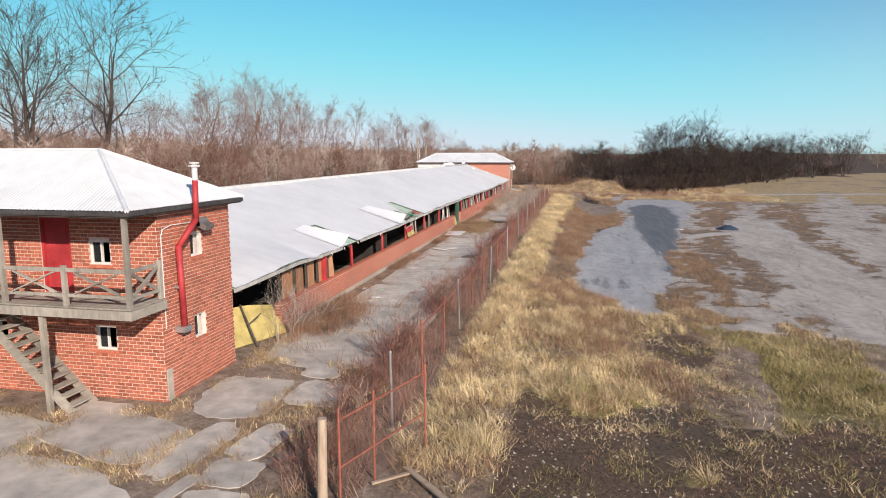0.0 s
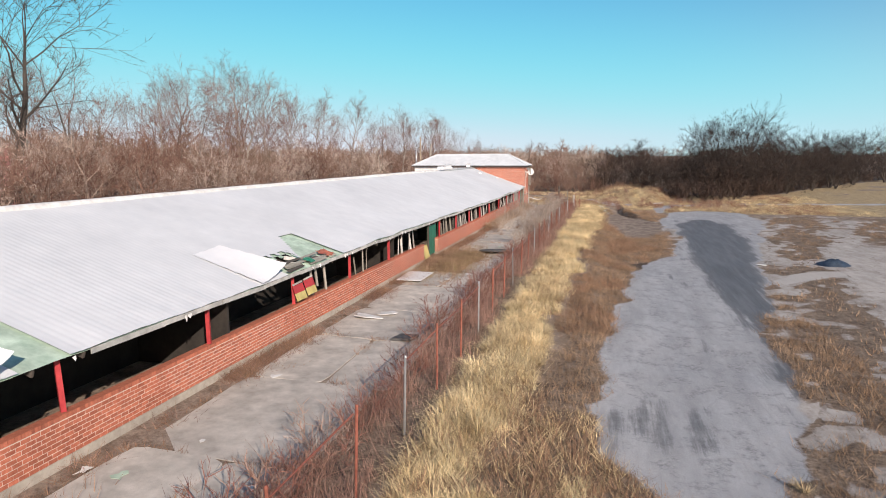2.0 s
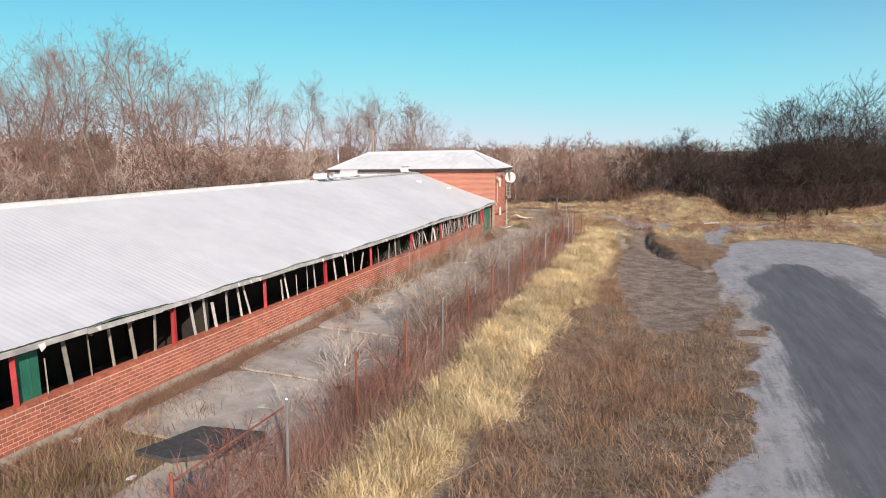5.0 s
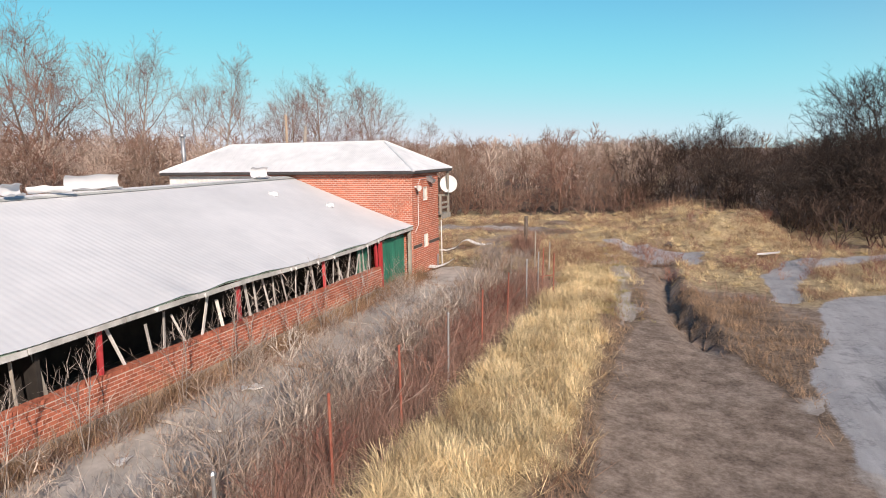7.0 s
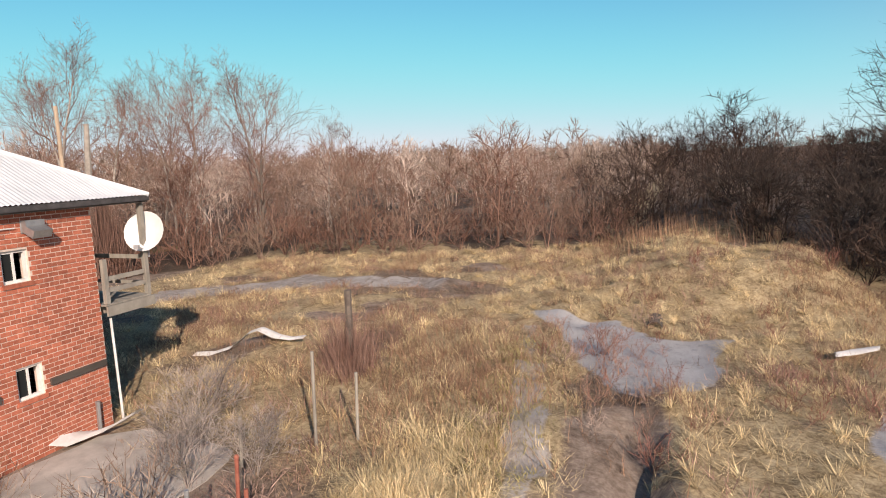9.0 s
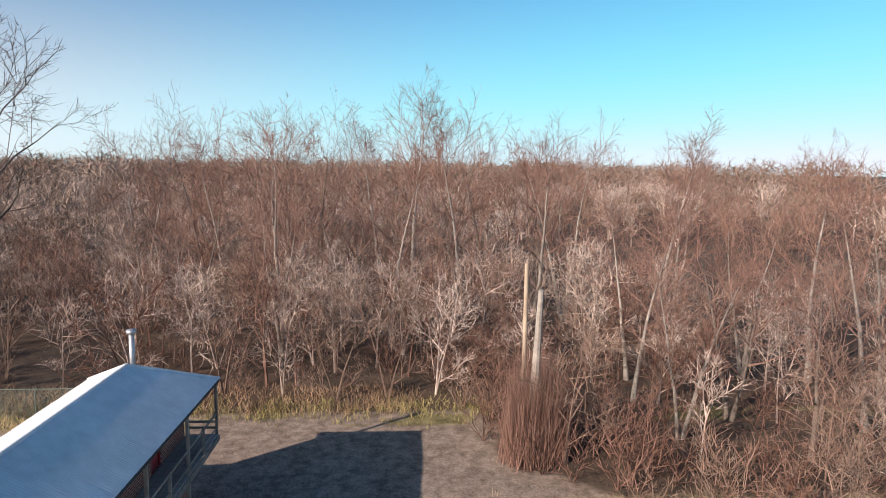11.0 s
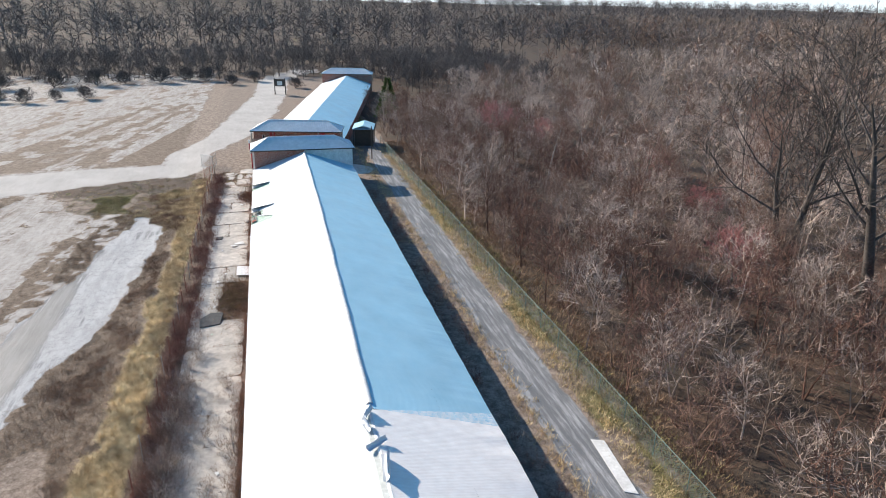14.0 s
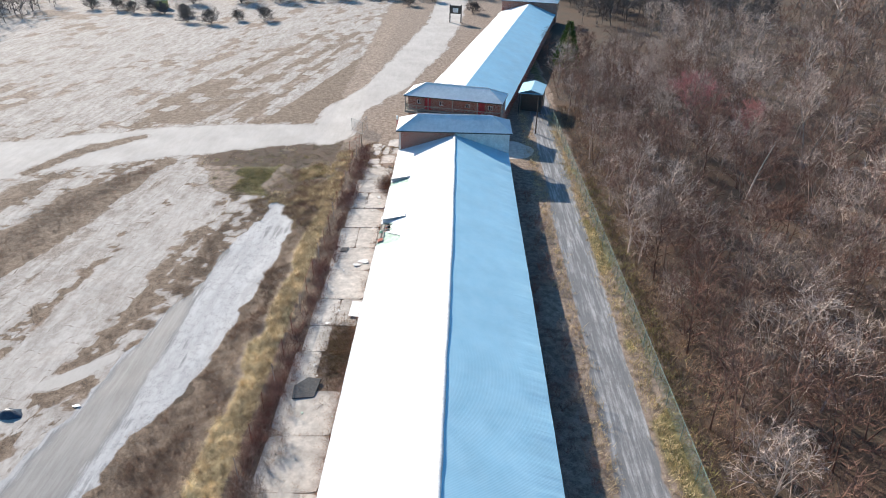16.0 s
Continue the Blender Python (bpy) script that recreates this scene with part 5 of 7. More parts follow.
wall_lamp(tower_a, 16.95, 4.72)
conduit(tower_a, [(15.16, 2.1), (15.16, 4.55), (15.25, 4.72), (15.6, 4.8), (16.7, 4.78)])
world_part(tower_a, "corner_board", Build().box(X + 0.012, X + 0.05, 15.08, 15.3, 0.15, 1.0), M["concrete"], "pale patch at the corner")
wall_lamp(tower_c, 102.55, 4.92)
conduit(tower_c, [(102.2, 4.95), (101.4, 4.95), (101.15, 4.7), (101.1, 2.75), (100.7, 2.45)])
world_part(tower_c, "horn", Build().tube((X + 0.02, 100.8, 4.62), (X + 0.12, 100.8, 4.6), 0.05, 0.05).tube((X + 0.12, 100.8, 4.6), (X + 0.3, 100.72, 4.55), 0.05, 0.14), M["dish"], "white horn loudspeaker")
world_part(tower_c, "timber_strip", Build().box(X + 0.013, X + 0.06, 100.5, 101.5, 1.66, 1.80), M["dark_wood"], "dark timber strip")
world_part(tower_c, "timber_strip", Build().box(X + 0.013, X + 0.06, 102.55, 103.9, 1.66, 1.80), M["dark_wood"], "dark timber strip")
world_part(tower_c, "pipe", Build().tube((-10.9, 104.15, -0.2), (-10.9, 104.1, 2.7), 0.03, n=6), M["white_paint"])
world_part(tower_c, "pipe", Build().tube((-10.9, 103.5, -0.2), (-10.9, 103.52, 0.95), 0.05, n=6), M["steel"])
flue2 = Build().tube((-25.62, 101.9, 5.0), (-25.62, 101.9, 7.35), 0.11, n=12).tube((-25.62, 101.9, 7.35), (-25.62, 101.9, 7.5), 0.2, n=12)
world_part(tower_c, "chimney_pipe", flue2, M["steel"], "galvanised chimney pipe with cap", True)
# satellite dish on the balcony post
dish = thing("satellite_dish", pose(-10.9, 105.35, 4.5, 0, 0, 22), "grey-white satellite dish on the corner of the balcony", "satellite dish")
V, F, n = [(0, -0.02, 0)], [], 20
for r, d in ((0.18, 0.0), (0.33, 0.04), (0.47, 0.10)):
    V += [(r * math.cos(2 * math.pi * i / n), -d + 0.0, r * 1.06 * math.sin(2 * math.pi * i / n)) for i in range(n)]
F += [(0, 1 + i, 1 + (i + 1) % n) for i in range(n)]
for k in range(2):
    F += [(1 + k * n + i, 1 + (k + 1) * n + i, 1 + (k + 1) * n + (i + 1) % n, 1 + k * n + (i + 1) % n) for i in range(n)]
g = Build()
g.v, g.f = [(v[0], v[1], v[2]) for v in V], F
refl = part("reflector", g, M["dish"], dish, smooth=True)
refl.matrix_local = pose(0, 0, 0, -22, 0, 0)
part("feed_arm", Build().tube((0, -0.05, -0.42), (0, -0.52, -0.28), 0.014, n=6).box(-0.05, 0.05, -0.6, -0.48, -0.34, -0.24), M["steel"], dish)
part("mast", Build().tube((0, 0.06, -0.6), (0, 0.06, 0.0), 0.025, n=8), M["steel"], dish)

# ---- fences ----


def chain_link(b, p0, p1, z0, z1, step, w):
    """Diagonal wires of a chain-link panel, as thin ribbons."""
    p0, p1 = Vector(p0), Vector(p1)
    L, H = (p1 - p0).length, z1 - z0
    d = (p1 - p0) / L
    for sgn in (1, -1):
        s = -H
        while s < L + H:
            pts = []
            a0, a1 = (s, s + H) if sgn > 0 else (s + H, s)
            lo, hi = 0.0, 1.0
            for lim, kind in ((0.0, 0), (L, 1)):
                f0, f1 = a0 - lim, a1 - lim
                if kind == 0:
                    if f0 < 0 and f1 < 0:
                        lo, hi = 1, 0
                    elif f0 < 0:
                        lo = max(lo, -f0 / (f1 - f0))
                    elif f1 < 0:
                        hi = min(hi, f0 / (f0 - f1))
                else:
                    if f0 > 0 and f1 > 0:
                        lo, hi = 1, 0
                    elif f0 > 0:
                        lo = max(lo, f0 / (f0 - f1))
                    elif f1 > 0:
                        hi = min(hi, -f0 / (f1 - f0))
            if hi > lo:
                q0 = p0 + d * (a0 + (a1 - a0) * lo) + Vector((0, 0, z0 + H * lo))
                q1 = p0 + d * (a0 + (a1 - a0) * hi) + Vector((0, 0, z0 + H * hi))
                o = Vector((0, 0, w * 0.7)) + d * (-sgn) * w * 0.7
                b.quad(q0 - o, q0 + o, q1 + o, q1 - o)
            s += step


fence = thing("chain_link_fence", pose(0, 0, 0), "rusty chain-link fence overgrown with red-brown brambles", "fence")
FX = lambda y: -4.9 + 0.15 * math.sin(y / 13)
ys = [15.0 + 3.05 * k for k in range(29)]
pr = random.Random(3)
for k, y in enumerate(ys):
    lean = (pr.uniform(-0.08, 0.08), pr.uniform(-0.06, 0.06))
    b = Build().tube((FX(y), y, -0.3), (FX(y) + lean[0], y + lean[1], 1.9), 0.03, n=7)
    b.tube((FX(y) + lean[0], y + lean[1], 1.9), (FX(y) + lean[0], y + lean[1], 1.94), 0.042, 0.02, n=7)
    part("fence_post", b, M["rust"] if k % 3 else M["steel"], fence)
for y0, y1 in zip(ys, ys[1:]):
    b = Build()
    chain_link(b, (FX(y0), y0, 0), (FX(y1), y1, 0), 0.02, 1.75, 0.13, 0.0025)
    part("wire_mesh", b, M["rust_wire"], fence)
    if pr.random() < 0.7 and y0 < 60:
        part("top_rail", Build().tube((FX(y0), y0, 1.76), (FX(y1), y1, 1.76 + pr.uniform(-0.1, 0)), 0.018, n=6), M["rust"], fence)

gate = thing("fence_gate", pose(0, 0, 0), "open rusty pipe gate frame with sagging wire beside a timber post", "gate")
g0, g1 = Vector((-4.75, 11.4, 0)), Vector((-3.75, 14.2, 0))
for p in (g0, g0.lerp(g1, 0.36), g1):
    part("gate_upright", Build().tube((p.x, p.y, -0.2), (p.x, p.y, 1.95), 0.025, n=7), M["rust"], gate)
for z in (0.75, 1.7):
    part("gate_rail", Build().tube((g0.x, g0.y, z), (g1.x, g1.y, z + 0.05), 0.02, n=6), M["rust"], gate)
b = Build()
chain_link(b, g0, g1, 0.05, 1.7, 0.085, 0.003)
part("gate_mesh", b, M["rust_wire"], gate)
lone("timber_post", Build().tube((-4.98, 11.05, -0.4), (-4.95, 11.1, 1.85), 0.10, 0.085, n=12), M["tan_wood"], "thick weathered timber gate post", "post")
lone("fallen_plank", Build().bar((-3.9, 13.0, 0.06), (-2.6, 11.6, 0.12), 0.13, 0.04), M["tan_wood"], "bleached plank lying in dry grass", "plank")
lone("fallen_plank", Build().bar((-4.4, 12.2, 0.05), (-3.6, 12.9, 0.06), 0.08, 0.04), M["tan_wood"], "short bleached plank lying in dry grass", "plank")

# gate by the north pad
ng = thing("fence_gate", pose(0, 0, 0), "narrow leaning fence gate of galvanised pipe", "gate")
for x, y, h in ((-4.75, 99.5, 1.9), (-4.15, 99.9, 1.8)):
    part("gate_upright", Build().tube((x, y, -0.3), (x + 0.03, y, h), 0.03, n=7), M["steel"] if x < -4.5 else M["rust"], ng)
part("gate_rail", Build().tube((-4.75, 99.5, 0.8), (-4.15, 99.9, 0.85), 0.018, n=6), M["rust"], ng)
for x, y, h, mt in ((-5.95, 104.4, 2.1, "grey_wood"), (-5.35, 105.1, 1.5, "grey_wood"), (-7.4, 108.6, 2.3, "dark_wood"), (-6.9, 103.2, 1.0, "grey_wood")):
    lone("old_post", Build().tube((x, y, -0.3), (x + 0.04, y + 0.03, gz(x, y) + h), 0.035 if mt != "dark_wood" else 0.10, n=7), M["bark"] if mt == "dark_wood" else M[mt], "leaning old fence post standing in dry grass", "post", "old posts")

# rear fence beside the woods
rear = thing("rear_fence", pose(0, 0, 0), "green vinyl chain-link fence between lane and woods", "fence")
ys = [-6 + 3.4 * k for k in range(31)]
RX = lambda y: -34.6 + 0.012 * (60 - y)
for y in ys:
    part("fence_post", Build().tube((RX(y), y, -0.3), (RX(y), y, 1.85), 0.03, n=6), M["green_wire"], rear)
for y0, y1 in zip(ys, ys[1:]):
    b = Build()
    chain_link(b, (RX(y0), y0, 0), (RX(y1), y1, 0), 0.02, 1.75, 0.14, 0.0048)
    part("wire_mesh", b, M["green_wire"], rear)
    part("top_rail", Build().tube((RX(y0), y0, 1.78), (RX(y1), y1, 1.78), 0.022, n=6), M["green_wire"], rear)

# ---- things lying about ----


def slab(name, pts, h, mat, label, category, dz=0.0, tilt=(0, 0), group=""):
    """A flat piece with an uneven outline given by its corners."""
    z = [gz(x, y) + dz for x, y in pts]
    cx, cy = sum(p[0] for p in pts) / len(pts), sum(p[1] for p in pts) / len(pts)
    zz = [max(z) + 0.02 + tilt[0] * (p[0] - cx) + tilt[1] * (p[1] - cy) for p in pts]
    lowest = min(zz[i] - z[i] for i in range(len(pts)))
    zz = [q - lowest + 0.012 for q in zz]
    n = len(pts)
    b = Build()
    b.v = [(p[0], p[1], q) for p, q in zip(pts, zz)] + [(p[0], p[1], q + h) for p, q in zip(pts, zz)]
    b.f = [tuple(range(n - 1, -1, -1)), tuple(range(n, 2 * n))] + [(i, (i + 1) % n, n + (i + 1) % n, n + i) for i in range(n)]
    return lone(name, b, mat, label, category, group)


slab("loose_sheet", [(-10.75, 50.1), (-9.45, 50.0), (-9.4, 52.3), (-10.8, 52.5)], 0.03, M["sheet_new"], "white sheet panel lying on the cracked concrete", "panel", dz=0.10, tilt=(0.02, 0.01))
slab("asphalt_slab", [(-8.6, 60.6), (-7.6, 60.5), (-6.7, 61.4), (-6.8, 62.6), (-8.4, 62.4)], 0.10, M["asphalt_piece"], "heaved dark slab of broken paving", "slab", tilt=(0.0, -0.1))
slab("asphalt_slab", [(-7.6, 40.2), (-6.9, 40.3), (-6.8, 41.0), (-7.5, 41.1)], 0.07, M["asphalt_piece"], "heaved dark slab of broken paving", "slab", tilt=(0.03, -0.06))
slab("white_sheet", [(-32.7, 83.8), (-31.9, 83.5), (-31.6, 88.2), (-32.3, 88.6)], 0.04, M["white_paint"], "long white sheet lying beside the rear lane", "panel")
rl = random.Random(8)
for k in range(26):
    x, y = rl.choice(((-9.9, 0.9), (-8.6, 1.2), (-7.5, 0.8))), rl.uniform(24, 95)
    cx = x[0] + rl.uniform(-x[1], x[1])
    s = rl.uniform(0.05, 0.20)
    pts = [(cx + s * math.cos(a) * q, y + s * math.sin(a) * q * 1.3) for a in (0, 0.7, 1.3, 2.1, 2.6, 3.4, 4.1, 4.9, 5.6) for q in (rl.uniform(0.35, 1.25),)]
    slab("litter_scrap", pts, 0.008, M["white_paint"] if k % 3 else M["felt"], "scrap of pale rubbish on cracked concrete", "litter", dz=0.035, tilt=(rl.uniform(-0.1, 0.1), rl.uniform(-0.1, 0.1)), group="litter")
for x, y, s in ((-9.4, 28.0, 0.35), (-9.5, 42.9, 0.6), (-8.9, 43.6, 0.5), (-9.3, 85.5, 0.4), (-2.9, 18.4, 0.18), (-2.3, 18.6, 0.12), (9.0, 63.5, 0.3)):
    pts = [(x + s * math.cos(a) * rl.uniform(0.5, 1.2), y + 0.6 * s * math.sin(a) * rl.uniform(0.5, 1.3)) for a in (0, 0.5, 0.9, 1.5, 1.9, 2.4, 2.9, 3.5, 4.0, 4.6, 5.1, 5.7)]
    slab("rubbish_piece", pts, 0.025, M["white_paint"], "crumpled white piece of rubbish on the ground", "litter", dz=0.035 * (x < -8), tilt=(rl.uniform(-0.1, 0.1), rl.uniform(-0.1, 0.1)), group="litter")


def ribbon_sheet(name, pts, width, mat, label):
    """A bent sheet of lining: a strip that rises and falls along its length."""
    V, F = [], []
    for k, (x, y, z) in enumerate(pts):
        g = gz(x, y)
        w = width * (0.8 + 0.3 * math.sin(k * 1.7))
        V += [(x, y - w / 2, g + z + 0.02), (x + 0.05, y, g + z + 0.09), (x, y + w / 2, g + z + 0.03)]
    for k in range(len(pts) - 1):
        a = 3 * k
        F += [(a, a + 3, a + 4, a + 1), (a + 1, a + 4, a + 5, a + 2)]
    n = len(V)
    V += [(v[0], v[1], v[2] - 0.02) for v in V]
    F += [tuple(n + i for i in reversed(f)) for f in F[:]]
    g = Build()
    g.v, g.f = V, F
    return lone(name, g, mat, label, "sheet", smooth=True)


ribbon_sheet("bent_sheet", [(-12.8, 108.7, 0.02), (-12.4, 109.0, 0.02), (-12.0, 109.4, 0.12), (-11.7, 109.9, 0.42), (-11.4, 110.1, 0.48), (-10.9, 110.2, 0.22), (-10.4, 110.3, 0.12), (-9.9, 110.3, 0.22)], 0.4, M["white_paint"], "bent white lining sheet lying in tall dry grass")
ribbon_sheet("bent_sheet", [(-11.2, 102.5, 0.22), (-10.7, 102.9, 0.12), (-10.4, 103.4, 0.2), (-10.2, 103.9, 0.36)], 0.7, M["white_paint"], "bent white sheet lying against the brick wall")
ribbon_sheet("bent_sheet", [(5.3, 114.1, 0.25), (5.9, 114.5, 0.35), (6.6, 115.0, 0.3)], 0.45, M["white_paint"], "white sheet caught in dry grass")
# yellow sheet leaning in the open end bay
ys_ = Build()
for k in range(13):
    u, t = -1.45 + k * 0.24, 1.25 + 0.22 * math.sin(0.2 + 0.26 * k)
    ys_.v += [(u, -0.02, 0.0), (u, -0.02, t), (u, 0.02, t), (u, 0.02, 0.0)]
ys_.f = [tuple(4 * k + q for q in f) for k in range(12) for f in ((0, 4, 5, 1), (1, 5, 6, 2), (2, 6, 7, 3), (3, 7, 4, 0))] + [(0, 1, 2, 3), (51, 50, 49, 48)]
lone("yellow_board", ys_, M["yellow"], "faded yellow board leaning in the open end of the barn", "board", at=pose(-11.3, 20.55, 0.16, -40, 0, 70))
lone("broken_branch", Build().bar((-12.1, 20.9, 1.35), (-11.0, 20.0, 0.16), 0.06).bar((-11.6, 20.45, 0.75), (-11.3, 20.9, 1.1), 0.03), M["dark_wood"], "dark broken branch leaning on a yellow board", "branch")
# dark tarpaulin heap in the lot
V, F, n = [], [], 14
for j in range(5):
    for i in range(n):
        a = 2 * math.pi * i / n
        r = (1 - j / 4.6) ** 0.7
        V.append((13.4 + 1.0 * r * math.cos(a) * (1 + 0.2 * math.sin(3 * a)), 64.5 + 0.7 * r * math.sin(a) * (1 + 0.2 * math.cos(2 * a)), -0.42 + 0.11 * j + 0.05 * math.sin(5 * a + j)))
F = [(j * n + i, j * n + (i + 1) % n, (j + 1) * n + (i + 1) % n, (j + 1) * n + i) for j in range(4) for i in range(n)] + [tuple(4 * n + i for i in range(n))]
g = Build()
g.v, g.f = V, F
lone("tarpaulin_heap", g, M["tarp"], "crumpled dark blue tarpaulin heap on the old lot", "tarpaulin", smooth=True)
# canopy and leaning pole between the two barns
can = thing("canopy", pose(-31.0, -8.0, 0, 0, 0, -12), "small blue-roofed canopy on posts behind the barns", "shelter")
b = Build().quad((-2.0, -3.0, 3.5), (0, -3.0, 4.1), (0, 3.0, 4.1), (-2.0, 3.0, 3.5)).quad((0, -3.0, 4.1), (2.0, -3.0, 3.5), (2.0, 3.0, 3.5), (0, 3.0, 4.1))
b.box(-2.0, 2.0, -3.0, 3.0, 3.40, 3.47)
part("canopy_roof", b, M["roof_blue"], can)
for x in (-1.8, 1.8):
    for y in (-2.7, 2.7):
        part("canopy_post", Build().box(x - 0.07, x + 0.07, y - 0.07, y + 0.07, -0.3, 3.4), M["dark_wood"], can)
part("canopy_hut", Build().box(-1.7, 1.7, -2.6, 1.0, -0.2, 3.3), M["dark_wood"], can)
lone("utility_pole", Build().tube((-30.6, 3.8, -0.4), (-30.6, 3.8, 5.6), 0.11, 0.08), M["dark_wood"], "short dark timber pole beside the rear lane", "pole")
lone("utility_pole", Build().tube((-30.2, 119.1, -0.4), (-30.2, 119.1, 9.6), 0.14, 0.10, n=10), M["tan_wood"], "tall bleached timber pole rising out of brush", "pole")
b = Build().box(-0.25, 0.25, -0.9, 0.9, 3.0, 4.9)
sg = thing("roadside_sign", pose(-17.5, -80, 0, 0, 0, -12), "dark box sign on two posts beside the road", "sign")
part("sign_box", Build().box(-1.4, 1.4, -0.2, 0.2, 2.2, 4.2).box(-1.6, -1.4, -0.25, 0.25, -0.5, 4.4).box(1.4, 1.6, -0.25, 0.25, -0.5, 4.4), M["dark_wood"], sg)
part("sign_panel", Build().box(-0.7, 0.7, 0.2, 0.24, 2.5, 3.6), M["white_paint"], sg)
for x, y, s in ((68.5, -121.0, 1.1), (66.0, -92.0, 1.0)):
    hut = thing("yellow_hut", pose(x, y, gz(x, y), 0, 0, 15) @ Matrix.Scale(s, 4), "small faded yellow hut on the far lot", "hut", "yellow huts")
    part("hut_wall", Build().box(-1.6, 1.6, -1.2, 1.2, -0.3, 2.3), M["yellow"], hut)
    part("hut_roof", Build().box(-1.8, 1.8, -1.4, 1.4, 2.3, 2.45), M["white_paint"], hut)
    part("hut_door", Build().box(-0.4, 0.4, 1.2, 1.24, 0.05, 2.0), M["dark_wood"], hut)
# mesh gate by the crossroads
rg = thing("road_gate", pose(0, 0, 0), "open tall chain-link gate beside the dirt road", "gate")
for a, c in (((-4.5, 6.4), (-2.6, 4.6)), ((-4.5, 6.4), (-4.8, 3.6))):
    for p in (a, c):
        part("gate_upright", Build().tube((*p, -0.5), (*p, 2.0), 0.03, n=6), M["steel"], rg)
    part("gate_rail", Build().tube((*a, 1.95), (*c, 1.95), 0.02, n=6).tube((*a, 0.1), (*c, 0.1), 0.02, n=6), M["steel"], rg)
    b = Build()
    chain_link(b, (*a, 0), (*c, 0), 0.1, 1.95, 0.12, 0.006)
    part("gate_mesh", b, M["steel"], rg)

# ---- bare trees ----


class Grown:
    """A bare tree: bent trunk or stems, limbs, branches and twigs, each level forking off the one before."""

    def __init__(self, seed, height, spread, base=0.3, forks=(8, 5, 5, 3), radius=0.1, twig=0.02, stems=1, solid=False, angle=52, up=0.22, part_way=0.16, twig_len=0.5):
        r = np.random.RandomState(seed)
        self.solid, self.trunk, self.crown = solid, ([], []), ([], [])
        az = r.uniform(0, 6.283) + 6.283 * (np.arange(stems) + r.uniform(-0.25, 0.25, stems)) / stems
        lean = (r.uniform(0.0, 0.05, stems) if stems == 1 else part_way * r.uniform(0.5, 1.3, stems))
        D = np.stack([np.cos(az) * lean, np.sin(az) * lean, np.ones(stems)], -1)
        P = np.stack([np.cos(az) * radius * 0.7, np.sin(az) * radius * 0.7, 0 * az], -1) * (stems > 1)
        L = height * 0.86 * np.where(np.arange(stems) == 0, 1.0, r.uniform(0.72, 0.98, stems))
        W = np.full(stems, 2 * radius)
        for lev in range(len(forks) + 1):
            last = lev == len(forks)
            n = 1 if last else (6 if lev == 0 else 4 if lev == 1 else 2 if lev == 2 else 1)
            if not solid and not last:
                n = max(1, n // 2)
            D = D / np.linalg.norm(D, axis=1, keepdims=True)
            pts, d = [P], D
            for k in range(n):
                d = d + r.normal(0, 0.05 if lev == 0 else 0.16, d.shape) + np.array([0, 0, up * (0.0 if lev == 0 else 0.6)])
                d = d / np.linalg.norm(d, axis=1, keepdims=True)
                pts.append(pts[-1] + d * (L / n)[:, None])
            pts = np.stack(pts, 1)
            self.emit(lev, pts, W, n, last, twig, r)
            if last:
                break
            m = forks[lev]
            lo = base if lev == 0 else 0.22
            f = lo + (0.99 - lo) * (np.arange(m) + r.rand(len(P), m)) / m
            k = np.minimum(n - 1, (f * n).astype(int))
            i = np.arange(len(P))[:, None]
            a, b = pts[i, k], pts[i, k + 1]
            Q = a + (b - a) * (f * n - k)[..., None]
            d = (b - a) / (np.linalg.norm(b - a, axis=-1, keepdims=True) + 1e-9)
            turn = 2.4 * np.arange(m)[None] + r.uniform(-0.7, 0.7, f.shape) + r.uniform(0, 6.283, (len(P), 1))
            s = np.cross(d, np.array([0.31, 0.87, 0.37]) if lev == 0 else np.array([0.11, 0.23, 0.97]))
            s /= np.linalg.norm(s, axis=-1, keepdims=True) + 1e-9
            t = np.cross(d, s)
            side = np.cos(turn)[..., None] * s + np.sin(turn)[..., None] * t
            g = (f - lo) / (1 - lo)
            bend = np.radians(angle) * r.uniform(0.65, 1.2, f.shape) * (1.15 - 0.65 * g if lev == 0 else 0.95 - 0.25 * g)
            nd = np.cos(bend)[..., None] * d + np.sin(bend)[..., None] * side
            nl = spread * (0.62 + 0.62 * np.sin(math.pi * np.clip(0.12 + 0.88 * g, 0, 1))) * r.uniform(0.7, 1.15, f.shape) if lev == 0 else L[:, None] * (0.72 - 0.36 * g) * r.uniform(0.6, 1.25, f.shape)
            if lev == len(forks) - 1:
                nl = twig_len * r.uniform(0.5, 1.4, f.shape)
            nw = np.maximum(W[:, None] * (1 - 0.82 * f) * (0.5 if lev == 0 else 0.55), twig * (2.2, 1.6, 1.1, 1.0)[min(lev, 3)])
            P, D, L, W = Q.reshape(-1, 3), nd.reshape(-1, 3), nl.ravel(), nw.ravel()
        tv, cv = np.concatenate(self.trunk[0]), np.concatenate(self.crown[0])
        self.tf, self.cf = self.faces(self.trunk), self.faces(self.crown)
        q = np.array([*[spread / np.percentile(np.hypot(cv[:, 0], cv[:, 1]), 93)] * 2, height / cv[:, 2].max()])
        self.tv, self.cv = tv * q, cv * q

    def faces(self, store):
        out, base = [], 0
        for v, f in zip(*store):
            out.append(f + base)
            base += len(v)
        return np.concatenate(out)

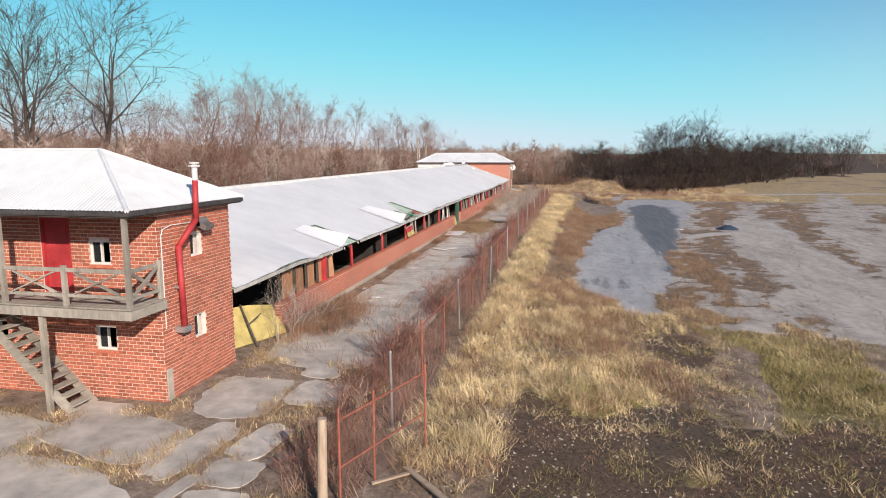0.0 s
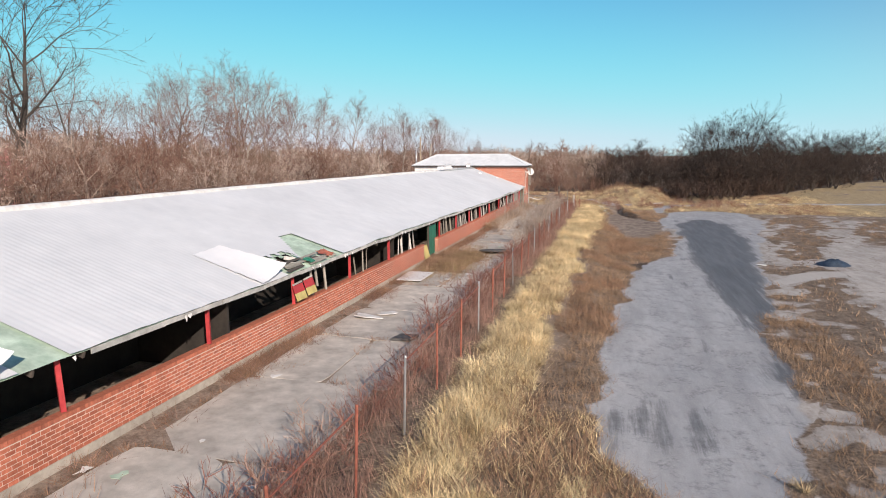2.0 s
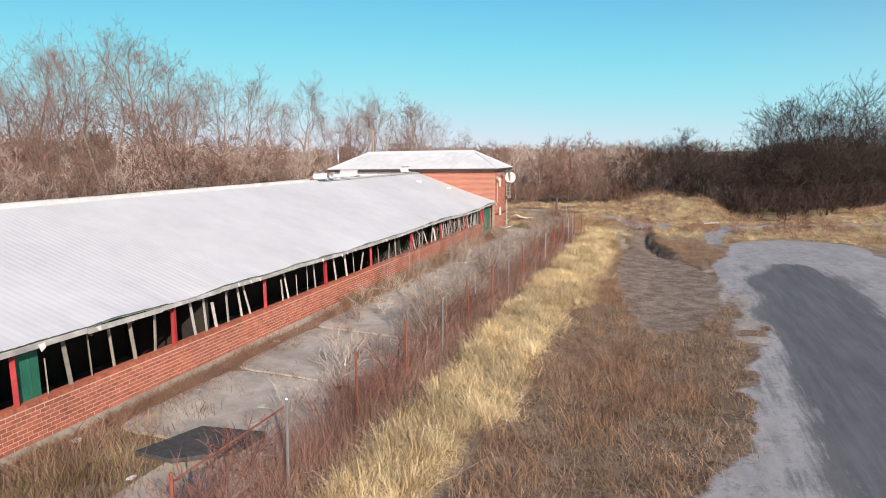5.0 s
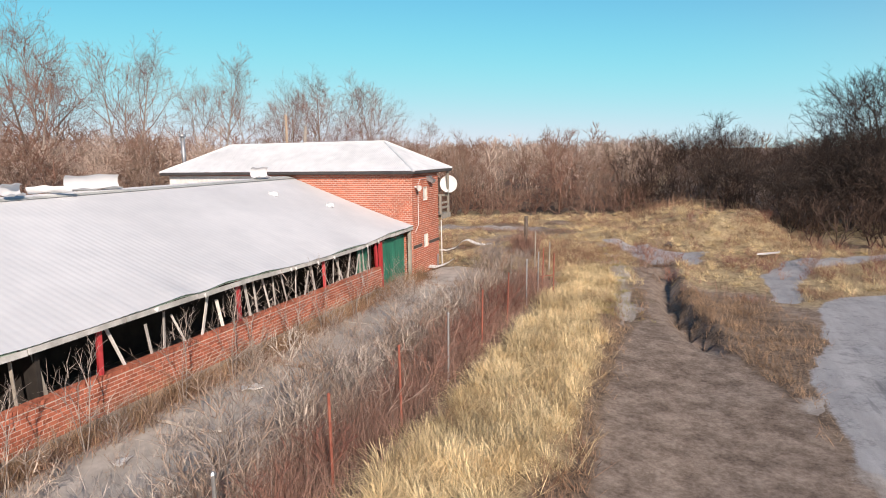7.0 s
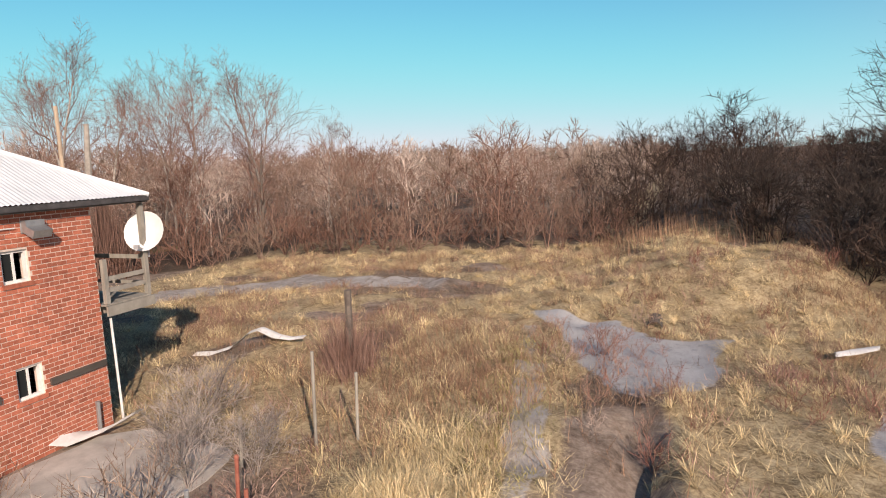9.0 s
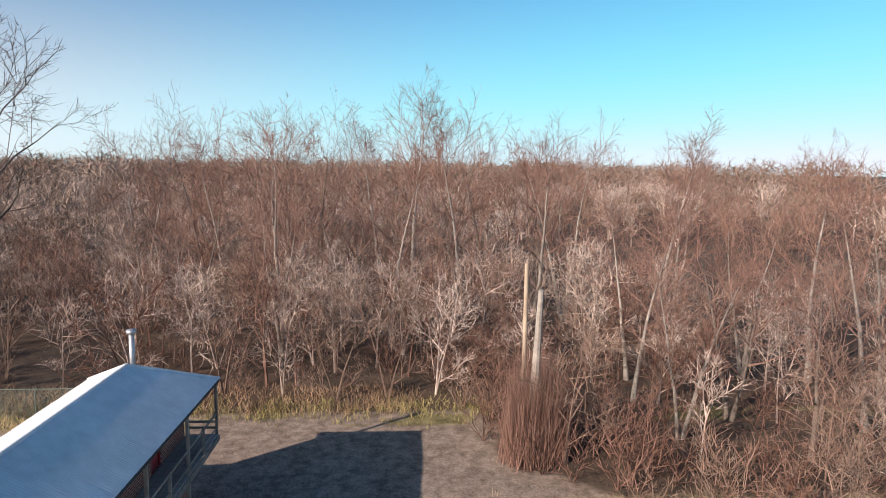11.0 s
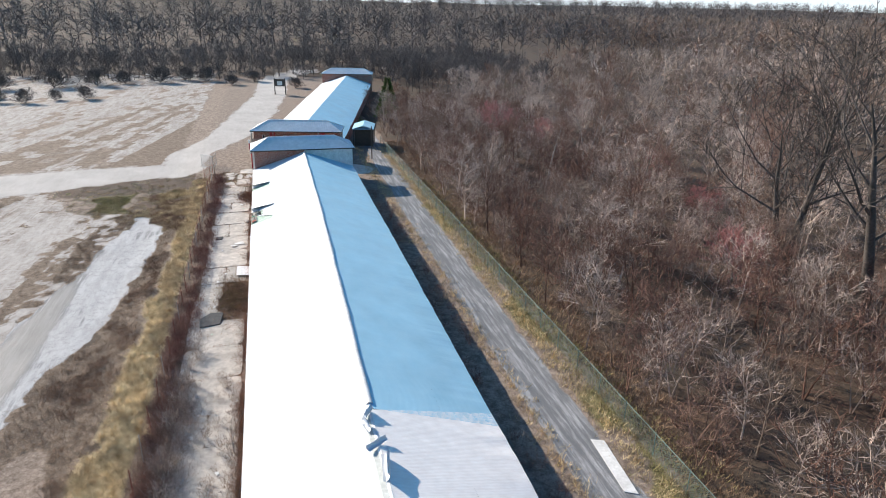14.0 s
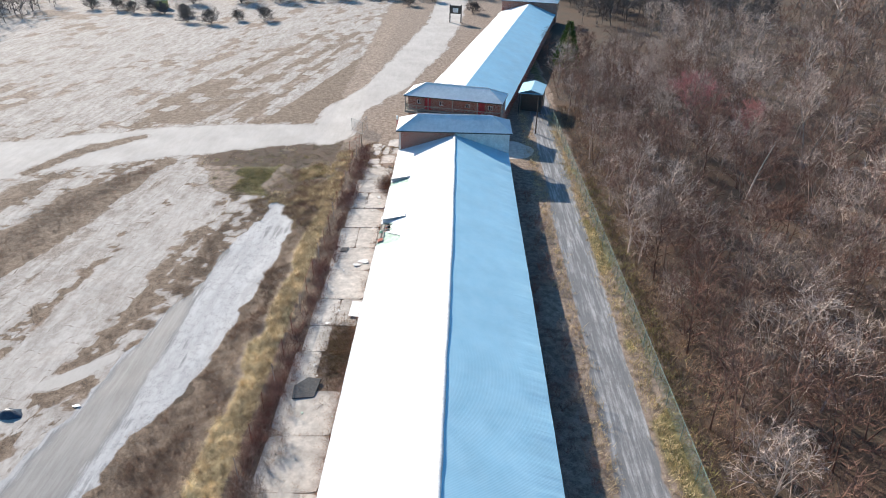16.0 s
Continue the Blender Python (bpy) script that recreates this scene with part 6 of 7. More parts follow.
    def emit(self, lev, pts, W, n, last, twig, r):
        store = self.trunk if lev == 0 else self.crown
        for k in range(n):
            a, b = pts[:, k], pts[:, k + 1]
            taper = 0.88 if lev == 0 else 0.8
            w0, w1 = np.maximum(W * (1 - taper * k / n), twig * 0.7), np.maximum(W * (1 - taper * (k + 1) / n), twig * 0.5)
            if lev == 0 and k == 0:
                w0 = w0 * 1.25
            d = b - a
            d = d / (np.linalg.norm(d, axis=1, keepdims=True) + 1e-9)
            c = len(a)
            if lev == 0 or (self.solid and lev <= 2):
                m = (8 if self.solid else 4) if lev == 0 else 5 if lev == 1 else 3
                s = np.cross(d, [0.31, 0.87, 0.37])
                s /= np.linalg.norm(s, axis=1, keepdims=True)
                t = np.cross(d, s)
                q = 2 * math.pi * np.arange(m) / m
                ring = np.cos(q)[None, :, None] * s[:, None] + np.sin(q)[None, :, None] * t[:, None]
                V = np.concatenate([a[:, None] + ring * w0[:, None, None] / 2, b[:, None] + ring * w1[:, None, None] / 2], 1)
                i = np.arange(m)
                j = (i + 1) % m
                F = np.concatenate([np.stack([i, j, m + j], -1), np.stack([i, m + j, m + i], -1)])
                store[0].append(V.reshape(-1, 3))
                store[1].append((F[None] + (np.arange(c) * 2 * m)[:, None, None]).reshape(-1, 3))
                continue
            side = np.cross(d, r.uniform(-1, 1, d.shape))
            side /= np.linalg.norm(side, axis=1, keepdims=True) + 1e-9
            if last:
                V = np.stack([a - side * twig / 2, a + side * twig / 2, b], 1)
                F = np.array([[0, 1, 2]])
            else:
                V = np.stack([a - side * w0[:, None] / 2, a + side * w0[:, None] / 2, b + side * w1[:, None] / 2, b - side * w1[:, None] / 2], 1)
                F = np.array([[0, 1, 2], [0, 2, 3]])
            store[0].append(V.reshape(-1, 3))
            store[1].append((F[None] + (np.arange(c) * V.shape[1])[:, None, None]).reshape(-1, 3))

    def arrays(self):
        return np.concatenate([self.tv, self.cv]), np.concatenate([self.tf, self.cf + len(self.tv)])


def tree_thing(name, plant, trunk_mat, crown_mat, label, category, group, at):
    ob = thing(name, at, label, category, group)
    b = Build()
    b.v, b.f = plant.tv, plant.tf
    stem = part("trunk", b, trunk_mat, ob, smooth=True)
    if not plant.solid:
        stem["kind"] = "stuff"
    b = Build()
    b.v, b.f = plant.cv, plant.cf
    part("crown", b, crown_mat, ob)
    return ob


def spot(x, y, s=1.0, turn=0.0):
    return pose(x, y, gz(x, y) - 0.1, 0, 0, turn) @ Matrix.Scale(s, 4)


def place(ob, x, y, s, turn):
    c = copy_thing(ob, pose(x, y, gz(x, y) - 0.1, 0, 0, turn))
    c.scale = (s, s, s)
    return c


tree_thing("bare_tree", Grown(5, 27.5, 10.0, 0.40, (10, 6, 6, 4), 0.62, 0.055, 1, True, 50, 0.24, 0.24, 1.2), M["dark_bark"], M["dark_bark"], "huge bare tree with dark spreading limbs above the woods", "tree", "tall bare trees", spot(-62.5, 74.5, 1.0, 20))
tree_thing("bare_tree", Grown(15, 27.0, 8.5, 0.40, (8, 6, 5, 4), 0.48, 0.055, 3, True, 48, 0.24, 0.15, 1.2), M["dark_bark"], M["dark_bark"], "huge bare tree of three dark stems above the woods", "tree", "tall bare trees", spot(-63.2, 64.0, 1.0, 170))
tall_a = tree_thing("bare_tree", Grown(2, 20.5, 5.4, 0.36, (11, 6, 6, 4), 0.27, 0.030, 1, True, 54, 0.2, twig_len=0.8), M["pale_bark"], M["twig_red"], "tall slender bare tree with pale trunk and fine twigs", "tree", "tall bare trees", spot(-58.4, 114.2, 1.2, 0))
tall_b = tree_thing("bare_tree", Grown(3, 19.5, 6.6, 0.34, (8, 6, 5, 4), 0.28, 0.030, 2, True, 56, 0.16, 0.2, 0.8), M["bark"], M["twig_red"], "tall forked bare tree with brown twigs", "tree", "tall bare trees", spot(-70, 92, 1.2, 60))
tall_c = tree_thing("bare_tree", Grown(4, 17.5, 5.2, 0.30, (8, 6, 5, 4), 0.22, 0.030, 2, True, 50, 0.2, 0.16, 0.8), M["pale_bark"], M["twig_red"], "upright bare tree with narrow crown and pale trunk", "tree", "tall bare trees", spot(-53, 103, 1.2, 0))
tr = random.Random(21)
for x, y, s in ((-58.2, 118.2, 1.05), (-63, 122, 1.15), (-66, 104, 1.1), (-57, 128, 1.15), (-52, 124, 0.95), (-48, 133, 1.0), (-61, 96, 0.9), (-72, 84, 1.15), (-80, 100, 1.2), (-75, 118, 1.1), (-45, 142, 0.95), (-39, 140, 0.9), (-52, 96, 0.8), (-56, 108, 0.95), (-50, 112, 0.85), (-66, 111, 1.0), (-84, 120, 1.1), (-47, 104, 0.75), (-70, 130, 1.05), (-40, 128, 0.7), (-56, 138, 1.0), (-90, 90, 1.2), (-95, 108, 1.2), (-36, 127, 0.72), (-33, 131.5, 0.8), (-30.5, 127.5, 0.66), (-40, 136, 0.85), (-31, 138, 0.8), (-28, 133, 0.6), (-35, 142, 0.85), (-25, 138, 0.55), (-61, 40, 0.8), (-75, 45, 0.9), (-52, 30, 0.7), (-66, 15, 0.8), (-90, 30, 0.9), (-85, 60, 0.9), (-60.5, 102, 1.0), (-44, 118, 0.7), (-64, 90, 0.9)):
    place(tr.choice((tall_a, tall_b, tall_c)), x, y, s * tr.uniform(0.92, 1.08), tr.uniform(0, 360))
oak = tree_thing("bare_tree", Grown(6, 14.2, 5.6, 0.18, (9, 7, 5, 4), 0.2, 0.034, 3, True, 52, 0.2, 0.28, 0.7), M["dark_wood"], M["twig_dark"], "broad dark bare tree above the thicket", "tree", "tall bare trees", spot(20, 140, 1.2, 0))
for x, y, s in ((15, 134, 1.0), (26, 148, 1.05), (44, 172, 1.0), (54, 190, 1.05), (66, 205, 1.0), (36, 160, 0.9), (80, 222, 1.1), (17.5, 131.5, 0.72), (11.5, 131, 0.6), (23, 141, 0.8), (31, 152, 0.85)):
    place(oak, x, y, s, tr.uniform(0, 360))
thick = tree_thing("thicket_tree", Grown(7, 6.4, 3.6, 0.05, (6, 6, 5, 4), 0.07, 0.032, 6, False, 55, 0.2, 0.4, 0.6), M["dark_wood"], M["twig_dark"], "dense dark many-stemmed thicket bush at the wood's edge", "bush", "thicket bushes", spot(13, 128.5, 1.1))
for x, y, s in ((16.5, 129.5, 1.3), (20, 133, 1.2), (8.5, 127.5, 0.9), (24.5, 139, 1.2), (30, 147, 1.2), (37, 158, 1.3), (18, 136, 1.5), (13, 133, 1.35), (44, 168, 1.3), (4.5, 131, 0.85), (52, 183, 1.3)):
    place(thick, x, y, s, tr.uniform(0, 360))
budding = tree_thing("budding_tree", Grown(8, 9.5, 4.0, 0.2, (8, 7, 6, 5), 0.14, 0.036, 2, True, 50, 0.25, 0.2, 0.5), M["bark"], M["twig_bud"], "bare tree flushed with pink-red buds", "tree", "budding trees", spot(-55, 1, 1.1, 0))
for x, y, s in ((-55.8, 66.2, 0.85), (-61, 6, 0.8), (-70, 30, 0.7), (-64, 50, 0.75)):
    place(budding, x, y, s, tr.uniform(0, 360))

# ---- the woods: many small bare trees in one mass ----


def woods(name, kinds, zones, mat, label, seed, hues=(0.0, 1.0), category="trees"):
    """Zones: (x0, x1, y0, y1, spacing, least and greatest size, test). Each tree has a tint of its own within hues."""
    r = np.random.RandomState(seed)
    VV, FF, TT, base = [], [], [], 0
    for x0, x1, y0, y1, step, smin, smax, test in zones:
        nxs, nys = int((x1 - x0) / step), int((y1 - y0) / step)
        for i in range(nxs):
            for j in range(nys):
                x = x0 + (i + r.uniform(0.05, 0.95)) * step
                y = y0 + (j + r.uniform(0.05, 0.95)) * step
                k, s, a, hue = r.randint(len(kinds)), r.uniform(smin, smax), r.uniform(0, 6.283), r.uniform(*hues)
                if not test(x, y):
                    continue
                V, F = kinds[k]
                c, q = math.cos(a) * s, math.sin(a) * s
                W = np.stack([V[:, 0] * c - V[:, 1] * q + x, V[:, 0] * q + V[:, 1] * c + y, V[:, 2] * s * r.uniform(0.85, 1.15) + gz(x, y) - 0.1], -1)
                VV.append(W.astype(np.float32))
                FF.append(F + base)
                TT.append(np.full(len(V), hue, np.float32))
                base += len(V)
    me = mesh_of(name, np.concatenate(VV), np.concatenate(FF), mat)
    me.attributes.new("tint", "FLOAT", "POINT").data.foreach_set("value", np.concatenate(TT))
    return tagged(new(name, me), label, category, kind="stuff")


full = [Grown(30 + k, 8.0, 2.8, 0.14, (8, 5, 5, 3) if k % 2 else (5, 5, 4, 4), 0.075, 0.032, 1 + (k % 2 == 0), False, 56, 0.24, 0.26, 0.62).arrays() for k in range(8)]
grove = [Grown(130 + k, 8.4, 3.0, 0.14, (8, 5, 4, 2), 0.07, 0.055, 1 + k % 2 * 0, False, 56, 0.24, 0.26, 0.8).arrays() for k in range(6)]
slim = [Grown(40 + k, 9.0, 2.2, 0.30, (9, 4, 3, 3), 0.07, 0.048, 1, False, 44, 0.3, twig_len=0.6).arrays() for k in range(4)]
bushy = [Grown(50 + k, 3.6, 1.9, 0.05, (4, 3, 3), 0.03, 0.034, 4, False, 50, 0.25, 0.4, 0.6).arrays() for k in range(5)]
plain = [Grown(60 + k, 9.0, 3.2, 0.16, (8, 5, 5), 0.10, 0.085, 1 + k % 2, False, 54, 0.2, 0.2, 0.9).arrays() for k in range(6)]
mass = [Grown(80 + k, 8.0, 3.6, 0.12, (7, 4, 3), 0.09, 0.10, 1, False, 58, 0.15, 0.24, 1.1).arrays() for k in range(6)]
west = lambda x, y: x < -36.2 - 0.9 * math.sin(y / 7) and math.hypot(x + 40.5, y + 34) > 4.5 and math.hypot(x + 55, y - 1) > 4 and fbm(np.array(x / 9), np.array(y / 9), 151) < 0.66
north = lambda x, y: y > float(wood_edge(x)) + 1.5 * math.sin(x / 2.3)
deep = lambda x, y: y > float(wood_edge(x)) + 6
rim = lambda d: (lambda x, y: north(x, y) and y < float(wood_edge(x)) + d)
woods("bare_woodland", full, [(-64, -36, -44, 118, 3.1, 0.7, 1.2, west)], M["woodland"], "winter woodland of grey and reddish-brown bare trees", 12)
woods("bare_woodland", grove + slim, [(-108, -64, -75, 135, 4.4, 0.75, 1.25, west), (-64, -38, 118, 135, 3.6, 0.7, 1.05, west)], M["woodland"], "deeper winter woodland of grey and brown bare trees", 17, (0.3, 1.0))
woods("bare_saplings", full[:5] + bushy, [(-50, -2, 116, 152, 3.0, 0.6, 0.95, rim(16))], M["woodland"], "dense thicket of bare reddish-brown saplings and young trees", 1, (0.0, 0.55))
woods("bare_woodland", full + slim, [(-60, -2, 126, 180, 4.4, 0.66, 0.92, deep)], M["woodland"], "dense winter woodland of bare grey-brown trees", 2, (0.2, 1.0))
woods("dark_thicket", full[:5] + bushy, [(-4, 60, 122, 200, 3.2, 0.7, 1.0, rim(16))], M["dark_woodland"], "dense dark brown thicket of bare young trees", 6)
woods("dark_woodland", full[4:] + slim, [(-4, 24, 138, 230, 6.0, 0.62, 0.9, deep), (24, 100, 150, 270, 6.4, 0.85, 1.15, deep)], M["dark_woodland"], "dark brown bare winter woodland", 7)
woods("undergrowth", bushy, [(-46, -35.2, -40, 117, 2.9, 0.35, 0.8, west), (-50, 0, 112, 150, 1.8, 0.4, 1.0, lambda x, y: -1 < y - float(wood_edge(x)) < 7)], M["woodland"], "tangled reddish-brown undergrowth at the wood's edge", 5, (0.0, 0.5))
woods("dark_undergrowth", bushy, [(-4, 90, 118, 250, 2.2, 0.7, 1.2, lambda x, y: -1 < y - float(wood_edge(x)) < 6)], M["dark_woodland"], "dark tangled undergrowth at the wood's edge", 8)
woods("distant_woodland", plain, [(-210, -105, -130, 60, 8.8, 1.15, 1.6, lambda x, y: True), (-210, -105, 60, 240, 9.0, 1.0, 1.4, lambda x, y: True), (-110, 0, 178, 330, 8.4, 0.85, 1.1, deep)], M["woodland"], "distant bare winter woods reaching the horizon", 3, (0.3, 0.95))
woods("distant_dark_woodland", grove, [(-105, 190, -190, -112, 8.6, 1.0, 1.5, lambda x, y: y < -124 + 0.1 * (x + 30) or x < -45), (-105, -40, -112, -75, 6.4, 0.9, 1.3, lambda x, y: x < -50), (24, 130, 190, 280, 14, 0.9, 1.2, deep)], M["twig_far"], "dark bare woods beyond the old lot", 9)
woods("far_thicket", plain, [(-60, 190, -158, -120, 7.0, 0.7, 1.15, lambda x, y: y < -122 + 0.1 * (x + 30) or x < -45), (-105, -45, -150, -80, 7.0, 0.8, 1.3, lambda x, y: x < -52)], M["twig_far"], "dense dark wood edge beyond the old lot", 23)
woods("far_brush", mass, [(94, 150, -98, -60, 4.6, 0.7, 1.1, lambda x, y: x > 96 + 0.3 * (y + 60)), (-30, 150, -134, -112, 5.0, 0.35, 0.7, lambda x, y: -116 > y - 0.1 * (x + 30) > -130 and abs(x + 17) > 7)], M["twig_far"], "dark brush at the foot of the far wood", 24)
woods("far_hill_woods", mass, [(-300, 500, -420, -190, 18, 1.9, 2.5, lambda x, y: True), (-1000, 680, -1000, -420, 30, 2.4, 3.0, lambda x, y: True)], M["twig_far"], "far bare woods on the low hills", 4)
woods("far_flat_woods", mass, [(-480, -205, -420, 350, 16, 2.0, 2.6, lambda x, y: True), (-1000, -480, -420, 500, 30, 2.6, 3.3, lambda x, y: True), (-260, 320, 320, 470, 20, 1.2, 1.6, lambda x, y: True)], M["woodland"], "far grey-brown woods on the level land", 14, (0.35, 0.7))

tangle = lambda low: (lambda x, y: fbm(np.array(x / 0.9), np.array(y / 2.4), 121) > low + 0.10 * (x < -6.0))
woods("brambles", bushy, [(-6.7, -4.9, 12, 64, 0.62, 0.20, 0.42, tangle(0.40))], M["bramble_stems"], "tangled red-brown brambles grown through the rusty fence", 61, category="bramble")
woods("brambles", bushy, [(-5.6, -4.8, 64, 102, 0.6, 0.24, 0.50, tangle(0.36))], M["bramble_stems"], "tall russet brambles over the fence", 64, category="bramble")
woods("dead_scrub", bushy, [(-7.2, -5.5, 64, 102, 0.6, 0.24, 0.50, tangle(0.34))], M["scrub"], "tangled grey-brown dead scrub beside the fence", 65, category="weeds")
woods("brambles", bushy, [(-28.4, -25.6, 24, 92, 0.9, 0.16, 0.36, lambda x, y: fbm(np.array(x), np.array(y / 3), 124) > 0.5)], M["bramble_stems"], "low tangled stems along the barn's rear wall", 62, category="bramble")

woods("russet_weeds", bushy, [(-3, 16, 106, 124, 0.95, 0.14, 0.30, lambda x, y: y < float(wood_edge(x)) + 1 and fbm(np.array(x / 2.0), np.array(y / 2.0), 131) > 0.52)], M["bramble_stems"], "low russet dead weeds in the rough grass", 66, category="weeds")
woods("dead_scrub", bushy, [(-10.2, -6.2, 70, 99, 0.95, 0.14, 0.40, lambda x, y: fbm(np.array(x / 1.2), np.array(y / 2.2), 127) > 0.46)], M["scrub"], "grey and tan dead stems spreading over the yard", 63, category="weeds")

# evergreen by the second barn and bushes by the lot's far edge
ev = thing("evergreen_tree", spot(-40.5, -35, 1.0), "yellow-green evergreen tree beside the second barn", "tree")
b = Build().tube((0, 0, -0.2), (0, 0, 8), 0.2, 0.04)
part("trunk", b, M["bark"], ev)
er = np.random.RandomState(9)
V, F = [], []
for k in range(2600):
    h = er.uniform(0.8, 9.5)
    rad = (9.9 - h) * 0.34 * er.uniform(0.5, 1.05)
    a = er.uniform(0, 6.283)
    p = np.array([rad * math.cos(a), rad * math.sin(a), h])
    e = np.array([math.cos(a), math.sin(a), er.uniform(-0.3, 0.5)]) * er.uniform(0.3, 0.7)
    s = np.cross(e, er.uniform(-1, 1, 3)) * 0.3
    i = len(V)
    V += [p - s, p + s, p + e]
    F.append((i, i + 1, i + 2))
b = Build()
b.v, b.f = np.array(V), np.array(F)
part("crown", b, M["evergreen"], ev)

shrub_a = tree_thing("bare_shrub", Grown(12, 1.9, 1.0, 0.1, (5, 4, 4), 0.016, 0.010, 5, False, 45, 0.25, 0.35, 0.3), M["twig_grey"], M["twig_grey"], "grey bare shrub growing through the cracked yard", "shrub", "bare shrubs", spot(-6.6, 22.5, 1.0))
shrub_b = tree_thing("bare_shrub", Grown(13, 2.4, 1.1, 0.15, (6, 4, 4), 0.018, 0.010, 4, False, 42, 0.3, 0.3, 0.35), M["twig_grey"], M["twig_grey"], "tall grey bare shrub beside the fence", "shrub", "bare shrubs", spot(-6.4, 73.5, 1.0))
sr = random.Random(31)
for x, y, s in ((-6.9, 24.8, 0.8), (-6.0, 26.8, 0.9), (-7.2, 20.5, 0.6), (-6.2, 31, 0.6), (-6.5, 71.2, 1.0), (-6.0, 76, 1.0), (-7.0, 78.5, 1.0), (-6.3, 80.5, 1.1), (-6.8, 83.2, 1.0), (-6.1, 85.5, 1.1), (-7.3, 87.0, 0.9), (-6.4, 89, 1.0), (-7.1, 91.5, 0.9), (-6.2, 93.5, 1.0), (-7.4, 82.0, 0.8), (-10.2, 23.0, 1.0), (-10.5, 22.3, 1.1), (-6.6, 69, 0.7), (-8.5, 92.8, 0.8), (-9.0, 95.0, 0.7), (-9.6, 90.5, 0.7), (-9.9, 86.5, 0.6), (-10.0, 82.0, 0.6), (-28.2, 62.0, 1.3), (-28.0, 46.0, 0.9), (-28.3, 53.5, 0.8), (-28.0, 36.0, 0.9)):
    place(sr.choice((shrub_a, shrub_b)), x, y, s, sr.uniform(0, 360))
sapling = tree_thing("bare_sapling", Grown(16, 2.7, 0.9, 0.3, (4, 3, 3), 0.016, 0.011, 3, False, 40, 0.35, 0.22, 0.35), M["twig_grey"], M["twig_grey"], "thin pale bare sapling leaning at the barn wall", "shrub", "bare shrubs", spot(-10.2, 84.2, 1.0))
for x, y, s in ((-10.3, 77.5, 0.8), (-10.1, 79.6, 0.9), (-10.3, 81.5, 1.0), (-10.0, 85.8, 1.1), (-10.3, 87.2, 1.0), (-10.2, 89.0, 1.0), (-10.3, 90.8, 1.05), (-10.0, 92.6, 1.0), (-10.3, 94.2, 0.9), (-9.8, 96.0, 0.8), (-10.7, 20.9, 1.0), (-10.4, 21.4, 0.8)):
    place(sapling, x, y, s, sr.uniform(0, 360))
pale = tree_thing("pale_bush", Grown(14, 3.2, 1.4, 0.1, (6, 5, 4, 3), 0.02, 0.014, 5, False, 42, 0.3, 0.3, 0.35), M["twig_grey"], M["twig_grey"], "pale bushy bare shrub at the end of the barn", "shrub", "bare shrubs", spot(-7.3, 102.2, 0.62))
place(pale, -6.4, 103.0, 0.55, 80)
place(pale, -8.2, 103.6, 0.7, 140)
bush = tree_thing("bare_bush", Grown(15, 5.0, 2.9, 0.04, (6, 5, 5, 3), 0.06, 0.06, 6, False, 52, 0.25, 0.45, 0.6), M["twig_far"], M["twig_far"], "rounded grey bare bush at the far edge of the lot", "bush", "bushes by the far lot", spot(33.2, -78.5, 0.9))
for x, y, s in ((40, -77.5, 0.7), (45.5, -73, 0.9), (52, -74, 0.8), (56, -82, 0.8), (62, -84, 0.7), (66.5, -86, 0.9), (71, -85, 0.8), (77, -88, 0.9), (84, -88, 0.8), (36, -107.5, 1.3), (19, -114, 1.3), (4.5, -117, 1.2), (-3.2, -104, 0.8), (29, -112, 1.0), (12, -119, 1.1), (47, -104, 1.4), (-10, -112, 0.9), (-22.5, -94, 0.8), (60, -100, 1.2)):
    place(bush, x, y, s, sr.uniform(0, 360))
snag = Build().tube((-29.0, 119.3, -0.2), (-28.9, 119.4, 4.0), 0.28, 0.22, n=9).tube((-28.9, 119.4, 4.0), (-28.6, 119.5, 8.6), 0.22, 0.13, n=9)
lone("dead_trunk", snag, M["pale_bark"], "tall broken dead trunk wrapped in dry vines", "tree")

# ---- dry grass and brambles ----


def blades(name, n, place_at, height, width, mat, label, seed, lean=0.5, category="grass", clump=6, spread=0.12):
    r = np.random.RandomState(seed)
    c = place_at(r, max(1, n // clump))
    P = np.repeat(c, clump, 0)
    m = len(P)
    P = P + r.normal(0, spread, (m, 2))
    h = r.uniform(height[0], height[1], m) * np.repeat(r.uniform(0.6, 1.2, len(c)), clump)
    a = r.uniform(0, 6.283, m)
    w = r.uniform(width[0], width[1], m)
    z = ground_z(P[:, 0], P[:, 1]) - 0.02
    ln = r.normal(0, lean, (m, 2)) * h[:, None] + np.array([-0.10, 0.06]) * h[:, None]
    A = np.stack([P[:, 0] - np.cos(a) * w, P[:, 1] - np.sin(a) * w, z], -1)
    B = np.stack([P[:, 0] + np.cos(a) * w, P[:, 1] + np.sin(a) * w, z], -1)
    T = np.stack([P[:, 0] + ln[:, 0], P[:, 1] + ln[:, 1], z + h], -1)
    V = np.stack([A, B, T], 1).reshape(-1, 3)
    F = np.arange(len(V)).reshape(-1, 3)
    return tagged(new(name, mesh_of(name, V, F, mat)), label, category, kind="stuff")


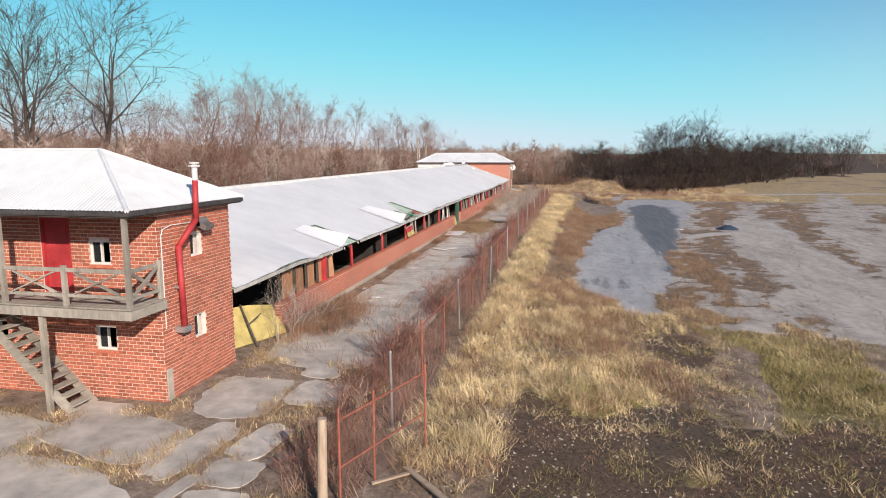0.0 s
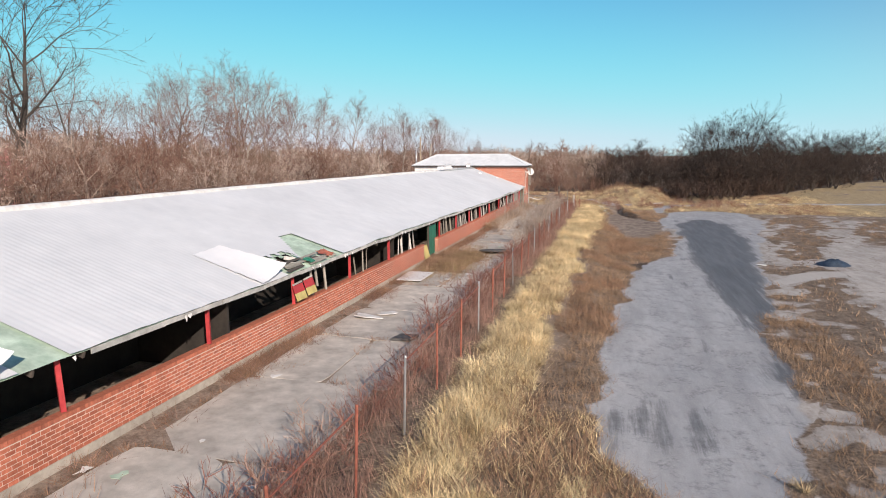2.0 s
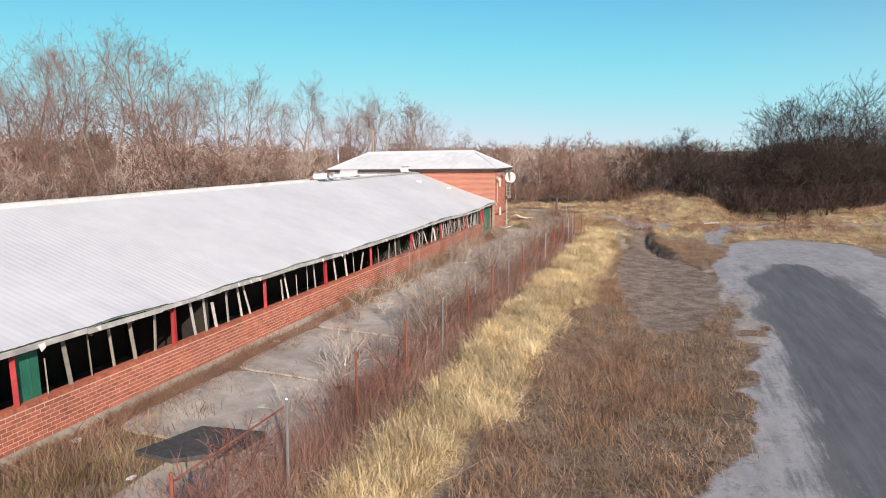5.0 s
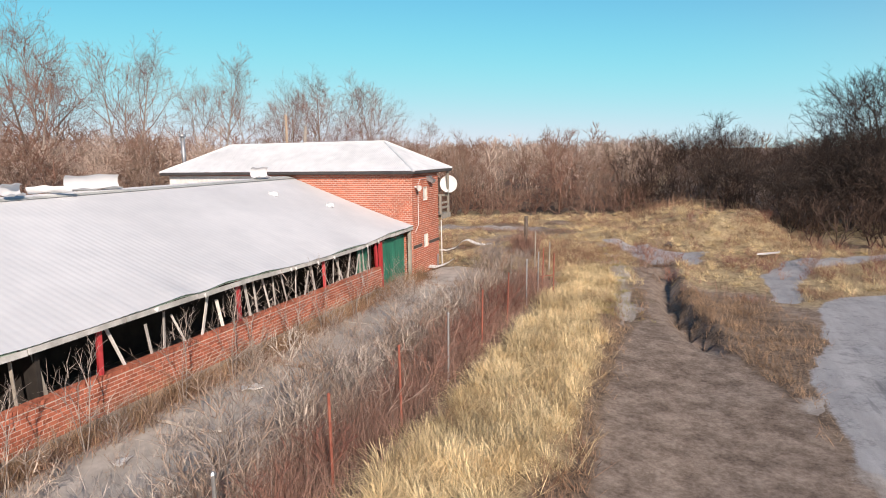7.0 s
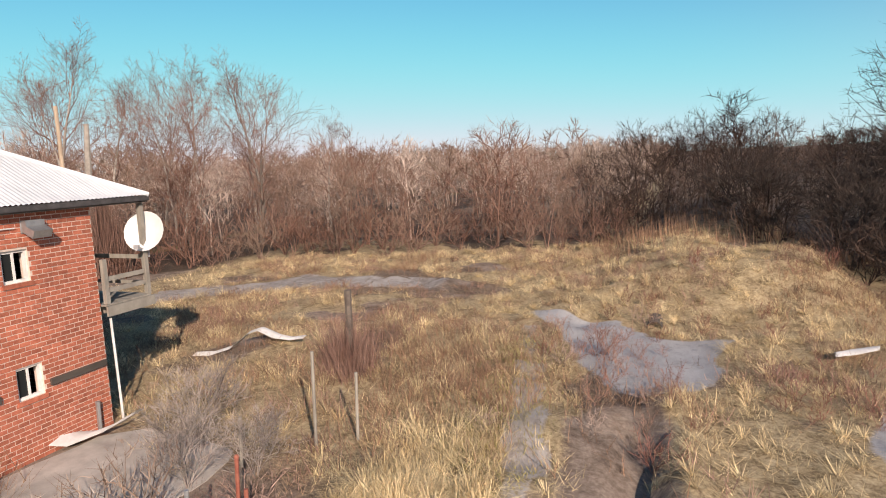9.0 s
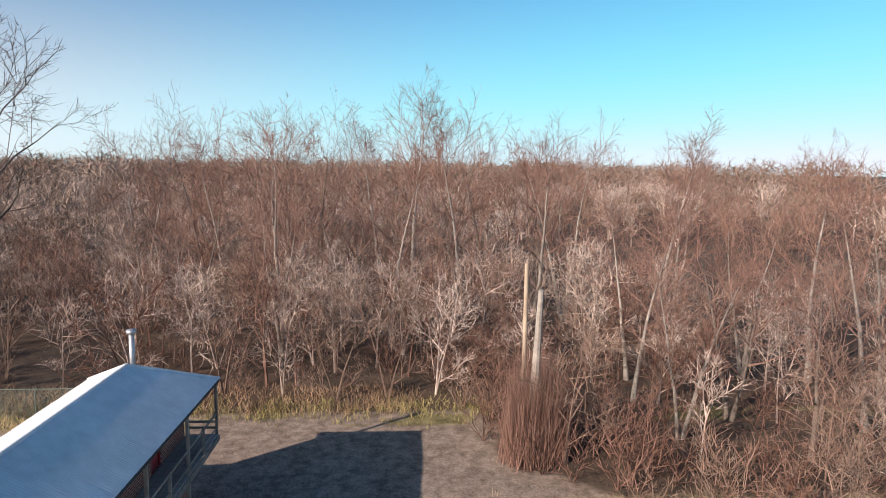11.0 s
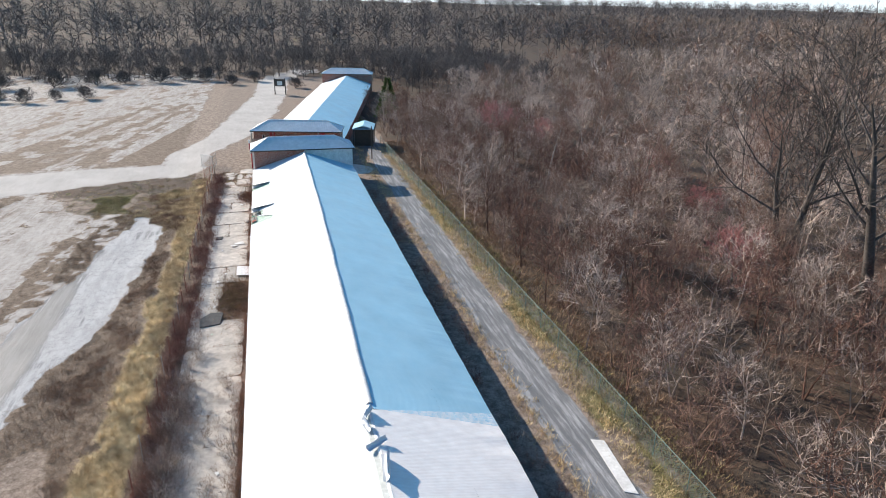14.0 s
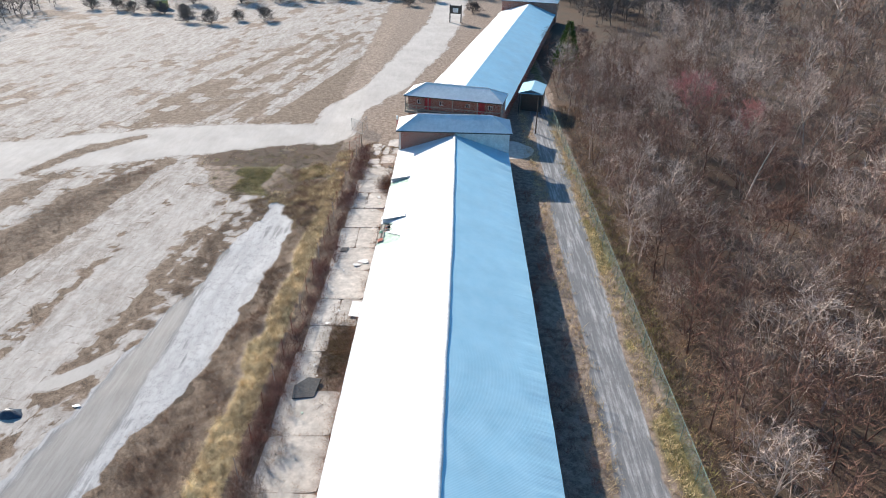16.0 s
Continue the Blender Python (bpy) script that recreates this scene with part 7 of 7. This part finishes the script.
def by_mask(keys, x0, x1, y0, y1, low=0.3, also=None):
    """Random places where a surface prevails."""
    def pick(r, n):
        got = []
        while sum(map(len, got)) < n:
            x, y = r.uniform(x0, x1, 4 * n + 200), r.uniform(y0, y1, 4 * n + 200)
            mk = masks(x, y)
            bare = np.maximum.reduce([mk["asphalt"], mk["concrete"], mk["dirt"]] + ([] if "litter" in keys else [mk["litter"]]))
            v = np.maximum.reduce([mk[k] for k in keys]) * (1 - smooth(0.3, 0.7, bare))
            ok = (r.uniform(low, 1.0, len(x)) < v)
            if also is not None:
                ok &= also(x, y)
            got.append(np.stack([x[ok], y[ok]], -1))
        return np.concatenate(got)[:n]
    return pick


def tussocks(name, n, per, place_at, height, reach, width, mat, label, seed):
    """Bunch grass: blades that rise from one root and arch over to all sides."""
    r = np.random.RandomState(seed)
    c = place_at(r, n)
    size = r.uniform(0.65, 1.25, n)
    P = np.repeat(c, per, 0)
    q = np.repeat(size, per)
    m = len(P)
    a = r.uniform(0, 6.283, m)
    out = np.stack([np.cos(a) - 0.25, np.sin(a) + 0.15], -1)
    P = P + out * r.uniform(0.0, 0.10, m)[:, None] * q[:, None]
    h, far, w = r.uniform(*height, m) * q, r.uniform(*reach, m) * q, r.uniform(*width, m)
    z = ground_z(P[:, 0], P[:, 1]) - 0.02
    side = np.stack([-np.sin(a), np.cos(a)], -1) * w[:, None]
    bow = r.uniform(0.35, 0.6, m)
    mid, tip = P + out * (far * bow)[:, None], P + (out + r.normal(0, 0.25, out.shape)) * far[:, None]
    top, low = z + h * r.uniform(0.6, 1.0, m), z + h * r.uniform(0.15, 0.8, m)
    V = np.stack([np.c_[P - side, z], np.c_[P + side, z], np.c_[mid + side * 0.8, top], np.c_[mid - side * 0.8, top], np.c_[tip, low]], 1).reshape(-1, 3)
    F = (np.array([(0, 1, 2), (0, 2, 3), (3, 2, 4)])[None] + (np.arange(m) * 5)[:, None, None]).reshape(-1, 3)
    return tagged(new(name, mesh_of(name, V, F, mat)), label, "grass", kind="stuff")


tussocks("grass_tussocks", 1050, 84, by_mask(("gold",), -5.0, 1.5, 22, 104, 0.45), (0.14, 0.46), (0.25, 0.85), (0.003, 0.007), M["gold"], "thick arching tussocks of golden grass along the fence", 51)
tussocks("grass_tussocks", 1300, 50, by_mask(("gold",), -22, 26, 102, 134, 0.3), (0.10, 0.36), (0.25, 0.8), (0.003, 0.006), M["gold"], "tan tussocks of dry grass on the open ground", 52)
tussocks("grass_tussocks", 300, 60, by_mask(("gold", "brown", "green"), -4.3, 4.0, 14, 34, 0.0, lambda x, y: fbm(x / 1.5, y / 1.5, 133) > 0.5), (0.12, 0.40), (0.2, 0.6), (0.003, 0.007), M["gold"], "golden tussocks near the gate", 53)
blades("golden_grass", 40000, by_mask(("gold",), -5.0, 1.5, 22, 106), (0.16, 0.58), (0.004, 0.010), M["gold"], "thick golden dry grass along the fence", 1, 0.8, clump=16, spread=0.13)
blades("golden_grass", 60000, by_mask(("gold",), -27, 30, 100, 136), (0.10, 0.36), (0.004, 0.010), M["gold"], "matted tan dry grass on the open ground", 2, 1.0, clump=16, spread=0.16)
blades("brown_weeds", 40000, by_mask(("brown",), -26, 30, 100, 134), (0.10, 0.34), (0.004, 0.010), M["straw"], "dead brown weeds on the open ground", 22, 0.8, clump=12, spread=0.18)
blades("brown_weeds", 60000, by_mask(("brown",), -2.5, 8, 24, 106, 0.35), (0.10, 0.36), (0.004, 0.010), M["straw"], "dead brown weeds beside the asphalt", 3, 0.7, clump=10, spread=0.16)
blades("brown_weeds", 30000, by_mask(("brown",), 6, 60, 14, 104, 0.5), (0.08, 0.3), (0.008, 0.024), M["straw"], "dead brown weeds in the broken lot", 4, 0.6, clump=8, spread=0.25)
blades("russet_weeds", 24000, by_mask(("gold", "brown"), -22, 26, 102, 136, 0.2, lambda x, y: fbm(x / 3, y / 3, 111) > 0.52), (0.2, 0.65), (0.005, 0.012), M["leaf"], "reddish dry weeds among tan grass", 15, 0.5, clump=12, spread=0.2)
blades("russet_weeds", 40000, by_mask(("gold", "brown"), -4.6, 3, 13, 100, 0.2, lambda x, y: fbm(x / 2, y / 3, 113) > 0.46 + 0.12 * smooth(30, 60, y)), (0.15, 0.5), (0.004, 0.010), M["leaf"], "russet dry weeds between the grass tufts", 16, 0.6, clump=12, spread=0.15)
blades("mixed_grass", 22000, by_mask(("brown", "green", "gold"), -4.2, 14, 9, 34, 0.1), (0.06, 0.26), (0.004, 0.009), M["straw"], "short dry mixed grass near the gate", 5, 0.8, clump=12, spread=0.14)
blades("mixed_grass", 14000, by_mask(("green", "brown"), 0, 16, 11, 32, 0.0, lambda x, y: fbm(x / 1.2, y / 2.4, 134) > 0.5), (0.06, 0.24), (0.004, 0.010), M["gold"], "pale dry tufts on the dark ground by the gate", 29, 0.8, clump=12, spread=0.15)
blades("green_grass", 30000, by_mask(("green",), -3, 16, 8, 30, 0.2), (0.05, 0.2), (0.005, 0.011), M["greengrass"], "short dull green grass", 6, 0.7, clump=8, spread=0.12)
blades("golden_grass", 26000, lambda r, n: by_mask(("gold", "brown", "green"), -4.4, 5.0, 13, 36, 0.0, lambda x, y: r.rand(len(x)) < (1 - smooth(-1.5, 4.0, x)) * (0.35 + smooth(0.4, 0.6, fbm(x / 1.5, y / 1.5, 133))))(r, n), (0.12, 0.40), (0.004, 0.010), M["gold"], "golden dry grass tufts near the gate", 7, 0.8, clump=18, spread=0.12)


def along_fence(r, n):
    y = r.uniform(11.5, 102, 6 * n)
    x = np.clip(r.normal(-5.5, 0.55, 6 * n), -7.0, -4.75)
    ok = fbm(x / 0.9, y / 1.6, 121) + 0.25 * r.rand(6 * n) > 0.62
    return np.stack([x[ok], y[ok]], -1)[:n]


def by_wall(r, n):
    y = r.uniform(21, 100, 6 * n)
    x = -10.95 + np.abs(r.normal(0, 0.45, 6 * n))
    ok = fbm(x * 0 + 1, y / 1.8, 122) + 0.25 * r.rand(6 * n) + 0.12 * (y < 28) > 0.60
    return np.stack([x[ok], y[ok]], -1)[:n]


blades("bramble", 26000, along_fence, (0.25, 1.0), (0.004, 0.009), M["bramble"], "red-brown dry brambles grown through the fence", 8, 0.45, "bramble", clump=9, spread=0.18)
blades("wall_weeds", 16000, by_wall, (0.08, 0.38), (0.005, 0.012), M["bramble"], "dark dry stems along the foot of the wall", 30, 1.2, "weeds", clump=10, spread=0.2)
blades("wall_weeds", 20000, by_wall, (0.08, 0.42), (0.005, 0.012), M["leaf"], "dry orange-brown weeds along the foot of the wall", 9, 1.1, "weeds", clump=12, spread=0.14)
blades("bramble", 9000, lambda r, n: np.stack([r.normal(-5.15, 0.4, n), r.uniform(60, 101, n)], -1), (0.4, 1.3), (0.004, 0.008), M["bramble"], "tall russet brambles over the fence", 31, 0.4, "bramble", clump=9, spread=0.2)
blades("dead_stalks", 5000, lambda r, n: np.stack([r.normal(-6.6, 0.6, n), r.uniform(74, 96, n)], -1), (0.3, 1.2), (0.003, 0.007), M["twig_grey"], "grey dead stalks spreading over the yard", 32, 0.6, "weeds", clump=8, spread=0.25)
blades("dead_stalks", 7000, lambda r, n: np.stack([np.clip(r.normal(-6.0, 0.6, n), -7.6, -4.9), 68 + 33 * r.beta(1.6, 1.2, n)], -1), (0.3, 1.5), (0.004, 0.008), M["twig"], "grey-brown dead stalks crowding the fence", 23, 0.4, "weeds", clump=8, spread=0.2)
blades("wall_weeds", 9000, lambda r, n: np.stack([-10.9 + np.abs(r.normal(0, 0.4, n)), r.uniform(74, 101, n)], -1), (0.2, 0.9), (0.004, 0.009), M["straw"], "tall straw-coloured weeds along the wall", 24, 0.5, "weeds", clump=10, spread=0.16)


def in_joints(r, n):
    """Along the joints of the yard's slabs, in broken runs, and round the odd slabs in front."""
    k = r.randint(0, len(JOINTS), 6 * n)
    j = np.array(JOINTS)[k]
    f = r.rand(6 * n)
    x, y = j[:, 0] + (j[:, 2] - j[:, 0]) * f + r.normal(0, 0.06, 6 * n), j[:, 1] + (j[:, 3] - j[:, 1]) * f + r.normal(0, 0.06, 6 * n)
    ok = fbm(x / 1.4, y / 1.4, 123) > 0.47
    return np.stack([x[ok], y[ok]], -1)[:n]


def in_front(r, n):
    x, y = r.uniform(-17, -5.6, 9 * n), r.uniform(9.5, 22.5, 9 * n)
    clear = np.min([np.maximum(np.abs(x - q[0]) / q[2], np.abs(y - q[1]) / q[3]) for q in ODD], 0)
    ok = (clear > 0.93) & (fbm(x / 1.1, y / 1.1, 125) > 0.44) & ((y < 14.7) | (x > -10.7))
    return np.stack([x[ok], y[ok]], -1)[:n]


blades("crack_weeds", 12000, in_joints, (0.05, 0.28), (0.005, 0.011), M["leaf"], "dry weeds growing in the joints of the yard", 10, 0.7, "weeds", clump=10, spread=0.08)
blades("crack_weeds", 10000, in_front, (0.05, 0.28), (0.005, 0.011), M["straw"], "dry weeds between the paving slabs", 17, 0.7, "weeds", clump=10, spread=0.1)
blades("crack_weeds", 8000, in_front, (0.04, 0.2), (0.005, 0.011), M["gold"], "yellowed grass between the paving slabs", 18, 0.7, "weeds", clump=10, spread=0.1)
blades("crack_weeds", 3500, in_front, (0.04, 0.16), (0.005, 0.011), M["greengrass"], "green weeds between the paving slabs", 20, 0.7, "weeds", clump=10, spread=0.08)
blades("lane_grass", 22000, lambda r, n: np.stack([np.where(r.rand(n) < 0.65, r.normal(-33.7, 0.45, n), r.normal(-29.2, 0.4, n)), r.uniform(-5, 96, n)], -1), (0.12, 0.5), (0.010, 0.025), M["gold"], "yellow dry grass along the rear lane", 11, 0.5, clump=8, spread=0.18)
blades("fence_leaves", 26000, lambda r, n: np.stack([r.uniform(-39.5, -34.8, n), r.uniform(-10, 114, n)], -1), (0.15, 0.7), (0.012, 0.03), M["straw"], "dead brown undergrowth behind the rear fence", 21, 0.6, clump=10, spread=0.3)
blades("lane_grass", 14000, lambda r, n: np.stack([r.normal(-35.4, 0.9, n), r.uniform(20, 118, n)], -1), (0.15, 0.6), (0.012, 0.028), M["greengrass"], "olive green undergrowth along the rear fence", 12, 0.5, clump=8, spread=0.25)
blades("reeds", 1500, lambda r, n: np.stack([r.uniform(-3, 12, n), r.normal(131, 2.5, n)], -1), (0.7, 1.4), (0.010, 0.02), M["leaf"], "tall brown reeds at the wood's edge", 13, 0.12, "reeds", clump=6, spread=0.3)
blades("vines", 9000, lambda r, n: np.stack([r.normal(-28.8, 0.5, n), r.normal(119.3, 0.5, n)], -1), (1.0, 5.5), (0.008, 0.02), M["twig_red"], "dry hanging vines round a dead trunk", 14, 0.12, "vines", clump=6, spread=0.2)

blades("yard_weeds", 7000, lambda r, n: np.stack([np.clip(r.normal(-10.0, 0.6, n), -10.9, -8.2), r.normal(24.0, 1.3, n)], -1), (0.15, 0.6), (0.005, 0.011), M["leaf"], "russet weeds on the broken yard by the end bay", 25, 0.5, "weeds", clump=12, spread=0.2)
blades("yard_weeds", 14000, lambda r, n: np.stack([np.clip(r.normal(-9.4, 0.8, n), -10.9, -7.4), r.normal(57.0, 2.6, n)], -1), (0.08, 0.45), (0.005, 0.012), M["straw"], "dry weeds covering the broken yard by the green door", 18, 0.55, "weeds", clump=12, spread=0.2)
blades("yard_weeds", 5000, lambda r, n: np.stack([np.clip(r.normal(-9.2, 0.7, n), -10.9, -7.4), r.normal(57.0, 2.4, n)], -1), (0.06, 0.25), (0.006, 0.014), M["greengrass"], "dull green weeds in the broken yard", 19, 0.55, "weeds", clump=12, spread=0.2)

blades("green_grass", 9000, lambda r, n: np.stack([r.normal(0, 0.55, n) + np.interp(np.linspace(97, 113, n), [97, 104, 113], [-1.6, -2.4, -3.4]), np.linspace(97, 113, n)], -1), (0.05, 0.2), (0.005, 0.012), M["greengrass"], "green grass beside the wheel ruts", 26, 0.7, clump=10, spread=0.2)
blades("russet_weeds", 5000, lambda r, n: np.stack([r.normal(-5.2, 2.2, n), r.normal(109.5, 2.0, n)], -1), (0.2, 0.75), (0.004, 0.010), M["leaf"], "thick russet weeds in the field", 27, 0.5, clump=14, spread=0.22)
blades("dark_tufts", 14000, by_mask(("gold", "brown"), -20, 24, 102, 134, 0.0, lambda x, y: fbm(x / 1.3, y / 1.3, 131) > 0.62), (0.15, 0.5), (0.006, 0.013), M["bramble"], "dark brown dead tufts in the field", 28, 0.5, clump=14, spread=0.2)
pipe = Build()
PX, PY = 0.3, 116.5
PZ = gz(PX, PY) + 0.04
ring = lambda a, r, y: (PX + r * math.cos(a), PY + y, PZ + r * math.sin(a))
for k in range(14):
    a0, a1 = 2 * math.pi * k / 14, 2 * math.pi * (k + 1) / 14
    pipe.quad(ring(a0, 0.26, 0), ring(a1, 0.26, 0), ring(a1, 0.26, 1.2), ring(a0, 0.26, 1.2))
    pipe.quad(ring(a0, 0.22, 0), ring(a0, 0.22, 1.2), ring(a1, 0.22, 1.2), ring(a1, 0.22, 0))
    pipe.quad(ring(a0, 0.22, 0), ring(a1, 0.22, 0), ring(a1, 0.26, 0), ring(a0, 0.26, 0))
    pipe.quad(ring(a0, 0.22, 1.1), ring(a1, 0.22, 1.1), (PX, PY + 1.1, PZ))
lone("drain_pipe", pipe, M["dark_wood"], "dark open drain pipe end in the grassy bank", "pipe")

blades("russet_weeds", 12000, lambda r, n: (lambda t: np.stack([np.interp(t, [0, 1, 2], [22, 27, 29]) + r.normal(0, 1.5, n), np.interp(t, [0, 1, 2], [19, 34, 54]) + r.normal(0, 1.0, n)], -1))(r.uniform(0, 2, n)), (0.08, 0.4), (0.006, 0.014), M["leaf"], "russet weeds along a row of the old lot", 33, 0.5, "weeds", clump=14, spread=0.35)
blades("bramble", 2500, lambda r, n: np.stack([r.normal(-7.4, 0.25, n), r.normal(108.6, 0.3, n)], -1), (0.4, 1.9), (0.004, 0.009), M["bramble"], "dry brambles climbing an old post", 34, 0.25, "bramble", clump=8, spread=0.15)


def scatter(seed, cut, x1=13.0):
    """Patchy ground by the gate, thinned by a noise of its own."""
    def pick(r, n):
        x, y = r.uniform(-3.0, x1, 12 * n), r.uniform(9.5, 29, 12 * n)
        mk = masks(x, y)
        ok = (fbm(x / 0.9, y / 0.9, seed) > cut) & (np.maximum(mk["asphalt"], mk["dirt"]) < 0.4)
        return np.stack([x[ok], y[ok]], -1)[:n]
    return pick


blades("short_grass", 14000, scatter(141, 0.54), (0.03, 0.16), (0.005, 0.012), M["straw"], "short dead grass on dark soil by the gate", 41, 0.9, clump=9, spread=0.12)
blades("short_grass", 16000, scatter(142, 0.55), (0.04, 0.2), (0.005, 0.012), M["greengrass"], "short green grass on dark soil by the gate", 42, 0.9, clump=9, spread=0.12)
blades("short_grass", 14000, scatter(143, 0.56), (0.04, 0.2), (0.004, 0.010), M["gold"], "pale dry tufts on dark soil by the gate", 43, 0.9, clump=14, spread=0.10)
# stones in the bare soil
sr2 = np.random.RandomState(44)
c = scatter(144, 0.50, 9.0)(sr2, 2600)
V, F = [], []
for x, y in c:
    s = sr2.uniform(0.012, 0.045)
    z, k = gz(x, y), len(V)
    V += [(x + s * math.cos(a) * q, y + s * math.sin(a) * q, z - 0.01) for a, q in zip((0.0, 1.3, 2.5, 3.8, 5.0), sr2.uniform(0.7, 1.3, 5))] + [(x, y, z + s * sr2.uniform(0.5, 0.9))]
    F += [(k + i, k + (i + 1) % 5, k + 5) for i in range(5)]
g = Build()
g.v, g.f = V, F
lone("loose_stones", g, M["concrete"], "small pale stones scattered on dark soil", "stones", kind="stuff")

# ---- brickwork: single bricks on the stretches passed closest, the rest joined ----


def brick_mesh(w, h, d=0.011):
    c = 0.003
    v = [(0, 0, 0), (w, 0, 0), (w, 0, h), (0, 0, h), (c, -d, c), (w - c, -d, c), (w - c, -d, h - c), (c, -d, h - c)]
    f = [(4, 5, 6, 7), (0, 1, 5, 4), (1, 2, 6, 5), (2, 3, 7, 6), (3, 0, 4, 7)]
    me = bpy.data.meshes.new("brick")
    me.from_pydata(v, [], f)
    me.materials.append(M["brick"])
    return me


def bricks():
    rng = np.random.RandomState(2)
    full = brick_mesh(STRETCH - JOINT, COURSE - JOINT)
    base_v = np.array([(0, 0, 0), (1, 0, 0), (1, 0, 1), (0, 0, 1), (0, -1, 0), (1, -1, 0), (1, -1, 1), (0, -1, 1)], float)
    base_f = np.array([(4, 5, 6, 7), (0, 1, 5, 4), (1, 2, 6, 5), (2, 3, 7, 6), (3, 0, 4, 7)])
    for wall, mm, cells, singles in BRICKS:
        rest = []
        if isinstance(cells, tuple):
            rest = [(a, c, 0.802, 0.90, 0.024) for a, c in cells[1]]
        else:
            count = 0
            for u0, u1, v0, v1 in cells:
                d = 0.011 + rng.uniform(-0.003, 0.003)
                whole = abs(u1 - u0 - (STRETCH - JOINT)) < 1e-4
                if singles and whole and count < 300 and singles[0] < u0 + (mm.translation.y) < singles[1]:
                    ob = new("brick", full)
                    ob.parent = wall
                    ob.matrix_local = mm @ pose(u0, rng.uniform(-0.002, 0.002), v0)
                    count += 1
                else:
                    rest.append((u0, u1, v0, v1, d))
        if not rest:
            continue
        a = np.array(rest)
        V = np.repeat(base_v[None], len(a), 0)
        V[:, :, 0] = a[:, 0:1] + V[:, :, 0] * (a[:, 1:2] - a[:, 0:1])
        V[:, :, 1] = V[:, :, 1] * a[:, 4:5]
        V[:, :, 2] = a[:, 2:3] + V[:, :, 2] * (a[:, 3:4] - a[:, 2:3])
        F = base_f[None] + (np.arange(len(a)) * 8)[:, None, None]
        R = np.array(mm.to_3x3())
        V = V.reshape(-1, 3) @ R.T + np.array(mm.translation)
        ob = new("brickwork", mesh_of("brickwork", V, F.reshape(-1, 4), M["brick"]))
        ob.parent = wall
        ob["kind"] = "stuff"


bricks()
